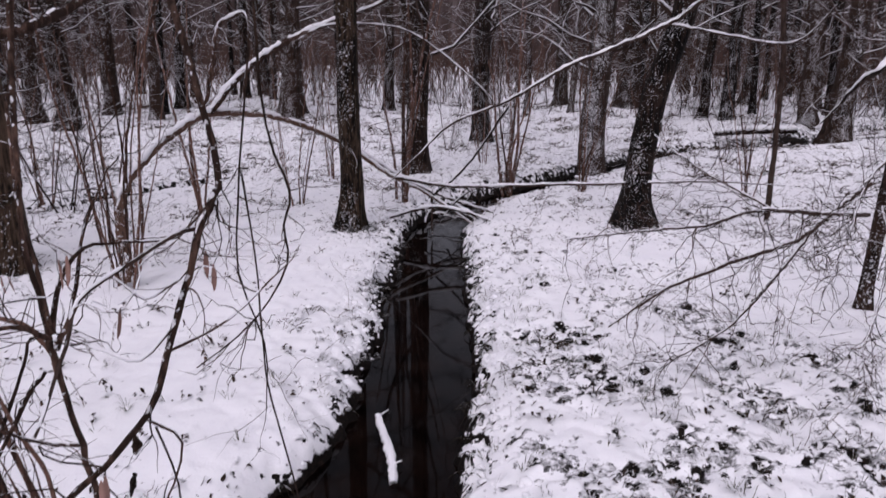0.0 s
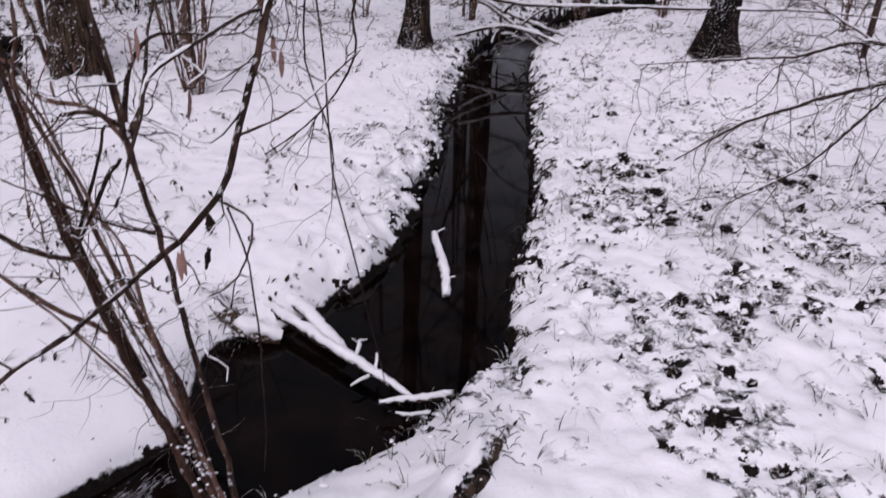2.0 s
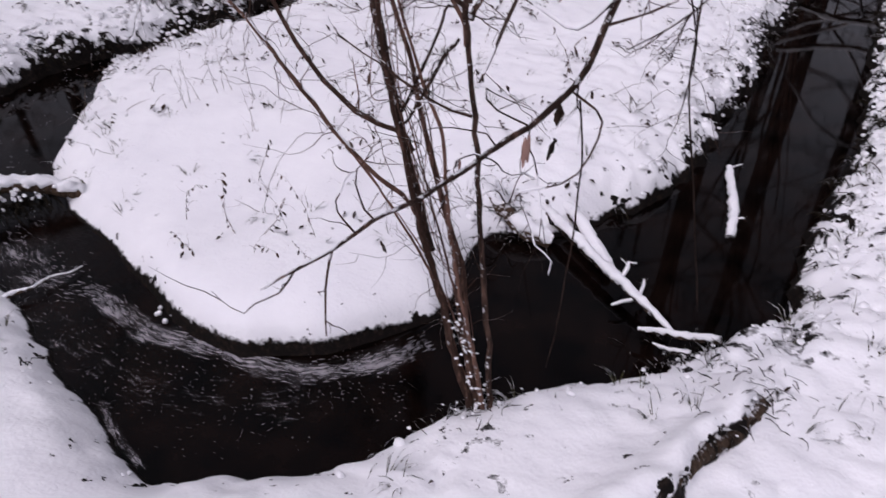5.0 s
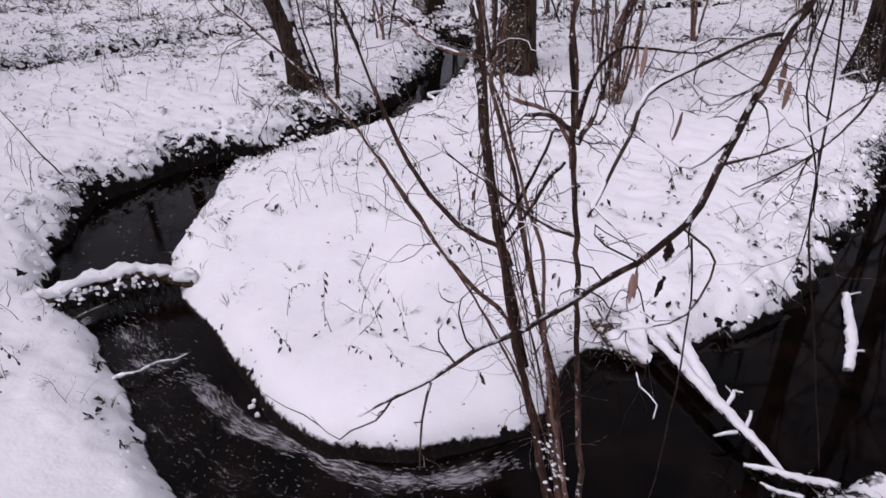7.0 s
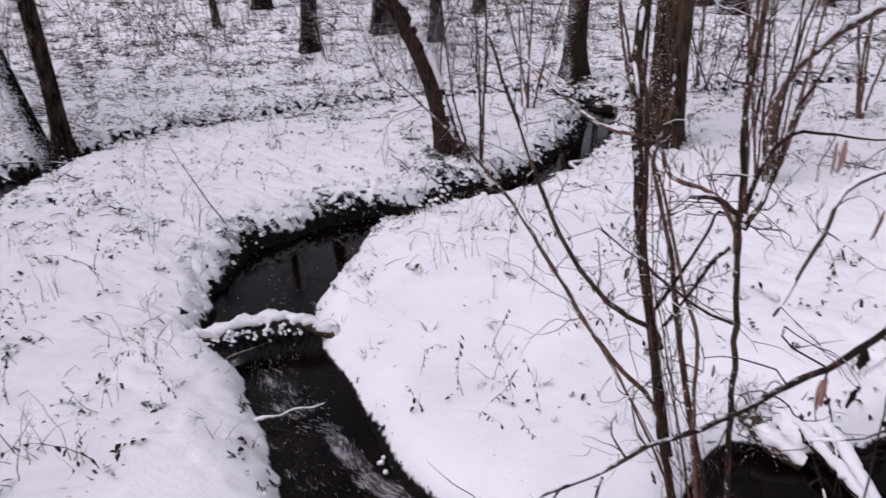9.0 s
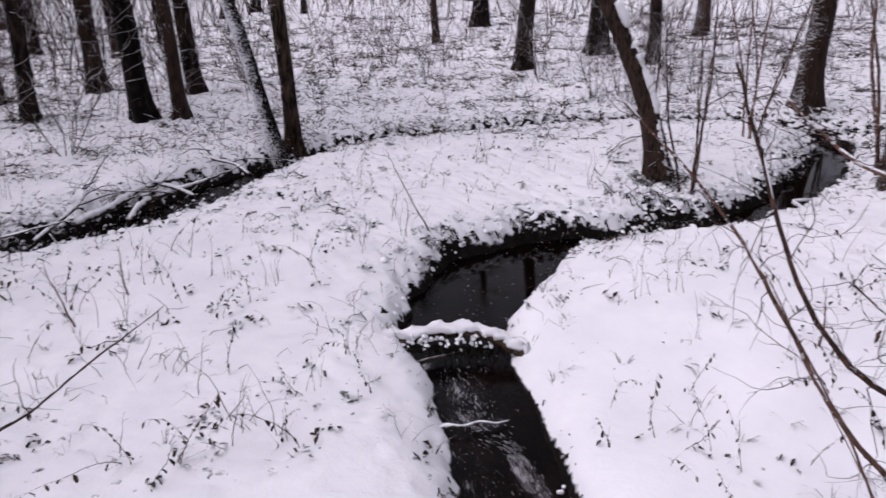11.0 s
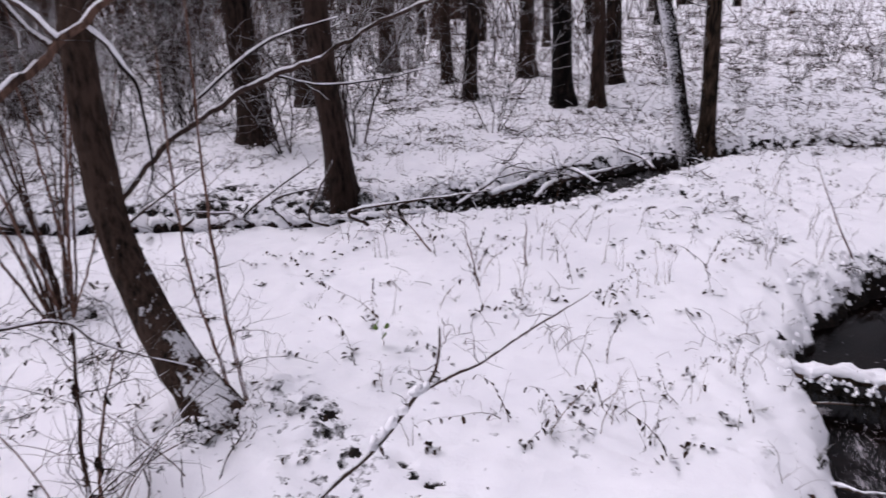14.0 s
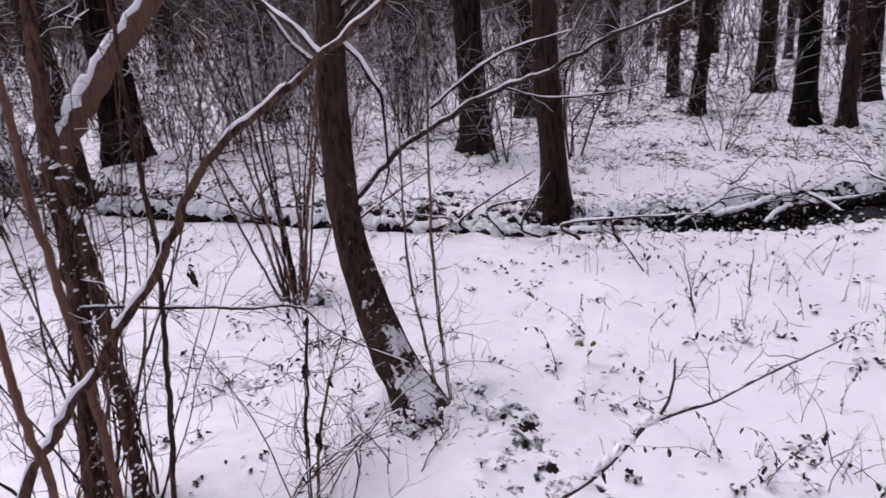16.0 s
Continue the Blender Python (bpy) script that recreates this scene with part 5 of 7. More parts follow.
    grow(bent_tree, "branch", [(-4.07, -1.50, 1.62, 0.0064), (-4.23, -1.28, 1.54, 0.0064), (-4.40, -0.99, 1.54, 0.0048), (-4.55, -0.70, 1.58, 0.0024)], 133, M_BRANCH, 4, 0.3, 0.0025, 1.0, 6, gaps=0.05)
    thin = thing("sapling_clump", -3.15, -1.6, height(-3.15, -1.6), "clump of thin brown saplings beside a bent tree", "shrub", "shrubs")
    grow(thin, "stem", [(-3.19, -1.53, 0.08, 0.0096), (-3.37, -1.65, 0.46, 0.0088), (-3.51, -1.73, 0.84, 0.0080), (-3.69, -1.79, 1.38, 0.0064), (-3.81, -1.80, 2.08, 0.0048)], 141, M_HAZEL, 24, 0.45, 0.0022, 0.5, 6)
    grow(thin, "stem", [(-3.18, -1.59, 0.10, 0.0088), (-3.31, -1.71, 0.41, 0.0080), (-3.42, -1.83, 0.74, 0.0064), (-3.60, -1.92, 1.25, 0.0056), (-3.73, -1.95, 1.82, 0.0040)], 142, M_HAZEL, 24, 0.45, 0.0022, 0.5, 6)
    whip = thing("sapling_clump", -2.25, -1.82, height(-2.25, -1.82), "low tangled brown saplings with dry leaves in the snow", "shrub", "shrubs")
    grow(whip, "stem", [(-2.15, -1.76, -0.1, 0.013)] + [(-2.31, -1.81, 0.17, 0.0096), (-2.45, -1.89, 0.40, 0.0096), (-2.58, -1.94, 0.64, 0.0080), (-2.67, -1.96, 0.82, 0.0048)], 143, M_HAZEL, 24, 0.55, 0.0022, 0.5, 6)
    grow(whip, "stem", [(-2.15, -1.76, -0.1, 0.011)] + [(-2.31, -1.78, 0.15, 0.0080), (-2.48, -1.84, 0.38, 0.0072), (-2.61, -1.84, 0.58, 0.0048), (-2.77, -1.84, 0.73, 0.0032)], 144, M_HAZEL, 24, 0.55, 0.0022, 0.5, 6)
    for i in range(12):
        x, y = -2.35 + rng.normal(0, 0.22), -1.8 + rng.normal(0, 0.18)
        arch = wander((x, y, height(x, y) - 0.04), (rng.normal(-0.5, 0.7), rng.normal(0.1, 0.7), 1.0), rng.uniform(0.7, 1.5), rng.uniform(0.0028, 0.0055), rng, 8, 0.10, -0.13)
        grow(whip, "stem", [tuple(r) for r in arch], 950 + i, M_TWIG if i % 2 else M_HAZEL, 7, 0.35, 0.0018, 0.6, 5, gaps=0.5)
    for i, (x, y, z, r) in enumerate([(-2.31, -1.81, 0.17, 0.0096), (-2.45, -1.89, 0.40, 0.0096), (-2.58, -1.94, 0.64, 0.0080), (-2.67, -1.96, 0.82, 0.0048)] + [(-2.31, -1.78, 0.15, 0.0080), (-2.48, -1.84, 0.38, 0.0072), (-2.61, -1.84, 0.58, 0.0048), (-2.77, -1.84, 0.73, 0.0032)]):
        hang_leaf(whip, x + 0.02, y, z, 61 * i, DARK_LEAF, 1.1 + 0.25 * (i % 3))
    multi_stem("hazel_shrub", -4.40, -3.34, 15, 15, 2.6, "fan of brown hazel stems rising from one snowy stool", (-0.05, -0.05), 0.014, 0.42, None, 13, 0.5)
    fork = thing("forked_branch", -0.8, -0.62, height(-0.8, -0.62), "bare forked branch with a tuft of snow in its fork", "branch")
    grow(fork, "stem", [(-0.72, -0.72, -0.1, 0.006), (-0.78, -0.66, 0.5, 0.0052), (-0.88, -0.56, 1.1, 0.0042), (-0.97, -0.45, 1.44, 0.0034), (-1.03, -0.43, 1.46, 0.0032), (-1.10, -0.37, 1.49, 0.0030), (-1.15, -0.32, 1.54, 0.0028), (-1.16, -0.30, 1.56, 0.0024), (-1.18, -0.29, 1.59, 0.0018), (-1.20, -0.29, 1.62, 0.0012)], 151, M_BRANCH, 3, 0.08, 0.0012, 0.5, 7, lo=0.6, gaps=0.6)
    grow(fork, "branch", [(-1.15, -0.32, 1.54, 0.0024), (-1.19, -0.28, 1.54, 0.0021), (-1.25, -0.24, 1.53, 0.0019), (-1.38, -0.16, 1.52, 0.0017), (-1.48, -0.10, 1.51, 0.0014), (-1.58, -0.04, 1.50, 0.0007)], 152, M_TWIG, 5, 0.10, 0.0010, 0.3, 6, gaps=0.6)
    crust(fork, ((-1.09, -0.378, 1.490), (-1.157, -0.307, 1.556)), 26, 153, (0.0025, 0.0025, 0.003), (0.005, 0.010))
    hang_leaf(fork, -1.105, -0.368, 1.487, 40, DARK_LEAF, 0.45)


west_shrubs()
multi_stem("hazel_shrub", -3.07, 9.2, 161, 4, 3.0, "slim hazel stems standing in the snow", (0, 0), 0.022, 0.16, None, 10, 0.6)
multi_stem("hazel_shrub", -0.57, 10.4, 162, 6, 4.0, "slim brown stems at the brook's bank", (0, 0), 0.03, 0.15, None, 10, 0.7)
multi_stem("hazel_shrub", 1.2, 12.4, 163, 8, 3.6, "slim brown stems at the brook's bank", (0, 0), 0.024, 0.16, None, 10, 0.7)
multi_stem("hazel_shrub", -5.3, 4.95, 164, 5, 2.6, "thin brown saplings beside a leaning alder", (-0.1, 0), 0.016, 0.2, None, 8, 0.5)
multi_stem("hazel_shrub", -4.6, 6.9, 165, 5, 2.8, "thin brown saplings beside an alder trunk", (0, 0), 0.02, 0.2, None, 8, 0.5)

for k, (x, y) in enumerate([(-3.7, 7.7), (-2.0, 9.9), (-5.4, 9.6), (2.3, 11.3), (3.5, 12.1), (4.7, 10.6), (-6.4, 7.0), (0.9, 14.2), (-1.8, 12.0), (5.6, 8.4)]):
    multi_stem("hazel_shrub", x, y, 170 + k, 6, 2.6, "slim bare hazel stems dusted with snow", (0, 0), 0.012, 0.24, None, 7, 0.8)


def far_shrubs():
    """Undergrowth of bare stems with snow on every twig."""
    rng = np.random.default_rng(99)
    kinds = []
    for s in range(5):
        r2 = np.random.default_rng(300 + s)
        ob = thing("understory_shrub", 210 + s, 0, 0, "bare brown undergrowth shrub dusted with snow", "shrub", "undergrowth")
        for i in range(6):
            V, F = [], []
            w = r2.uniform(0, 6.28)
            st = wander((0.08 * math.cos(w), 0.08 * math.sin(w), -0.05), (0.5 * math.cos(w) * r2.random(), 0.5 * math.sin(w) * r2.random(), 1), r2.uniform(1.2, 3.8), r2.uniform(0.005, 0.014), r2, 6, 0.17)
            tube(V, F, st, 4, close=False)
            twigs_from(V, F, st, 14, 0.8, 0.006, r2, 3, 1, lo=0.12, spread=1.1, steps=(4, 2))
            k = new("stem", mesh_of("stem", V, F, M_TWIG_FAR))
            k.parent = ob
        kinds.append(ob)
    made = 0
    for _ in range(4000):
        if made >= 195:
            break
        w = radians(rng.uniform(-46, 165) if rng.random() < 0.72 else rng.uniform(92, 150))
        far = rng.uniform(8.6, 44) if rng.random() < 0.45 else rng.uniform(8.6, 18)
        x, y = -far * math.sin(w), far * math.cos(w)
        deg = math.degrees(w)
        if 36 < deg < 82 and rng.random() > 0.9:
            continue
        if deg < 90 and far < 9.5 or from_brook(np.array([x]), np.array([y]))[0] < 0.4:
            continue
        if -12 < deg < 12 and far < 15 or 83 < deg < 101 and far < 22 and rng.random() > 0.6 or 8 < deg < 36 and far < 20 and rng.random() > 0.25:
            continue
        if deg < 36 and far < 18 and rng.random() > 0.45:
            continue
        s = rng.uniform(0.35, 0.8) if 36 < deg < 82 else rng.uniform(0.6, 1.15)
        place = pose(x, y, height(x, y), 0, 0, rng.uniform(0, 360)) @ Matrix.Diagonal((s, s, s, 1))
        if made < 5:
            kinds[made].matrix_basis = place
        else:
            c = copy_thing(kinds[made % 5], Matrix())
            c.matrix_basis = place
        made += 1


far_shrubs()


# ---- logs in and beside the brook ----
def snow_log(name, rows, seed, label, thick=1.3, mat=None, group="", gaps=0.0, vary=0.28, rough=1.0):
    """A fallen log with a cushion of snow along its back."""
    rng = np.random.default_rng(seed)
    x, y = rows[0][0], rows[0][1]
    ob = thing(name, x, y, rows[0][2], label, "log", group)
    q = spline(rows, max(6, int(np.linalg.norm(np.array(rows[-1])[:3] - np.array(rows[0])[:3]) / len(rows) / 0.022)))
    q[:, :3] += rng.normal(0, 0.06, (len(q), 3)) * q[:, 3:4]
    q[:, 3] *= 0.78
    V, F = [], []
    tube(V, F, q, 10, 0.07, rng)
    part("wood", V, F, mat or M_BARK_PLAIN, ob)
    if thick:
        snow_cap(ob, q, rng, thick, gaps, vary, rough)
    return ob


def snow_cap(ob, q, rng, thick, gaps, vary, rough=1.0):
    """Crusted snow along the back of a log: a lumpy dome with a ragged lower edge."""
    p, r = q[:, :3], q[:, 3]
    d = np.gradient(p, axis=0)
    d /= np.maximum(np.linalg.norm(d, axis=1), 1e-9)[:, None]
    along = np.concatenate([[0], np.cumsum(np.linalg.norm(np.diff(p, axis=0), axis=1))])
    s0 = rng.uniform(0, 50)
    swell = 1.0 + vary * (0.9 * field((along + s0) / 0.16, along * 0 + 0.37) + 0.6 * field((along + s0) / 0.06, along * 0 + 0.71))
    loose = field((along + s0) / 0.2, along * 0 + 5.3) + 0.5
    runs, run = [], []
    for i in range(len(p) + 1):
        if i < len(p) and loose[i] >= gaps:
            run.append(i)
        else:
            if len(run) > 3:
                runs.append(run)
            run = []
    for run in runs:
        V, F, k = [], [], 17
        for e, i in enumerate(run):
            end = min(e, len(run) - 1 - e)
            shrink = (0.35, 0.75, 0.92)[end] if end < 3 else 1.0
            side = np.cross(d[i], (0, 0, 1.0))
            side /= max(np.linalg.norm(side), 1e-6)
            up = np.cross(side, d[i])
            pt = p[i] / r.mean()
            # how far the snow reaches down either flank
            hang = [1.25 + 0.75 * rough * noise.noise(Vector(pt * 0.8) + Vector((f * 9.0, s0, 0))) + 0.45 * rough * noise.noise(Vector(pt * 2.3) + Vector((f * 9.0, s0, 4))) for f in (-1, 1)]
            for c in range(k):
                f = (c / (k - 1) - 0.5) * 2
                w = f * min(2.1, max(0.45, hang[f > 0]))
                n1 = noise.noise(Vector(pt * 0.7) + Vector((math.sin(w) * 1.2, math.cos(w), s0)))
                n2 = noise.noise(Vector(pt * 2.2) + Vector((math.sin(w) * 3, math.cos(w) * 3, s0)))
                n3 = noise.noise(Vector(pt * 4.5) + Vector((math.sin(w) * 6, math.cos(w) * 6, s0)))
                size = r[i] * (1.04 + (0.6 * thick * max(0.1, swell[i]) * max(0.0, 1 - abs(f) ** 2.5) + rough * (0.40 * n1 + 0.36 * n2 + 0.16 * n3) * (1 - 0.6 * abs(f))) * shrink)
                if c in (0, k - 1):
                    size = r[i] * 0.9
                V.append(tuple(p[i] + size * (math.sin(w) * side + math.cos(w) * up)))
        for e in range(len(run) - 1):
            for c in range(k - 1):
                F.append((e * k + c, e * k + c + 1, (e + 1) * k + c + 1, (e + 1) * k + c))
        F.append(tuple(range(k)))
        F.append(tuple(reversed([(len(run) - 1) * k + c for c in range(k)])))
        part("snow", V, F, M_SNOW, ob)


W0 = WATER
floating = snow_log("floating_log", [(-0.405, 4.40, W0 + 0.0, 0.024), (-0.385, 4.28, W0 + 0.01, 0.028), (-0.325, 4.05, W0 + 0.01, 0.031), (-0.27, 3.80, W0 + 0.01, 0.033), (-0.25, 3.59, W0, 0.033)], 1, "snow-covered branch floating in the black water", 1.0, vary=0.5)
grow(floating, "twig", [(-0.26, 3.76, W0 + 0.02, 0.004), (-0.235, 3.765, W0 + 0.04, 0.003), (-0.21, 3.78, W0 + 0.04, 0.0015)], 901, M_BRANCH, 2, 0.06, 0.002, 1.4, 6, gaps=0.0)
grow(floating, "twig", [(-0.39, 4.37, W0 + 0.02, 0.004), (-0.365, 4.39, W0 + 0.03, 0.003), (-0.335, 4.42, W0 + 0.035, 0.0015)], 902, M_BRANCH, 2, 0.06, 0.002, 1.4, 6, gaps=0.0)
across = snow_log("fallen_log", [(-1.24, 3.21, W0 + 0.11, 0.036), (-1.11, 3.14, W0 + 0.09, 0.037), (-0.88, 2.98, W0 + 0.08, 0.034), (-0.62, 2.80, W0 + 0.08, 0.030), (-0.32, 2.61, W0 + 0.05, 0.014)], 2, "snow-covered log lying slantwise across the brook", 0.95, group="logs across the bend", vary=0.6)
grow(across, "twig", [(-0.65, 2.83, W0 + 0.09, 0.005), (-0.64, 2.90, W0 + 0.11, 0.007), (-0.65, 2.95, W0 + 0.11, 0.006)], 903, M_BRANCH, 3, 0.08, 0.002, 2.0, 6, gaps=0.0)
grow(across, "twig", [(-0.53, 2.75, W0 + 0.08, 0.004), (-0.53, 2.81, W0 + 0.10, 0.006), (-0.54, 2.86, W0 + 0.10, 0.004)], 904, M_BRANCH, 2, 0.08, 0.002, 2.0, 6, gaps=0.0)
grow(across, "twig", [(-0.55, 2.75, W0 + 0.06, 0.007), (-0.60, 2.68, W0 + 0.06, 0.006), (-0.63, 2.66, W0 + 0.05, 0.004)], 905, M_BRANCH, 0, 0.08, 0.002, 1.8, 6, gaps=0.0)
snow_log("fallen_log", [(-1.14, 3.30, W0 + 0.11, 0.036), (-1.02, 3.21, W0 + 0.10, 0.040), (-0.88, 3.08, W0 + 0.07, 0.040), (-0.74, 2.95, W0 + 0.04, 0.036)], 3, "short thick snow-covered log end in the brook", 0.95, group="logs across the bend", vary=0.6)
snow_log("fallen_log", [(-0.47, 2.53, W0 + 0.08, 0.013), (-0.36, 2.54, W0 + 0.10, 0.017), (-0.24, 2.53, W0 + 0.13, 0.020), (-0.12, 2.50, W0 + 0.2, 0.020)], 4, "short snowy stick at the foot of the bank", 1.0, group="logs across the bend", vary=0.6)
snow_log("snowy_stick", [(-0.39, 2.50, W0 + 0.05, 0.008), (-0.32, 2.485, W0 + 0.06, 0.011), (-0.22, 2.47, W0 + 0.10, 0.012)], 12, "thin snowy stick at the foot of the bank", 1.1, vary=0.6)
root = snow_log("tree_root", [(-1.52, 3.14, W0 + 0.16, 0.05), (-1.38, 3.05, W0 + 0.12, 0.055), (-1.24, 3.02, W0 + 0.06, 0.06), (-1.10, 3.03, W0 + 0.02, 0.045)], 13, "root stub at the water's edge under a cap of snow", 1.0, vary=0.6)
for i, (dx, dy, dz) in enumerate([(-0.10, -0.10, 0.12), (-0.15, 0.04, 0.15), (0.05, 0.1, 0.18)]):
    grow(root, "twig", [(-1.38, 3.08, W0 + 0.14, 0.006), (-1.38 + dx * 0.6, 3.08 + dy * 0.6, W0 + 0.14 + dz, 0.005), (-1.38 + dx * 1.5, 3.08 + dy * 1.5, W0 + 0.12 + dz * 0.8, 0.002)], 906 + i, M_TWIG, 4, 0.12, 0.0018, 1.6, 5, gaps=0.1)
snow_log("mossy_log", [(px - 0.02, py, height(px - 0.09, py) - 0.070, 0.055) for px, py in LOG_EDGE[1:7]], 5, "rotten log on the bank half buried under a ridge of snow", 0.0)
bridge = snow_log("log_bridge", [(-4.24, 1.10, -0.12, 0.06), (-4.13, 1.28, -0.15, 0.055), (-4.06, 1.45, -0.16, 0.052), (-4.01, 1.62, -0.14, 0.055), (-3.92, 1.80, -0.13, 0.05), (-3.80, 1.92, -0.15, 0.05), (-3.68, 2.00, -0.19, 0.05), (-3.60, 2.06, -0.22, 0.045)], 6, "snow-capped rotten log bridging the narrow brook", 0.9, vary=0.9, rough=1.7)


def hanging_moss(ob, ends, count, seed):
    """A fringe of dark moss and roots under a log."""
    rng = np.random.default_rng(seed)
    k = rng.random(count)[:, None]
    a, b = np.array(ends[0]), np.array(ends[1])
    p = a + k * (b - a) + rng.normal(0, 1, (count, 3)) * (0.025, 0.025, 0.012)
    l = rng.uniform(0.02, 0.10, count)[:, None]
    d = np.stack([rng.normal(0.15, 0.4, count), rng.normal(0, 0.4, count), -np.ones(count)], -1)
    V, F = whips(np.stack([p, p + d * l * 0.5, p + (d + rng.normal(0, 0.3, (count, 3))) * l], 1), rng.uniform(0.003, 0.008, count)[:, None] * np.array((1.0, 0.8, 0.3)))
    tagged(part("moss", [tuple(v) for v in V], [tuple(f) for f in F], M_SEDGE, ob), "dark hanging moss", kind="stuff")


crust(bridge, ((-4.08, 1.28, -0.15), (-3.76, 1.95, -0.17)), 90, 67, (0.024, 0.03, 0.028), (0.008, 0.024))
hanging_moss(bridge, ((-4.12, 1.24, -0.18), (-3.72, 1.96, -0.20)), 260, 66)
ditch_log = snow_log("fallen_log", [(-6.10, -7.2, 0.03, 0.14), (-6.12, -6.6, 0.04, 0.135), (-6.12, -5.86, 0.05, 0.125), (-6.16, -5.05, 0.04, 0.12), (-6.13, -4.25, 0.03, 0.11), (-6.17, -3.36, 0.01, 0.10), (-6.26, -2.51, 0.0, 0.09), (-6.31, -2.09, -0.01, 0.08), (-6.50, -1.72, -0.03, 0.06), (-6.80, -1.05, -0.06, 0.045)], 7, "long fallen trunk under snow beside the ditch", 0.7, mat=M_BARK, vary=0.8, rough=1.9)
stubs = np.random.default_rng(70)
for i in range(16):
    y = -6.4 + 5.2 * i / 15
    grow(ditch_log, "branch", [(-6.14, y, 0.05, 0.016), (-6.05 + stubs.normal(0, 0.12), y + stubs.normal(0, 0.2), 0.14 + stubs.uniform(0, 0.15), 0.012), (-5.98 + stubs.normal(0, 0.3), y + stubs.normal(0, 0.45), 0.22 + stubs.uniform(-0.15, 0.45), 0.005)], 710 + i, M_BRANCH, 3, 0.4, 0.004, 1.0, 6, gaps=0.2)
snow_log("snowy_stick", [(-3.22, 1.23, W0 + 0.04, 0.012), (-3.21, 1.30, W0 + 0.045, 0.015), (-3.16, 1.38, W0 + 0.05, 0.008), (-3.17, 1.48, W0 + 0.04, 0.006), (-3.12, 1.56, W0 + 0.035, 0.004), (-3.13, 1.64, W0 + 0.02, 0.003)], 8, "thin snowy stick in the running water", 1.3, vary=1.0, rough=1.8)
snow_log("snowy_stick", [(-3.90, 1.33, W0 + 0.05, 0.009), (-3.89, 1.50, W0 + 0.06, 0.008), (-3.88, 1.62, W0 + 0.06, 0.007), (-3.87, 1.75, W0 + 0.06, 0.004)], 14, "thin bare stick lying on the foam below a log", 0.0, mat=M_STALK)
for i, way in enumerate([[(-7.55, -0.52, -0.12, 0.04), (-7.84, -0.17, -0.08, 0.045), (-8.12, 0.07, -0.04, 0.04), (-8.35, 0.35, -0.02, 0.03), (-8.52, 0.61, -0.06, 0.02)],
                         [(-7.70, -0.05, -0.20, 0.03), (-8.00, 0.15, -0.12, 0.035), (-8.30, 0.55, -0.12, 0.03), (-8.60, 1.0, -0.10, 0.015)],
                         [(-7.9, 0.62, -0.10, 0.02), (-8.15, 0.45, -0.05, 0.024), (-8.5, 0.30, -0.06, 0.02), (-8.8, 0.25, 0.0, 0.012)],
                         [(-7.25, -0.85, -0.12, 0.02), (-7.5, -0.6, -0.02, 0.022), (-7.9, -0.45, 0.0, 0.018), (-8.3, -0.4, 0.03, 0.01)],
                         [(-8.4, 1.3, -0.08, 0.02), (-8.7, 1.2, -0.02, 0.02), (-9.05, 1.0, 0.0, 0.018), (-9.4, 1.05, 0.02, 0.01)]]):
    fallen = snow_log("fallen_branch", way, 90 + i, "snowy branch lying across the ditch", 0.9, group="branches in the ditch", vary=0.9, gaps=0.15, mat=M_BRANCH)
    twisty = np.random.default_rng(95 + i)
    for k in range(4):
        a, b = np.array(way[1 + k % 2]), np.array(way[2 + k % 2])
        c = a + (b - a) * twisty.random()
        w = wander(c[:3], (twisty.normal(0, 1), twisty.normal(0, 1), twisty.uniform(0.0, 0.5)), twisty.uniform(0.5, 1.1), 0.009, twisty, 6, 0.2)
        grow(fallen, "twig", [tuple(r) for r in w], 920 + 5 * i + k, M_BRANCH, 3, 0.3, 0.003, 1.0, 5, gaps=0.3)
snow_log("snowy_stick", [(-4.85, 6.55, W0 + 0.03, 0.02), (-4.95, 6.1, W0 + 0.06, 0.024), (-4.75, 5.95, W0 + 0.06, 0.022), (-4.88, 5.65, W0 + 0.04, 0.016)], 10, "crooked snowy branch in the brook", 1.6)
snow_log("fallen_log", [(7.2, 18.6, 0.18, 0.10), (8.4, 18.9, 0.22, 0.11), (9.6, 19.2, 0.2, 0.10)], 11, "snow-capped trunk over the dark bank", 1.2, mat=M_BARK)


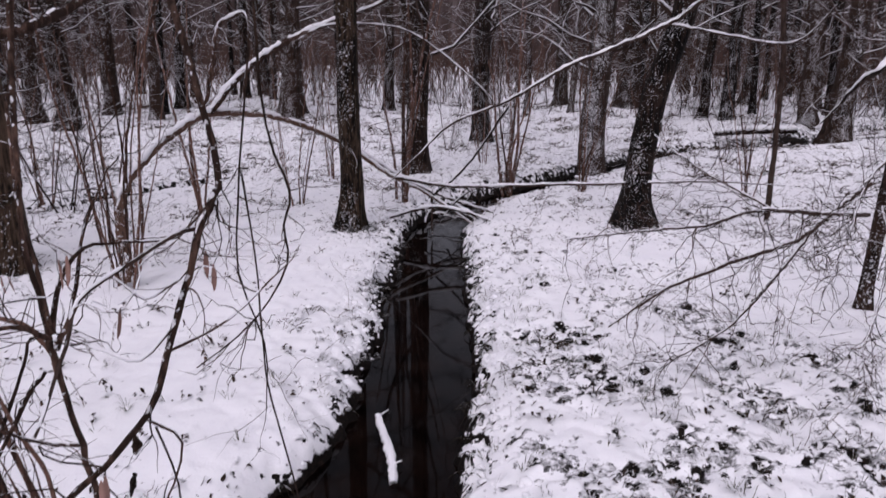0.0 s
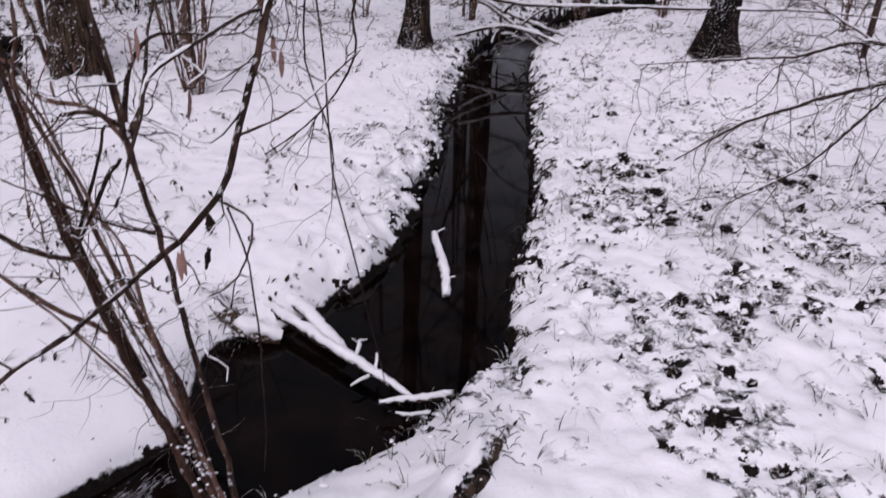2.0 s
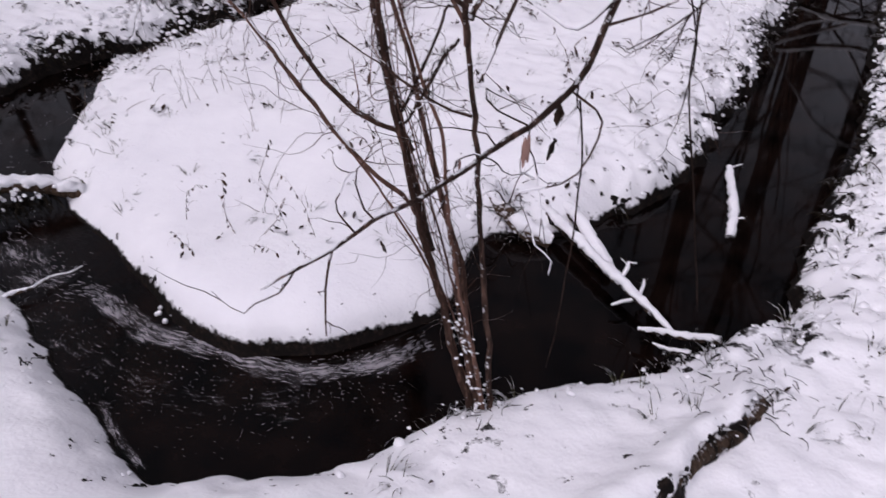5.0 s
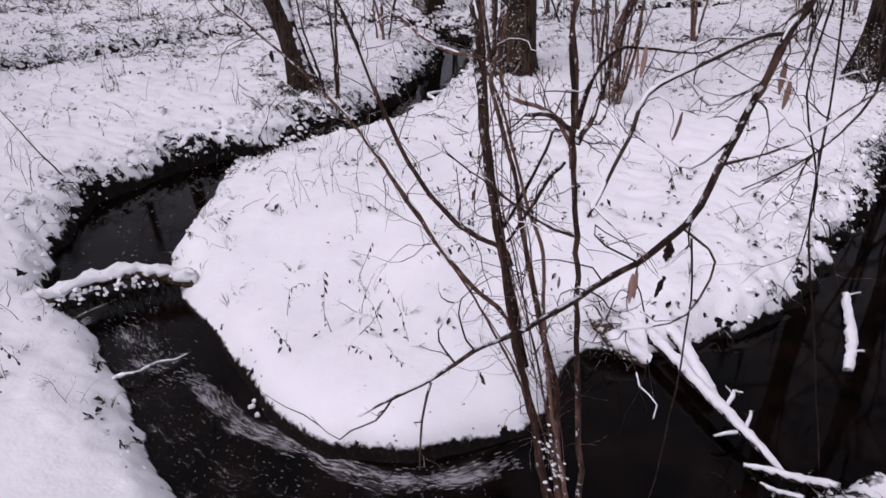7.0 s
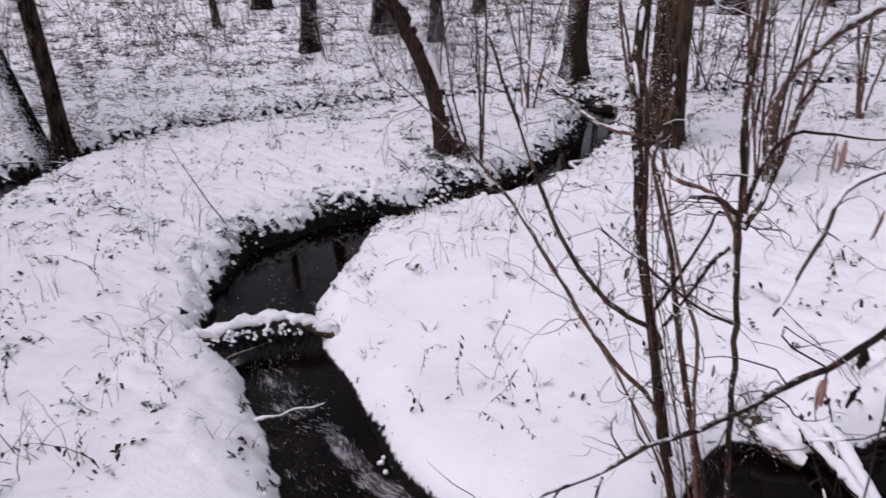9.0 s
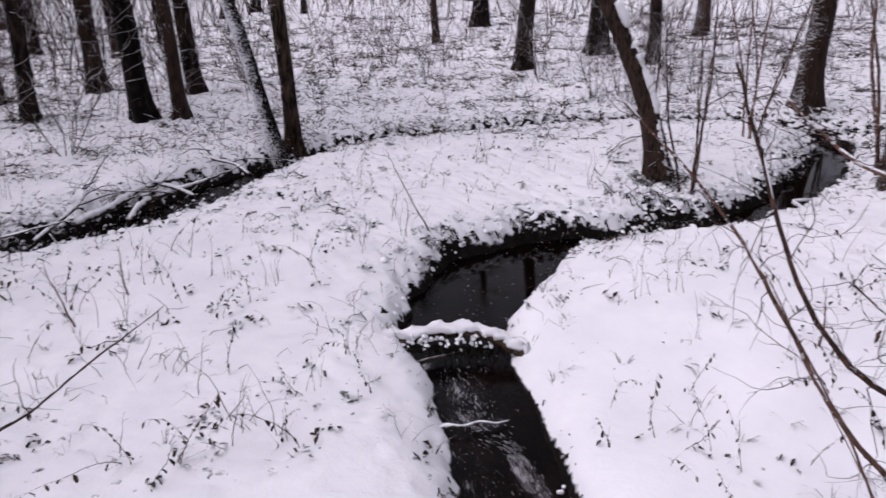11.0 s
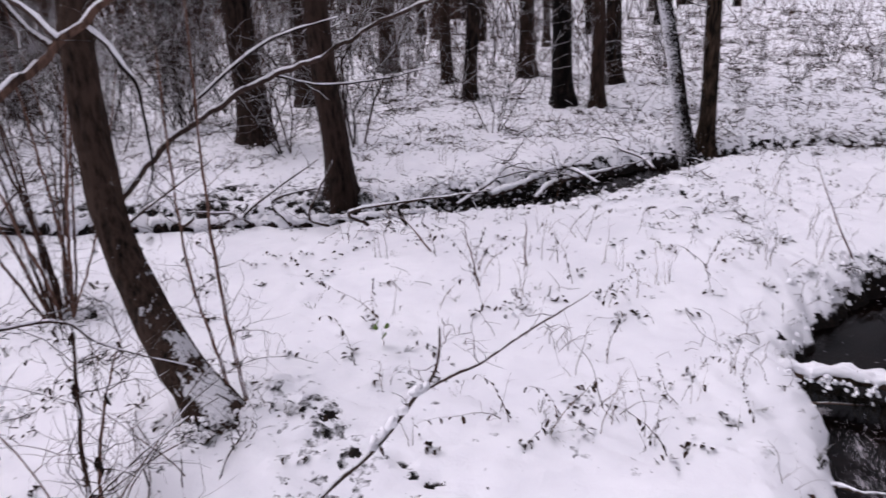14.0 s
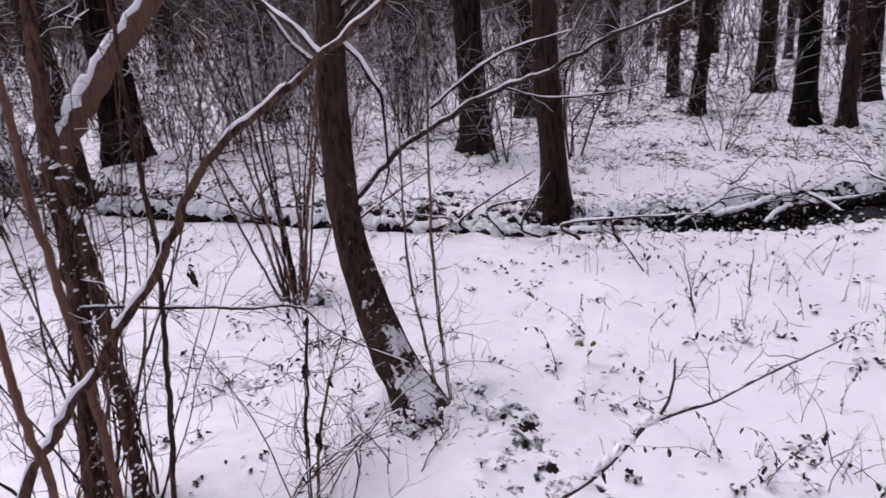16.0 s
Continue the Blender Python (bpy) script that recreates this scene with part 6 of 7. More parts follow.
# ---- small growth ----
def grass():
    """Tussocks that lean over the banks and poke through the snow."""
    rng = np.random.default_rng(400)
    V, F = [], []
    n = 0
    while n < 1150:
        u = rng.random()
        if u < 0.5:
            x, y = rng.uniform(-6.5, 2.8), rng.uniform(1.0, 11)
            sd = from_brook(np.array([x]), np.array([y]))[0]
            if not 0.02 < sd < 0.35 or (-3.6 < x < -1.2 and 1.5 < y < 2.6):
                continue
        elif u < 0.72:
            x, y = rng.normal(1.7, 1.0), rng.normal(4.4, 1.9)
        else:
            far = rng.uniform(3, 16)
            w = radians(rng.uniform(-30, 145))
            x, y = -far * math.sin(w), far * math.cos(w)
        if from_brook(np.array([x]), np.array([y]))[0] < 0.02 or math.hypot(x, y) < 0.8:
            continue
        z = height(x, y)
        n += 1
        lean = rng.normal(0, 0.5, 2)
        for _ in range(rng.integers(5, 12)):
            w, l = rng.uniform(0, 6.28), rng.uniform(0.05, 0.15)
            d = np.array((math.cos(w) * 0.7 + lean[0], math.sin(w) * 0.7 + lean[1], 0.9))
            d /= np.linalg.norm(d)
            a = np.array((x, y, z - 0.01)) + np.array((math.cos(w), math.sin(w), 0)) * 0.015
            m, e = a + d * l * 0.6, a + d * l + np.array((d[0], d[1], -1.1)) * l * 0.3
            s = np.array((-d[1], d[0], 0.0)) * rng.uniform(0.002, 0.0035)
            k = len(V)
            V += [a - s, a + s, m + s, m - s, e]
            F += [(k, k + 1, k + 2, k + 3), (k + 3, k + 2, k + 4)]
    tagged(new("grass", mesh_of("grass", V, F, M_GRASS)), "withered olive grass poking through the snow", "grass", kind="stuff")


def undergrowth():
    """Thin dead stems and bramble whips that stand and lie all over the forest floor."""
    rng = np.random.default_rng(405)
    n = 60000
    w, far = np.radians(rng.uniform(-36, 150, n)), 4.0 + 34 * rng.random(n) ** 1.35
    x, y = -far * np.sin(w), far * np.cos(w)
    sd = from_brook(x, y)
    patchy = field(x / 2.3, y / 2.3, 21) + 0.5 * field(x / 0.8, y / 0.8, 22) + 0.3 * rng.random(n)
    east = (x > 0.3) & (y > 2)
    want = np.where(far > np.where((x < 0.3) & (y > 3), 14, 9), np.where((x < -4) & (y > -1.5), -0.30, -0.12), np.where(east, 0.36, np.where(sd < 0.5, 0.20, 0.40)))
    ok = (sd > 0.06) & (patchy > want) & ~((x > -3.6) & (x < -0.8) & (y > 1.5) & (y < 4.2))
    x, y, far = x[ok][:8000], y[ok][:8000], far[ok][:8000]
    n = len(x)
    z, _, _ = terrain(x, y)
    tall = rng.uniform(0.07, 0.30, n) * (1 + 0.9 * rng.random(n) * (far > 9))
    d = np.stack([rng.normal(0, 0.5, n), rng.normal(0, 0.5, n), np.ones(n)], -1)
    P = [np.stack([x, y, z - 0.02], -1)]
    for _ in range(3):
        d = d + rng.normal(0, 0.42, (n, 3)) + np.array((0, 0, -0.24))
        d /= np.linalg.norm(d, axis=1)[:, None]
        P.append(P[-1] + d * tall[:, None] / 3)
    P = np.stack(P, 1)
    r = rng.uniform(0.0012, 0.0026, n) * (0.7 + far / 11)
    V, F = whips(P, r[:, None] * np.array((1.0, 0.9, 0.75, 0.5)))
    tagged(new("undergrowth", mesh_np("undergrowth", V, F, M_STEM)), "fine dead stems and bramble whips sticking out of the snow", "undergrowth", kind="stuff")


def downhill(x, y):
    """The way to the nearest water."""
    e = 0.03
    gx, gy = from_brook(x + e, y) - from_brook(x - e, y), from_brook(x, y + e) - from_brook(x, y - e)
    k = np.maximum(np.hypot(gx, gy), 1e-6)
    return -gx / k, -gy / k


def bank_growth():
    """Sedge that hangs over the banks, and the dabs of snow that sit on it and on every tussock."""
    rng = np.random.default_rng(407)
    n = 90000
    x, y = rng.uniform(-9.6, 2.6, n), rng.uniform(-3.0, 13.0, n)
    sd = from_brook(x, y) + 0.045
    smooth_side = np.clip(1.3 * smooth_sides(x, y), 0, 1)
    wild = 1.3 * blob(x, y, -5.6, 3.6, 0.6, 1.7) + 1.0 * blob(x, y, -5.3, 5.6, 0.6, 1.6) + 0.9 * blob(x, y, -0.75, 7.0, 0.4, 2.6) + 0.7 * blob(x, y, 0.5, 6.0, 0.4, 3.0) + 1.0 * blob(x, y, -7.9, 0.0, 0.9, 2.2)
    wild = wild * np.clip(0.4 + 2.2 * field(x / 0.5, y / 0.5, 14), 0, 1.2)
    foot = np.zeros(n)
    for fx, fy in FEET[:5]:
        foot = np.maximum(foot, blob(x, y, fx, fy, 0.26, 0.26))
    ok = (foot > 0.3) & (sd > 0.05) & (rng.random(n) < 0.5) | (sd > -0.02) & (sd < 0.10 + 0.16 * wild) & (rng.random(n) < 0.03 + 0.22 * wild) & (rng.random(n) > smooth_side)
    x, y = x[ok], y[ok]
    dx, dy = downhill(x, y)
    z, _, _ = terrain(x, y)
    k = 5
    m = len(x) * k
    X, Y, Z = (np.repeat(v, k) for v in (x, y, np.maximum(z, WATER + 0.05)))
    DX, DY = np.repeat(dx, k) + rng.normal(0, 0.55, m), np.repeat(dy, k) + rng.normal(0, 0.55, m)
    X, Y = X + rng.normal(0, 0.015, m), Y + rng.normal(0, 0.015, m)
    l = rng.uniform(0.03, 0.08, m)
    A = np.stack([X, Y, Z - 0.01], -1)
    B = A + np.stack([DX * 0.35, DY * 0.35, np.full(m, 0.55)], -1) * l[:, None]
    C = A + np.stack([DX * 0.85, DY * 0.85, rng.uniform(-0.1, 0.35, m)], -1) * l[:, None]
    E = A + np.stack([DX * 1.1, DY * 1.1, rng.uniform(-0.9, -0.1, m)], -1) * l[:, None]
    r = rng.uniform(0.002, 0.0055, m)
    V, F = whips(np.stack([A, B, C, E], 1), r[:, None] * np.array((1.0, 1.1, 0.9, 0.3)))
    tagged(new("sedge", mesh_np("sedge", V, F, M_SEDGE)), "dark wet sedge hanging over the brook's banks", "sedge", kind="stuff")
    # snow dabs
    n = 60000
    x, y = rng.uniform(-8.4, 3.2, n), rng.uniform(-2.2, 9.5, n)
    sd = from_brook(x, y) + 0.045
    z, bare, thicket = terrain(x, y)
    ok = (sd > 0.0) & (rng.random(n) < 0.35 * np.clip(thicket, 0, 1) ** 2 + 0.25 * (sd < 0.12) * (1 - np.clip(1.4 * smooth_sides(x, y), 0, 1)))
    x, y, z = x[ok][:9000], y[ok][:9000], z[ok][:9000]
    V, F = dabs(x, y, z + rng.uniform(-0.002, 0.012, len(x)), (0.008 + 0.024 * rng.random(len(x)) ** 2) * np.clip(np.hypot(x, y) / 5.5, 0.35, 1), rng)
    # larger pillows that hang on the overgrown banks
    n = 40000
    x, y = rng.uniform(-9.6, 1.6, n), rng.uniform(-3.0, 11.0, n)
    sd = from_brook(x, y) + 0.045
    wild = 1.3 * blob(x, y, -5.6, 3.6, 0.7, 1.9) + 1.0 * blob(x, y, -5.3, 5.6, 0.6, 1.8) + 0.9 * blob(x, y, -0.75, 7.0, 0.5, 2.6) + 0.8 * blob(x, y, 0.5, 6.0, 0.5, 3.0) + 1.0 * blob(x, y, -7.9, -0.6, 1.1, 2.6)
    ok = (sd > 0.03) & (sd < 0.32) & (rng.random(n) < 0.8 * wild)
    x, y = x[ok][:2200], y[ok][:2200]
    z = terrain(x, y)[0]
    W, G = dabs(x, y, z + rng.uniform(0.0, 0.02, len(x)), 0.012 + 0.028 * rng.random(len(x)) ** 1.5, rng)
    V, F = np.vstack([V, W]), np.vstack([F, G + len(V)])
    tagged(new("snow_dabs", mesh_np("snow_dabs", V, F, M_SNOW)), "small dabs of snow resting on grass and bramble leaves", "snow", kind="stuff")


def tufts():
    """Low clumps of bramble, rush and bilberry all over the forest floor, each with snow on its back."""
    rng = np.random.default_rng(409)
    n = 20000
    w, far = np.radians(rng.uniform(-36, 150, n)), 4.2 + 27 * rng.random(n) ** 1.15
    x, y = -far * np.sin(w), far * np.cos(w)
    sd = from_brook(x, y)
    patchy = field(x / 1.9, y / 1.9, 41) + 0.6 * field(x / 0.7, y / 0.7, 42) + 0.35 * rng.random(n)
    want = np.where(far > 9.0, np.where(w < radians(36), 0.2, 0.02), np.where((x > 0.3) & (y > 2), 0.42, 0.62))
    ok = (sd > 0.08) & (patchy > want) & ~((x > -3.7) & (x < -0.8) & (y > 1.4) & (y < 4.4))
    x, y, far = x[ok][:6500], y[ok][:6500], far[ok][:6500]
    n, k = len(x), 10
    size = rng.uniform(0.6, 1.5, n) * (0.75 + 0.035 * far)
    z = terrain(x, y)[0]
    X, Y, Z, S, D = (np.repeat(v, k) for v in (x, y, z, size, far))
    m = n * k
    turn, out = rng.uniform(0, 6.28, m), rng.uniform(0.3, 1.3, m)
    X, Y = X + rng.normal(0, 0.045, m) * S, Y + rng.normal(0, 0.045, m) * S
    l = rng.uniform(0.04, 0.17, m) * S
    d = np.stack([np.cos(turn) * out, np.sin(turn) * out, np.ones(m)], -1)
    P = [np.stack([X, Y, Z - 0.015], -1)]
    for _ in range(3):
        d = d + rng.normal(0, 0.35, (m, 3)) + np.array((0, 0, -0.45))
        P.append(P[-1] + d / np.linalg.norm(d, axis=1)[:, None] * l[:, None] / 3)
    r = rng.uniform(0.0014, 0.0034, m) * (0.7 + D / 10)
    V, F = whips(np.stack(P, 1), r[:, None] * np.array((0.9, 1.1, 0.9, 0.5)))
    tagged(new("bramble", mesh_np("bramble", V, F, M_BRAMBLE)), "low dark bramble and rush clumps half sunk in the snow", "bramble", kind="stuff")
    x, y, z, size, n = x[::2], y[::2], z[::2], size[::2], len(x[::2])
    x, y = np.repeat(x, 3) + rng.normal(0, 0.06, 3 * n), np.repeat(y, 3) + rng.normal(0, 0.06, 3 * n)
    V, F = dabs(x, y, np.repeat(z, 3) + rng.uniform(0.0, 0.07, 3 * n) * np.repeat(size, 3), rng.uniform(0.010, 0.032, 3 * n) * np.repeat(size, 3), rng)
    tagged(new("snow_dabs", mesh_np("snow_dabs", V, F, M_SNOW)), "dabs of snow caught on low bramble clumps", "snow", kind="stuff")


def foot_growth():
    """Dark dead fern, ivy and grass round the feet of the near trees, with dabs of snow."""
    rng = np.random.default_rng(411)
    spots = [(-2.97, -1.56, 0.09, 120), (-3.02, -1.72, 0.07, 70), (-2.92, -1.66, 0.06, 50), (-4.4, -3.34, 0.2, 120), (-5.7, 4.95, 0.25, 240), (-7.3, -2.07, 0.3, 260), (-6.9, -1.4, 0.35, 180), (-9.45, 1.95, 0.3, 240), (-0.9, 1.68, 0.10, 120),
             (-1.38, 3.10, 0.10, 130), (-1.09, 8.6, 0.25, 160), (2.45, 8.75, 0.3, 180), (-4.25, 6.7, 0.25, 160), (-6.6, -3.0, 0.3, 160), (-6.5, -4.2, 0.3, 160), (-0.22, 2.45, 0.10, 110), (0.05, 2.12, 0.12, 120),
             (-8.35, 7.4, 0.4, 200), (-8.9, 6.5, 0.4, 260), (-9.1, 5.6, 0.4, 240), (-9.35, 4.6, 0.35, 200), (-9.6, 3.6, 0.3, 160), (-8.2, 0.9, 0.35, 220), (-7.7, 0.1, 0.35, 220), (-7.6, -0.9, 0.3, 160)]
    P, R, X, Y, Z = [], [], [], [], []
    for cx, cy, wide, count in spots:
        x, y = cx + rng.normal(0, wide, count), cy + rng.normal(0, wide, count)
        z = np.maximum(terrain(x, y)[0], WATER + 0.02)
        far = math.hypot(cx, cy)
        l = rng.uniform(0.03, 0.12, count) * (0.8 + 0.06 * far)
        turn, out = rng.uniform(0, 6.28, count), rng.uniform(0.3, 1.4, count)
        d = np.stack([np.cos(turn) * out, np.sin(turn) * out, np.ones(count)], -1)
        q = [np.stack([x, y, z - 0.01], -1)]
        for _ in range(3):
            d = d + rng.normal(0, 0.3, (count, 3)) + np.array((0, 0, -0.5))
            q.append(q[-1] + d / np.linalg.norm(d, axis=1)[:, None] * l[:, None] / 3)
        P.append(np.stack(q, 1))
        R.append(rng.uniform(0.0014, 0.004, count) * (0.5 + 0.09 * far))
        k = count // 6
        X.append(x[:k]), Y.append(y[:k]), Z.append(z[:k] + rng.uniform(0.01, 0.05, k))
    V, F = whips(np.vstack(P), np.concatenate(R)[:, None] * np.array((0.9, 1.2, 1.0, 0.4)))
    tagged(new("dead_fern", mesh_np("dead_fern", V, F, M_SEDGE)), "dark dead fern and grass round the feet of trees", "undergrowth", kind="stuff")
    X, Y, Z = np.concatenate(X), np.concatenate(Y), np.concatenate(Z)
    V, F = dabs(X, Y, Z, rng.uniform(0.010, 0.03, len(X)) * np.clip(np.hypot(X, Y) / 6, 0.35, 1), rng)
    tagged(new("snow_dabs", mesh_np("snow_dabs", V, F, M_SNOW)), "dabs of snow on dead fern at the trees' feet", "snow", kind="stuff")


def thicket_belt():
    """The dense bare brushwood that closes the view between the far trunks."""
    rng = np.random.default_rng(406)
    V, F = [], []
    made = 0
    while made < 1500:
        deg, far = rng.uniform(-40, 155), rng.uniform(15, 62)
        if 38 < deg < 82 and (far < 26 or rng.random() > 0.5) or deg <= 38 and far < 25:
            continue
        w = radians(deg)
        x, y = -far * math.sin(w), far * math.cos(w)
        made += 1
        thick = rng.uniform(0.008, 0.02) * (0.6 + far / 45)
        st = wander((x, y, height(x, y) - 0.05), (rng.normal(0, 0.25), rng.normal(0, 0.25), 1), rng.uniform(1.2, 5.5), thick, rng, 4, 0.12)
        tube(V, F, st, 3, close=False)
        twigs_from(V, F, st, 5, 1.1, thick * 0.55, rng, 3, 0, lo=0.1, spread=0.7, steps=(2, 2))
    n = 8600
    w, far = np.radians(rng.uniform(-42, 158, n)), rng.uniform(26, 80, n)
    w[500:1100], far[500:1100] = np.radians(rng.uniform(90, 152, 600)), rng.uniform(14, 40, 600)
    w[1500:4300], far[1500:4300] = np.radians(np.where(np.arange(2800) < 800, rng.uniform(94, 158, 2800), rng.uniform(-42, 36, 2800))), rng.uniform(28, 70, 2800)
    w[4300:5400], far[4300:5400] = np.radians(rng.uniform(-42, 36, 1100)), rng.uniform(30, 75, 1100)
    w[:500], far[:500] = np.radians(rng.uniform(40, 140, 500)), rng.uniform(11.5, 30, 500)
    low = (far < 26) & (w < radians(84))
    x, y = -far * np.sin(w), far * np.cos(w)
    z, _, _ = terrain(x, y)
    d = np.stack([rng.normal(0, 0.3, n), rng.normal(0, 0.3, n), np.ones(n)], -1)
    P, tall = [np.stack([x, y, z - 0.1], -1)], rng.uniform(0.8, 4.6, n) * np.where(low, 0.3, 1.0)
    for _ in range(3):
        d = d + rng.normal(0, 0.22, (n, 3))
        P.append(P[-1] + d / np.linalg.norm(d, axis=1)[:, None] * tall[:, None] / 3)
    W, G = whips(np.stack(P, 1), (rng.uniform(0.010, 0.024, n) * np.maximum(far, 14) / 40)[:, None] * np.array((1.0, 0.9, 0.75, 0.4)))
    tagged(new("distant_stems", mesh_np("distant_stems", W, G, M_STEM)), "countless thin brown stems in the depth of the wood", "brushwood", kind="stuff")
    tagged(new("brushwood", mesh_of("brushwood", V, F, M_TWIG_FAR)), "dense bare brown brushwood deep in the wood", "brushwood", kind="stuff")


def litter():
    """Dark wet leaves in the gaps of the snow."""
    rng = np.random.default_rng(410)
    n = 4200
    w, far = np.radians(rng.uniform(-34, 148, n * 9)), rng.uniform(1.2, 13, n * 9)
    x, y = -far * np.sin(w), far * np.cos(w)
    x[: 5 * n], y[: 5 * n] = rng.normal(1.6, 1.2, 5 * n), rng.normal(4.0, 1.8, 5 * n)
    z, bare, _ = terrain(x, y)
    sd = from_brook(x, y)
    V, F = [], []
    ok = list(np.nonzero((bare > 0.30) & (sd > 0.03) & (np.hypot(x, y) > 1.0))[0][:n])
    # bits of bramble and leaf that stick out in small groups all over the snow
    w, far = np.radians(rng.uniform(-32, 140, 650)), 3.0 + 8.5 * rng.random(650)
    gx, gy = np.repeat(-far * np.sin(w), 7), np.repeat(far * np.cos(w), 7)
    gx, gy = gx + rng.normal(0, 0.045, len(gx)), gy + rng.normal(0, 0.045, len(gy))
    gz = terrain(gx, gy)[0]
    gs = from_brook(gx, gy)
    keep = (gs > 0.05) & (rng.random(len(gx)) > 0.75 * smooth_sides(gx, gy) * (gy > 0.9))
    first = len(x)
    x, y, z = np.concatenate([x, gx[keep]]), np.concatenate([y, gy[keep]]), np.concatenate([z, gz[keep]])
    ok += list(range(first, len(x)))
    for i in ok:
        c = np.array((x[i], y[i], z[i] + rng.uniform(0.002, 0.03)))
        l, v = rng.uniform(0.010, 0.026), rng.uniform(0, 6.28)
        a = np.array((math.cos(v), math.sin(v), rng.normal(0.1, 0.5))) * l
        b = np.array((-math.sin(v), math.cos(v), rng.normal(0, 0.4))) * l * 0.55
        up = np.array((0, 0, l * 0.35))
        k = len(V)
        V += [c - a, c - b * 0.8 + up * 0.6, c + a * 0.2 - b + up, c + a, c + b + up, c - a * 0.5 + b * 0.8]
        F += [(k, k + 1, k + 2), (k, k + 2, k + 3), (k, k + 3, k + 4), (k, k + 4, k + 5)]
    tagged(new("leaf_litter", mesh_of("leaf_litter", V, F, M_DEAD, False)), "dark wet fallen leaves showing through the snow", "leaves", kind="stuff")


def dry_plants():
    """Dead nettles and willowherb that stand in the snow, some with curled leaves."""
    rng = np.random.default_rng(420)
    kinds = []
    for s in range(8):
        leafy = s % 2
        ob = thing("dry_plant", 220 + s, 0, 0, ("thin dry stalks standing in the snow", "withered plant with curled brown leaves hanging from its stalk")[leafy], "dry plant", "dry plants")
        for i in range(1 + (s == 5) if leafy else rng.integers(2, 4)):
            V, F = [], []
            long = rng.uniform(0.28, 0.5) if leafy else rng.uniform(0.12, 0.38)
            st = wander((rng.normal(0, 0.04), rng.normal(0, 0.04), -0.02), (rng.normal(0, 0.3), rng.normal(0, 0.3), 1), long, 0.0022, rng, 9, 0.12, -0.16 if leafy and s != 3 else -0.02)
            tube(V, F, st, 4, close=False)
            twigs_from(V, F, st, 3, 0.1, 0.001, rng, 3, 0)
            st_ob = new("stalk", mesh_of("stalk", V, F, M_STALK))
            st_ob.parent = ob
            for j in range(2, 10) if leafy else ():
                c, w, l = st[j, :3], rng.uniform(0, 6.28), rng.uniform(0.014, 0.034)
                o = np.array((math.cos(w), math.sin(w), 0)) * 0.008
                d = np.array((math.cos(w) * 0.35, math.sin(w) * 0.35, -1.0)) * l
                t = np.array((-math.sin(w), math.cos(w), 0.2)) * l * rng.uniform(0.14, 0.3)
                n = np.array((math.cos(w), math.sin(w), 0.3)) * l * 0.15
                L = [c, c + o + d * 0.35 - t, c + o + d * 0.8 - t * 0.7 + n, c + o + d, c + o + d * 0.75 + t * 0.8 + n, c + o + d * 0.3 + t, c + o * 1.5 + d * 0.5 - n]
                lf = new("leaf", mesh_of("leaf", L, [(0, 1, 6), (1, 2, 6), (2, 3, 6), (3, 4, 6), (4, 5, 6), (5, 0, 6)], M_DEAD))
                lf.parent = ob
        kinds.append(ob)
    spots = [(-3.34, 0.27), (-3.15, 0.59), (-3.57, 0.69), (-3.50, 0.62), (-3.33, -0.30), (-3.33, -0.03), (-5.02, 0.87), (-4.95, 1.0), (-5.4, 1.17), (-3.46, 0.98), (-5.14, -0.5),
             (-3.9, 0.9), (-4.0, 0.75), (-3.75, 1.0), (-4.6, 0.35), (-4.75, 0.5), (-2.33, 1.95), (-2.45, 2.05), (-3.1, 1.95), (-2.1, 2.3), (-1.9, 2.5), (-2.7, 2.5), (-3.3, -0.25), (-4.9, -0.5), (-4.4, -0.7),
             (-5.2, 1.1), (-6.6, 2.2), (-6.9, 3.0), (-3.4, 3.6), (-2.9, 4.0), (-1.6, 4.6), (-2.4, 4.8), (-5.9, 0.2)] + [(rng.uniform(-3.5, -1.5), rng.uniform(1.95, 4.4)) for _ in range(12)]
    made = 0
    while made < 230:
        if made < len(spots):
            x, y = spots[made]
        else:
            far = rng.uniform(3.0, 15)
            w = radians(rng.uniform(-30, 140) if rng.random() < 0.45 else rng.uniform(45, 105))
            x, y = -far * math.sin(w), far * math.cos(w)
        if from_brook(np.array([x]), np.array([y]))[0] < 0.12:
            made += made < len(spots)
            continue
        s = rng.uniform(0.7, 1.25)
        place = pose(x, y, height(x, y), 0, 0, rng.uniform(0, 360)) @ Matrix.Diagonal((s, s, s, 1))
        k = made if made < 8 else 2 * (made % 4) + 1 if made < len(spots) else made % 8 if made % 3 else 2 * (made % 4)
        if made < 8:
            kinds[k].matrix_basis = place
        else:
            copy_thing(kinds[k], Matrix()).matrix_basis = place
        made += 1


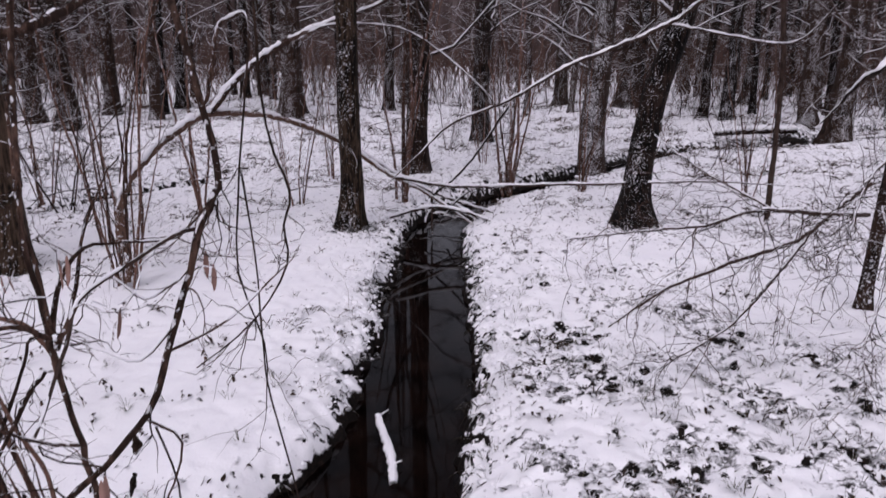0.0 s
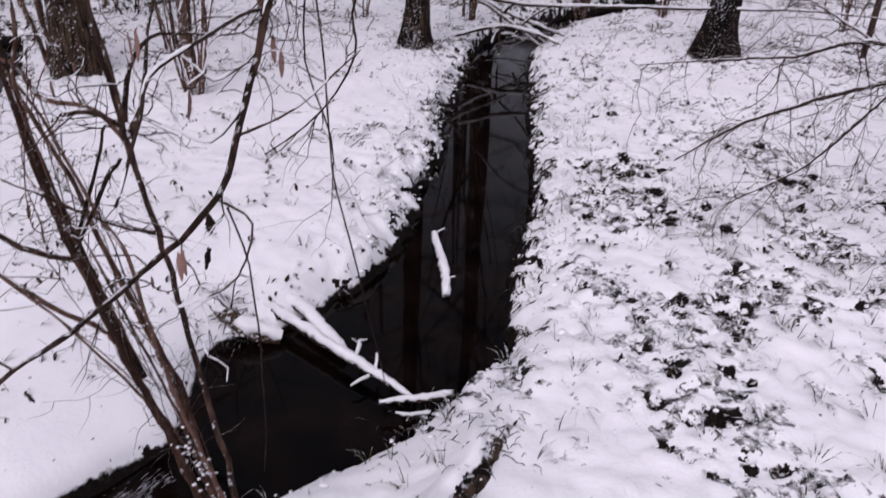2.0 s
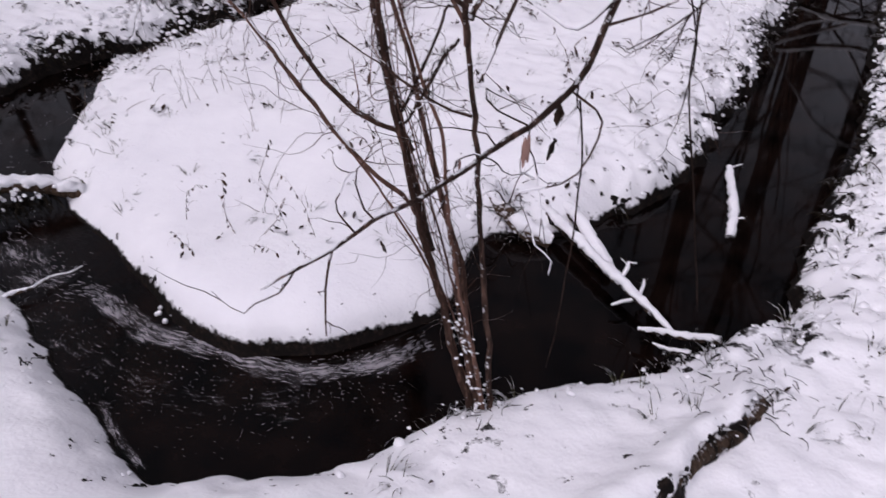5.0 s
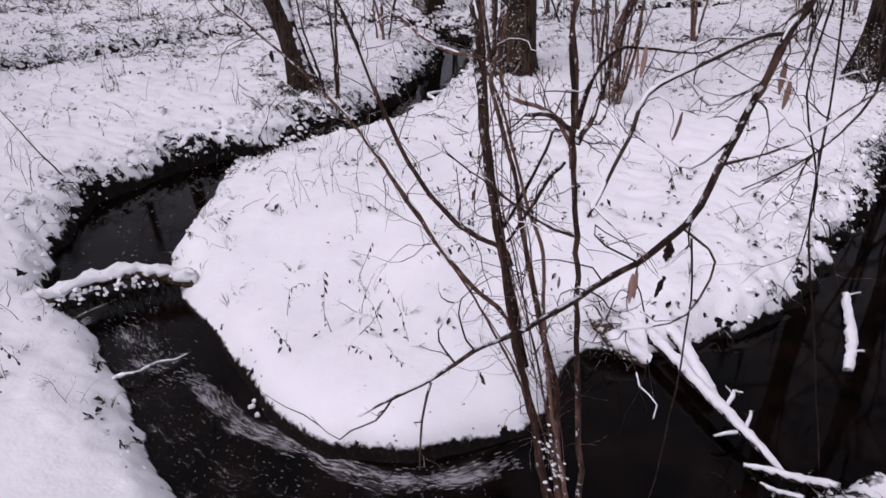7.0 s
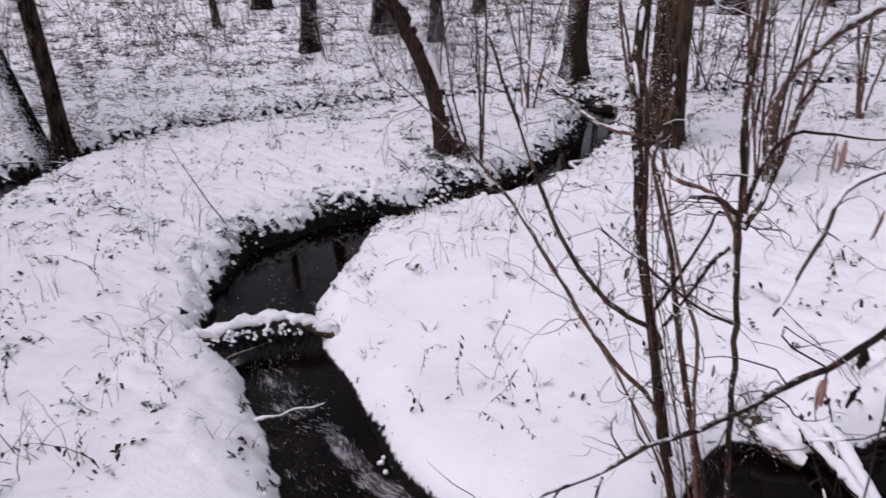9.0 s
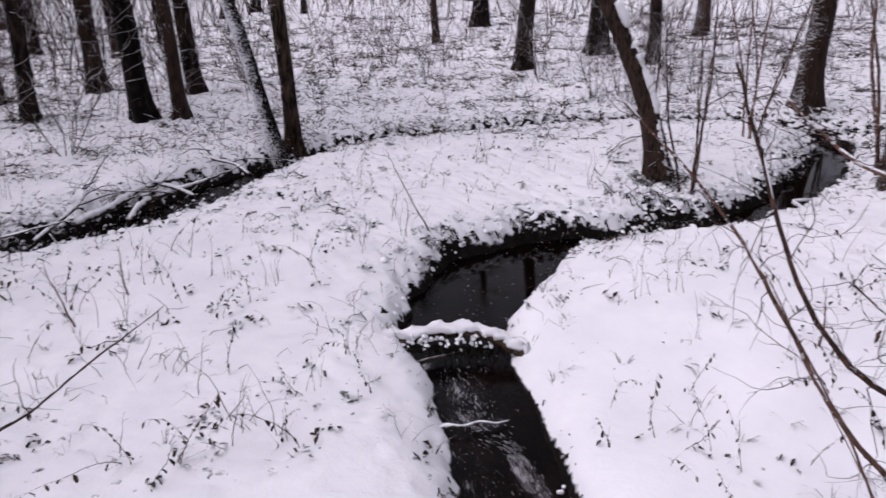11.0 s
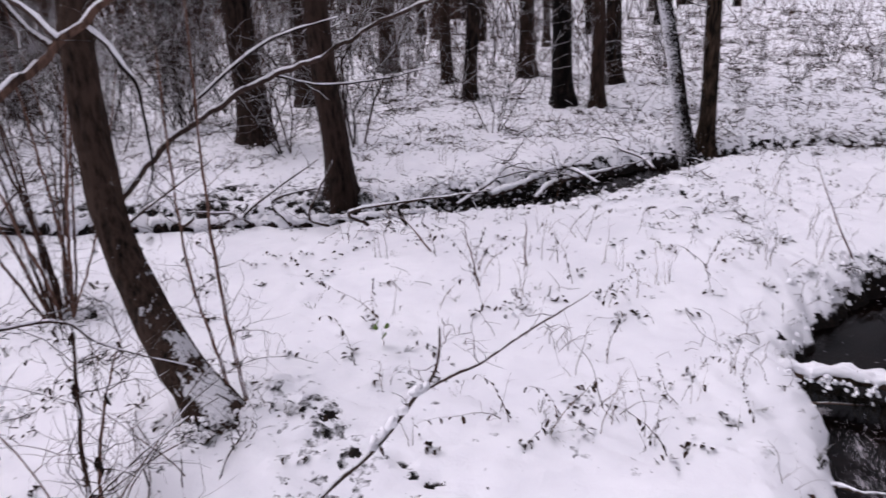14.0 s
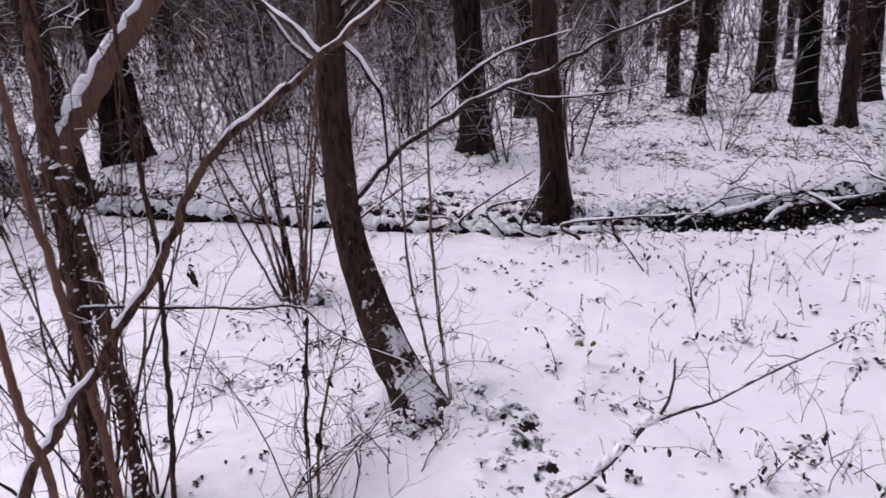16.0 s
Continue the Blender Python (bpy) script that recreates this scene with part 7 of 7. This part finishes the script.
def saplings():
    rng = np.random.default_rng(430)
    for i, (x, y, dx, dy, tall) in enumerate([(-5.5, 2.3, -0.5, -0.4, 0.9), (-4.9, -0.48, -0.3, -0.2, 0.45), (-5.3, -0.15, -0.1, -0.3, 0.4), (-5.6, -0.9, 0.0, -0.35, 0.5), (-2.6, 3.4, 0.1, 0.1, 0.4)]):
        z = height(x, y)
        ob = thing("sapling", x, y, z, "small leaning bare sapling with fine twigs in the snow", "sapling", "saplings")
        st = wander((x, y, z - 0.04), (dx, dy, 1), tall, 0.008, rng, 7, 0.08)
        grow(ob, "stem", [tuple(q) for q in st], 440 + i, M_HAZEL, 9, tall * 0.4, 0.002, 0.6, 6)
    z = height(-3.97, -1.0)
    ob = thing("green_sprig", -3.97, -1.0, z, "small sprig with two fresh green leaves in the snow", "plant")
    V, F = [], []
    tube(V, F, wander((-3.97, -1.0, z - 0.02), (0.1, 0.0, 1), 0.16, 0.002, rng, 4, 0.08), 5)
    part("stalk", V, F, M_STALK, ob)
    for i, (dx, dy, dz) in enumerate([(0.0, -0.045, 0.14), (0.0, 0.03, 0.15), (0.0, 0.015, 0.09), (0.01, -0.02, 0.17)]):
        k = new("leaf", GREEN_LEAF)
        k.parent = ob
        k.matrix_basis = pose(dx, dy, dz, 15, 0, 90 + 30 * i)


GREEN_LEAF = leaf_mesh("leaf", _leaf_rng, 0.06, 0.017, M_GREEN)


def foam_film(points, wide, strong):
    """A thin torn film of froth along the current."""
    way = np.array(spline([(x, y, 0, 1) for x, y in points], 14))[:, :2]
    d = np.gradient(way, axis=0)
    d /= np.linalg.norm(d, axis=1)[:, None]
    along = np.concatenate([[0], np.cumsum(np.linalg.norm(np.diff(way, axis=0), axis=1))])
    k = 9
    V, F, flow, cover = [], [], [], []
    for i in range(len(way)):
        end = min(1.0, min(along[i], along[-1] - along[i]) / 0.15)
        for c in range(k):
            u = c / (k - 1) * 2 - 1
            V.append((way[i][0] - d[i][1] * u * wide, way[i][1] + d[i][0] * u * wide, WATER + 0.002))
            flow += [along[i], u * wide, 0.0]
            cover.append(strong * end * (1 - u * u))
    for i in range(len(way) - 1):
        for c in range(k - 1):
            F.append((i * k + c, i * k + c + 1, (i + 1) * k + c + 1, (i + 1) * k + c))
    me = mesh_of("foam_film", V, F, M_FILM)
    me.attributes.new("flow", "FLOAT_VECTOR", "POINT").data.foreach_set("vector", flow)
    me.attributes.new("cover", "FLOAT", "POINT").data.foreach_set("value", cover)
    tagged(new("foam_film", me), "torn film of pale froth drifting on dark water", "foam", kind="stuff")


def foam_streaks():
    """Foam and froth that the current draws out along the bend."""
    rng = np.random.default_rng(450)
    V, F = [], []

    def fleck(x, y, w, long, wide):
        k = len(V)
        for j in range(7):
            a = 2 * math.pi * j / 7
            r = rng.uniform(0.7, 1.2)
            u, v = math.cos(a) * long * r, math.sin(a) * wide * r
            V.append((x + u * math.cos(w) - v * math.sin(w), y + u * math.sin(w) + v * math.cos(w), WATER + 0.003))
        V.append((x, y, WATER + 0.006))
        for j in range(7):
            F.append((k + j, k + (j + 1) % 7, k + 7))

    def streak(points, count, side, long, wide, lo=0.0):
        way = np.array(spline([(x, y, 0, 1) for x, y in points], 12))[:, :2]
        d = np.gradient(way, axis=0)
        for _ in range(count):
            k = rng.integers(0, len(way))
            w = math.atan2(d[k][1], d[k][0]) + rng.normal(0, 0.10)
            o = rng.normal(0.0, side) + 0.35 * side * math.sin(k * 0.5)
            x, y = way[k][0] - math.sin(w) * o + rng.normal(0, 0.01), way[k][1] + math.cos(w) * o
            if from_brook(np.array([x]), np.array([y]))[0] < -0.02:
                fleck(x, y, w, rng.uniform(*long), rng.uniform(*wide))

    main = [(-3.00, 1.54), (-2.83, 1.53), (-2.52, 1.47), (-2.14, 1.53), (-1.73, 1.60), (-1.51, 1.75), (-1.37, 1.91), (-1.30, 2.05)]
    pool = [(-3.80, 1.62), (-3.60, 1.60), (-3.40, 1.52), (-3.20, 1.50), (-3.00, 1.54)]
    for way, wide, strong in ((main, 0.11, 0.62), (pool, 0.22, 0.50), ([(-2.45, 1.06), (-2.29, 1.05), (-2.13, 0.98), (-1.99, 0.94), (-1.80, 0.90)], 0.04, 0.62), ([(-3.94, 1.34), (-3.90, 1.47), (-3.93, 1.62)], 0.07, 0.9), ([(-3.26, 1.22), (-3.02, 1.15), (-2.82, 1.08)], 0.035, 0.9),
                              ([(-3.3, 1.3), (-2.9, 1.28), (-2.4, 1.22), (-1.9, 1.3), (-1.45, 1.6)], 0.2, 0.36)):
        foam_film(way, wide, strong)
    streak(main, 500, 0.03, (0.006, 0.025), (0.0004, 0.0011))
    streak(pool, 260, 0.10, (0.005, 0.02), (0.0004, 0.0009))
    streak([(-3.4, 1.25), (-2.9, 1.2), (-2.3, 1.2), (-1.7, 1.45), (-1.3, 1.8)], 800, 0.15, (0.002, 0.007), (0.0002, 0.0005))
    for i in range(160):
        x, y = rng.uniform(-5.4, -4.2), rng.uniform(1.7, 4.2)
        if from_brook(np.array([x]), np.array([y]))[0] < -0.06:
            fleck(x, y, rng.uniform(0, 3), rng.uniform(0.004, 0.014), rng.uniform(0.002, 0.005))
    tagged(new("foam", mesh_of("foam", V, F, M_FOAM)), "thin streaks of pale foam on the running water", "foam", kind="stuff")
    for i in range(9):
        x, y = -2.46 + rng.normal(0, 0.05), 1.60 + rng.normal(0, 0.025)
        V2, F2 = [], []
        r = rng.uniform(0.008, 0.015)
        tube(V2, F2, np.array([(x, y, WATER - 0.004, r * 0.7), (x, y, WATER + r * 0.5, r), (x + 0.002, y, WATER + r * 1.2, r * 0.85), (x, y, WATER + r * 1.7, r * 0.35)]), 7, 0.12, rng)
        tagged(new("snow_clump", mesh_of("snow_clump", V2, F2, M_SNOW)), "small ball of snow floating at the bank's edge", "snow", "floating snow balls")


grass()
undergrowth()
bank_growth()
tufts()
foot_growth()
thicket_belt()
litter()
dry_plants()
saplings()
foam_streaks()
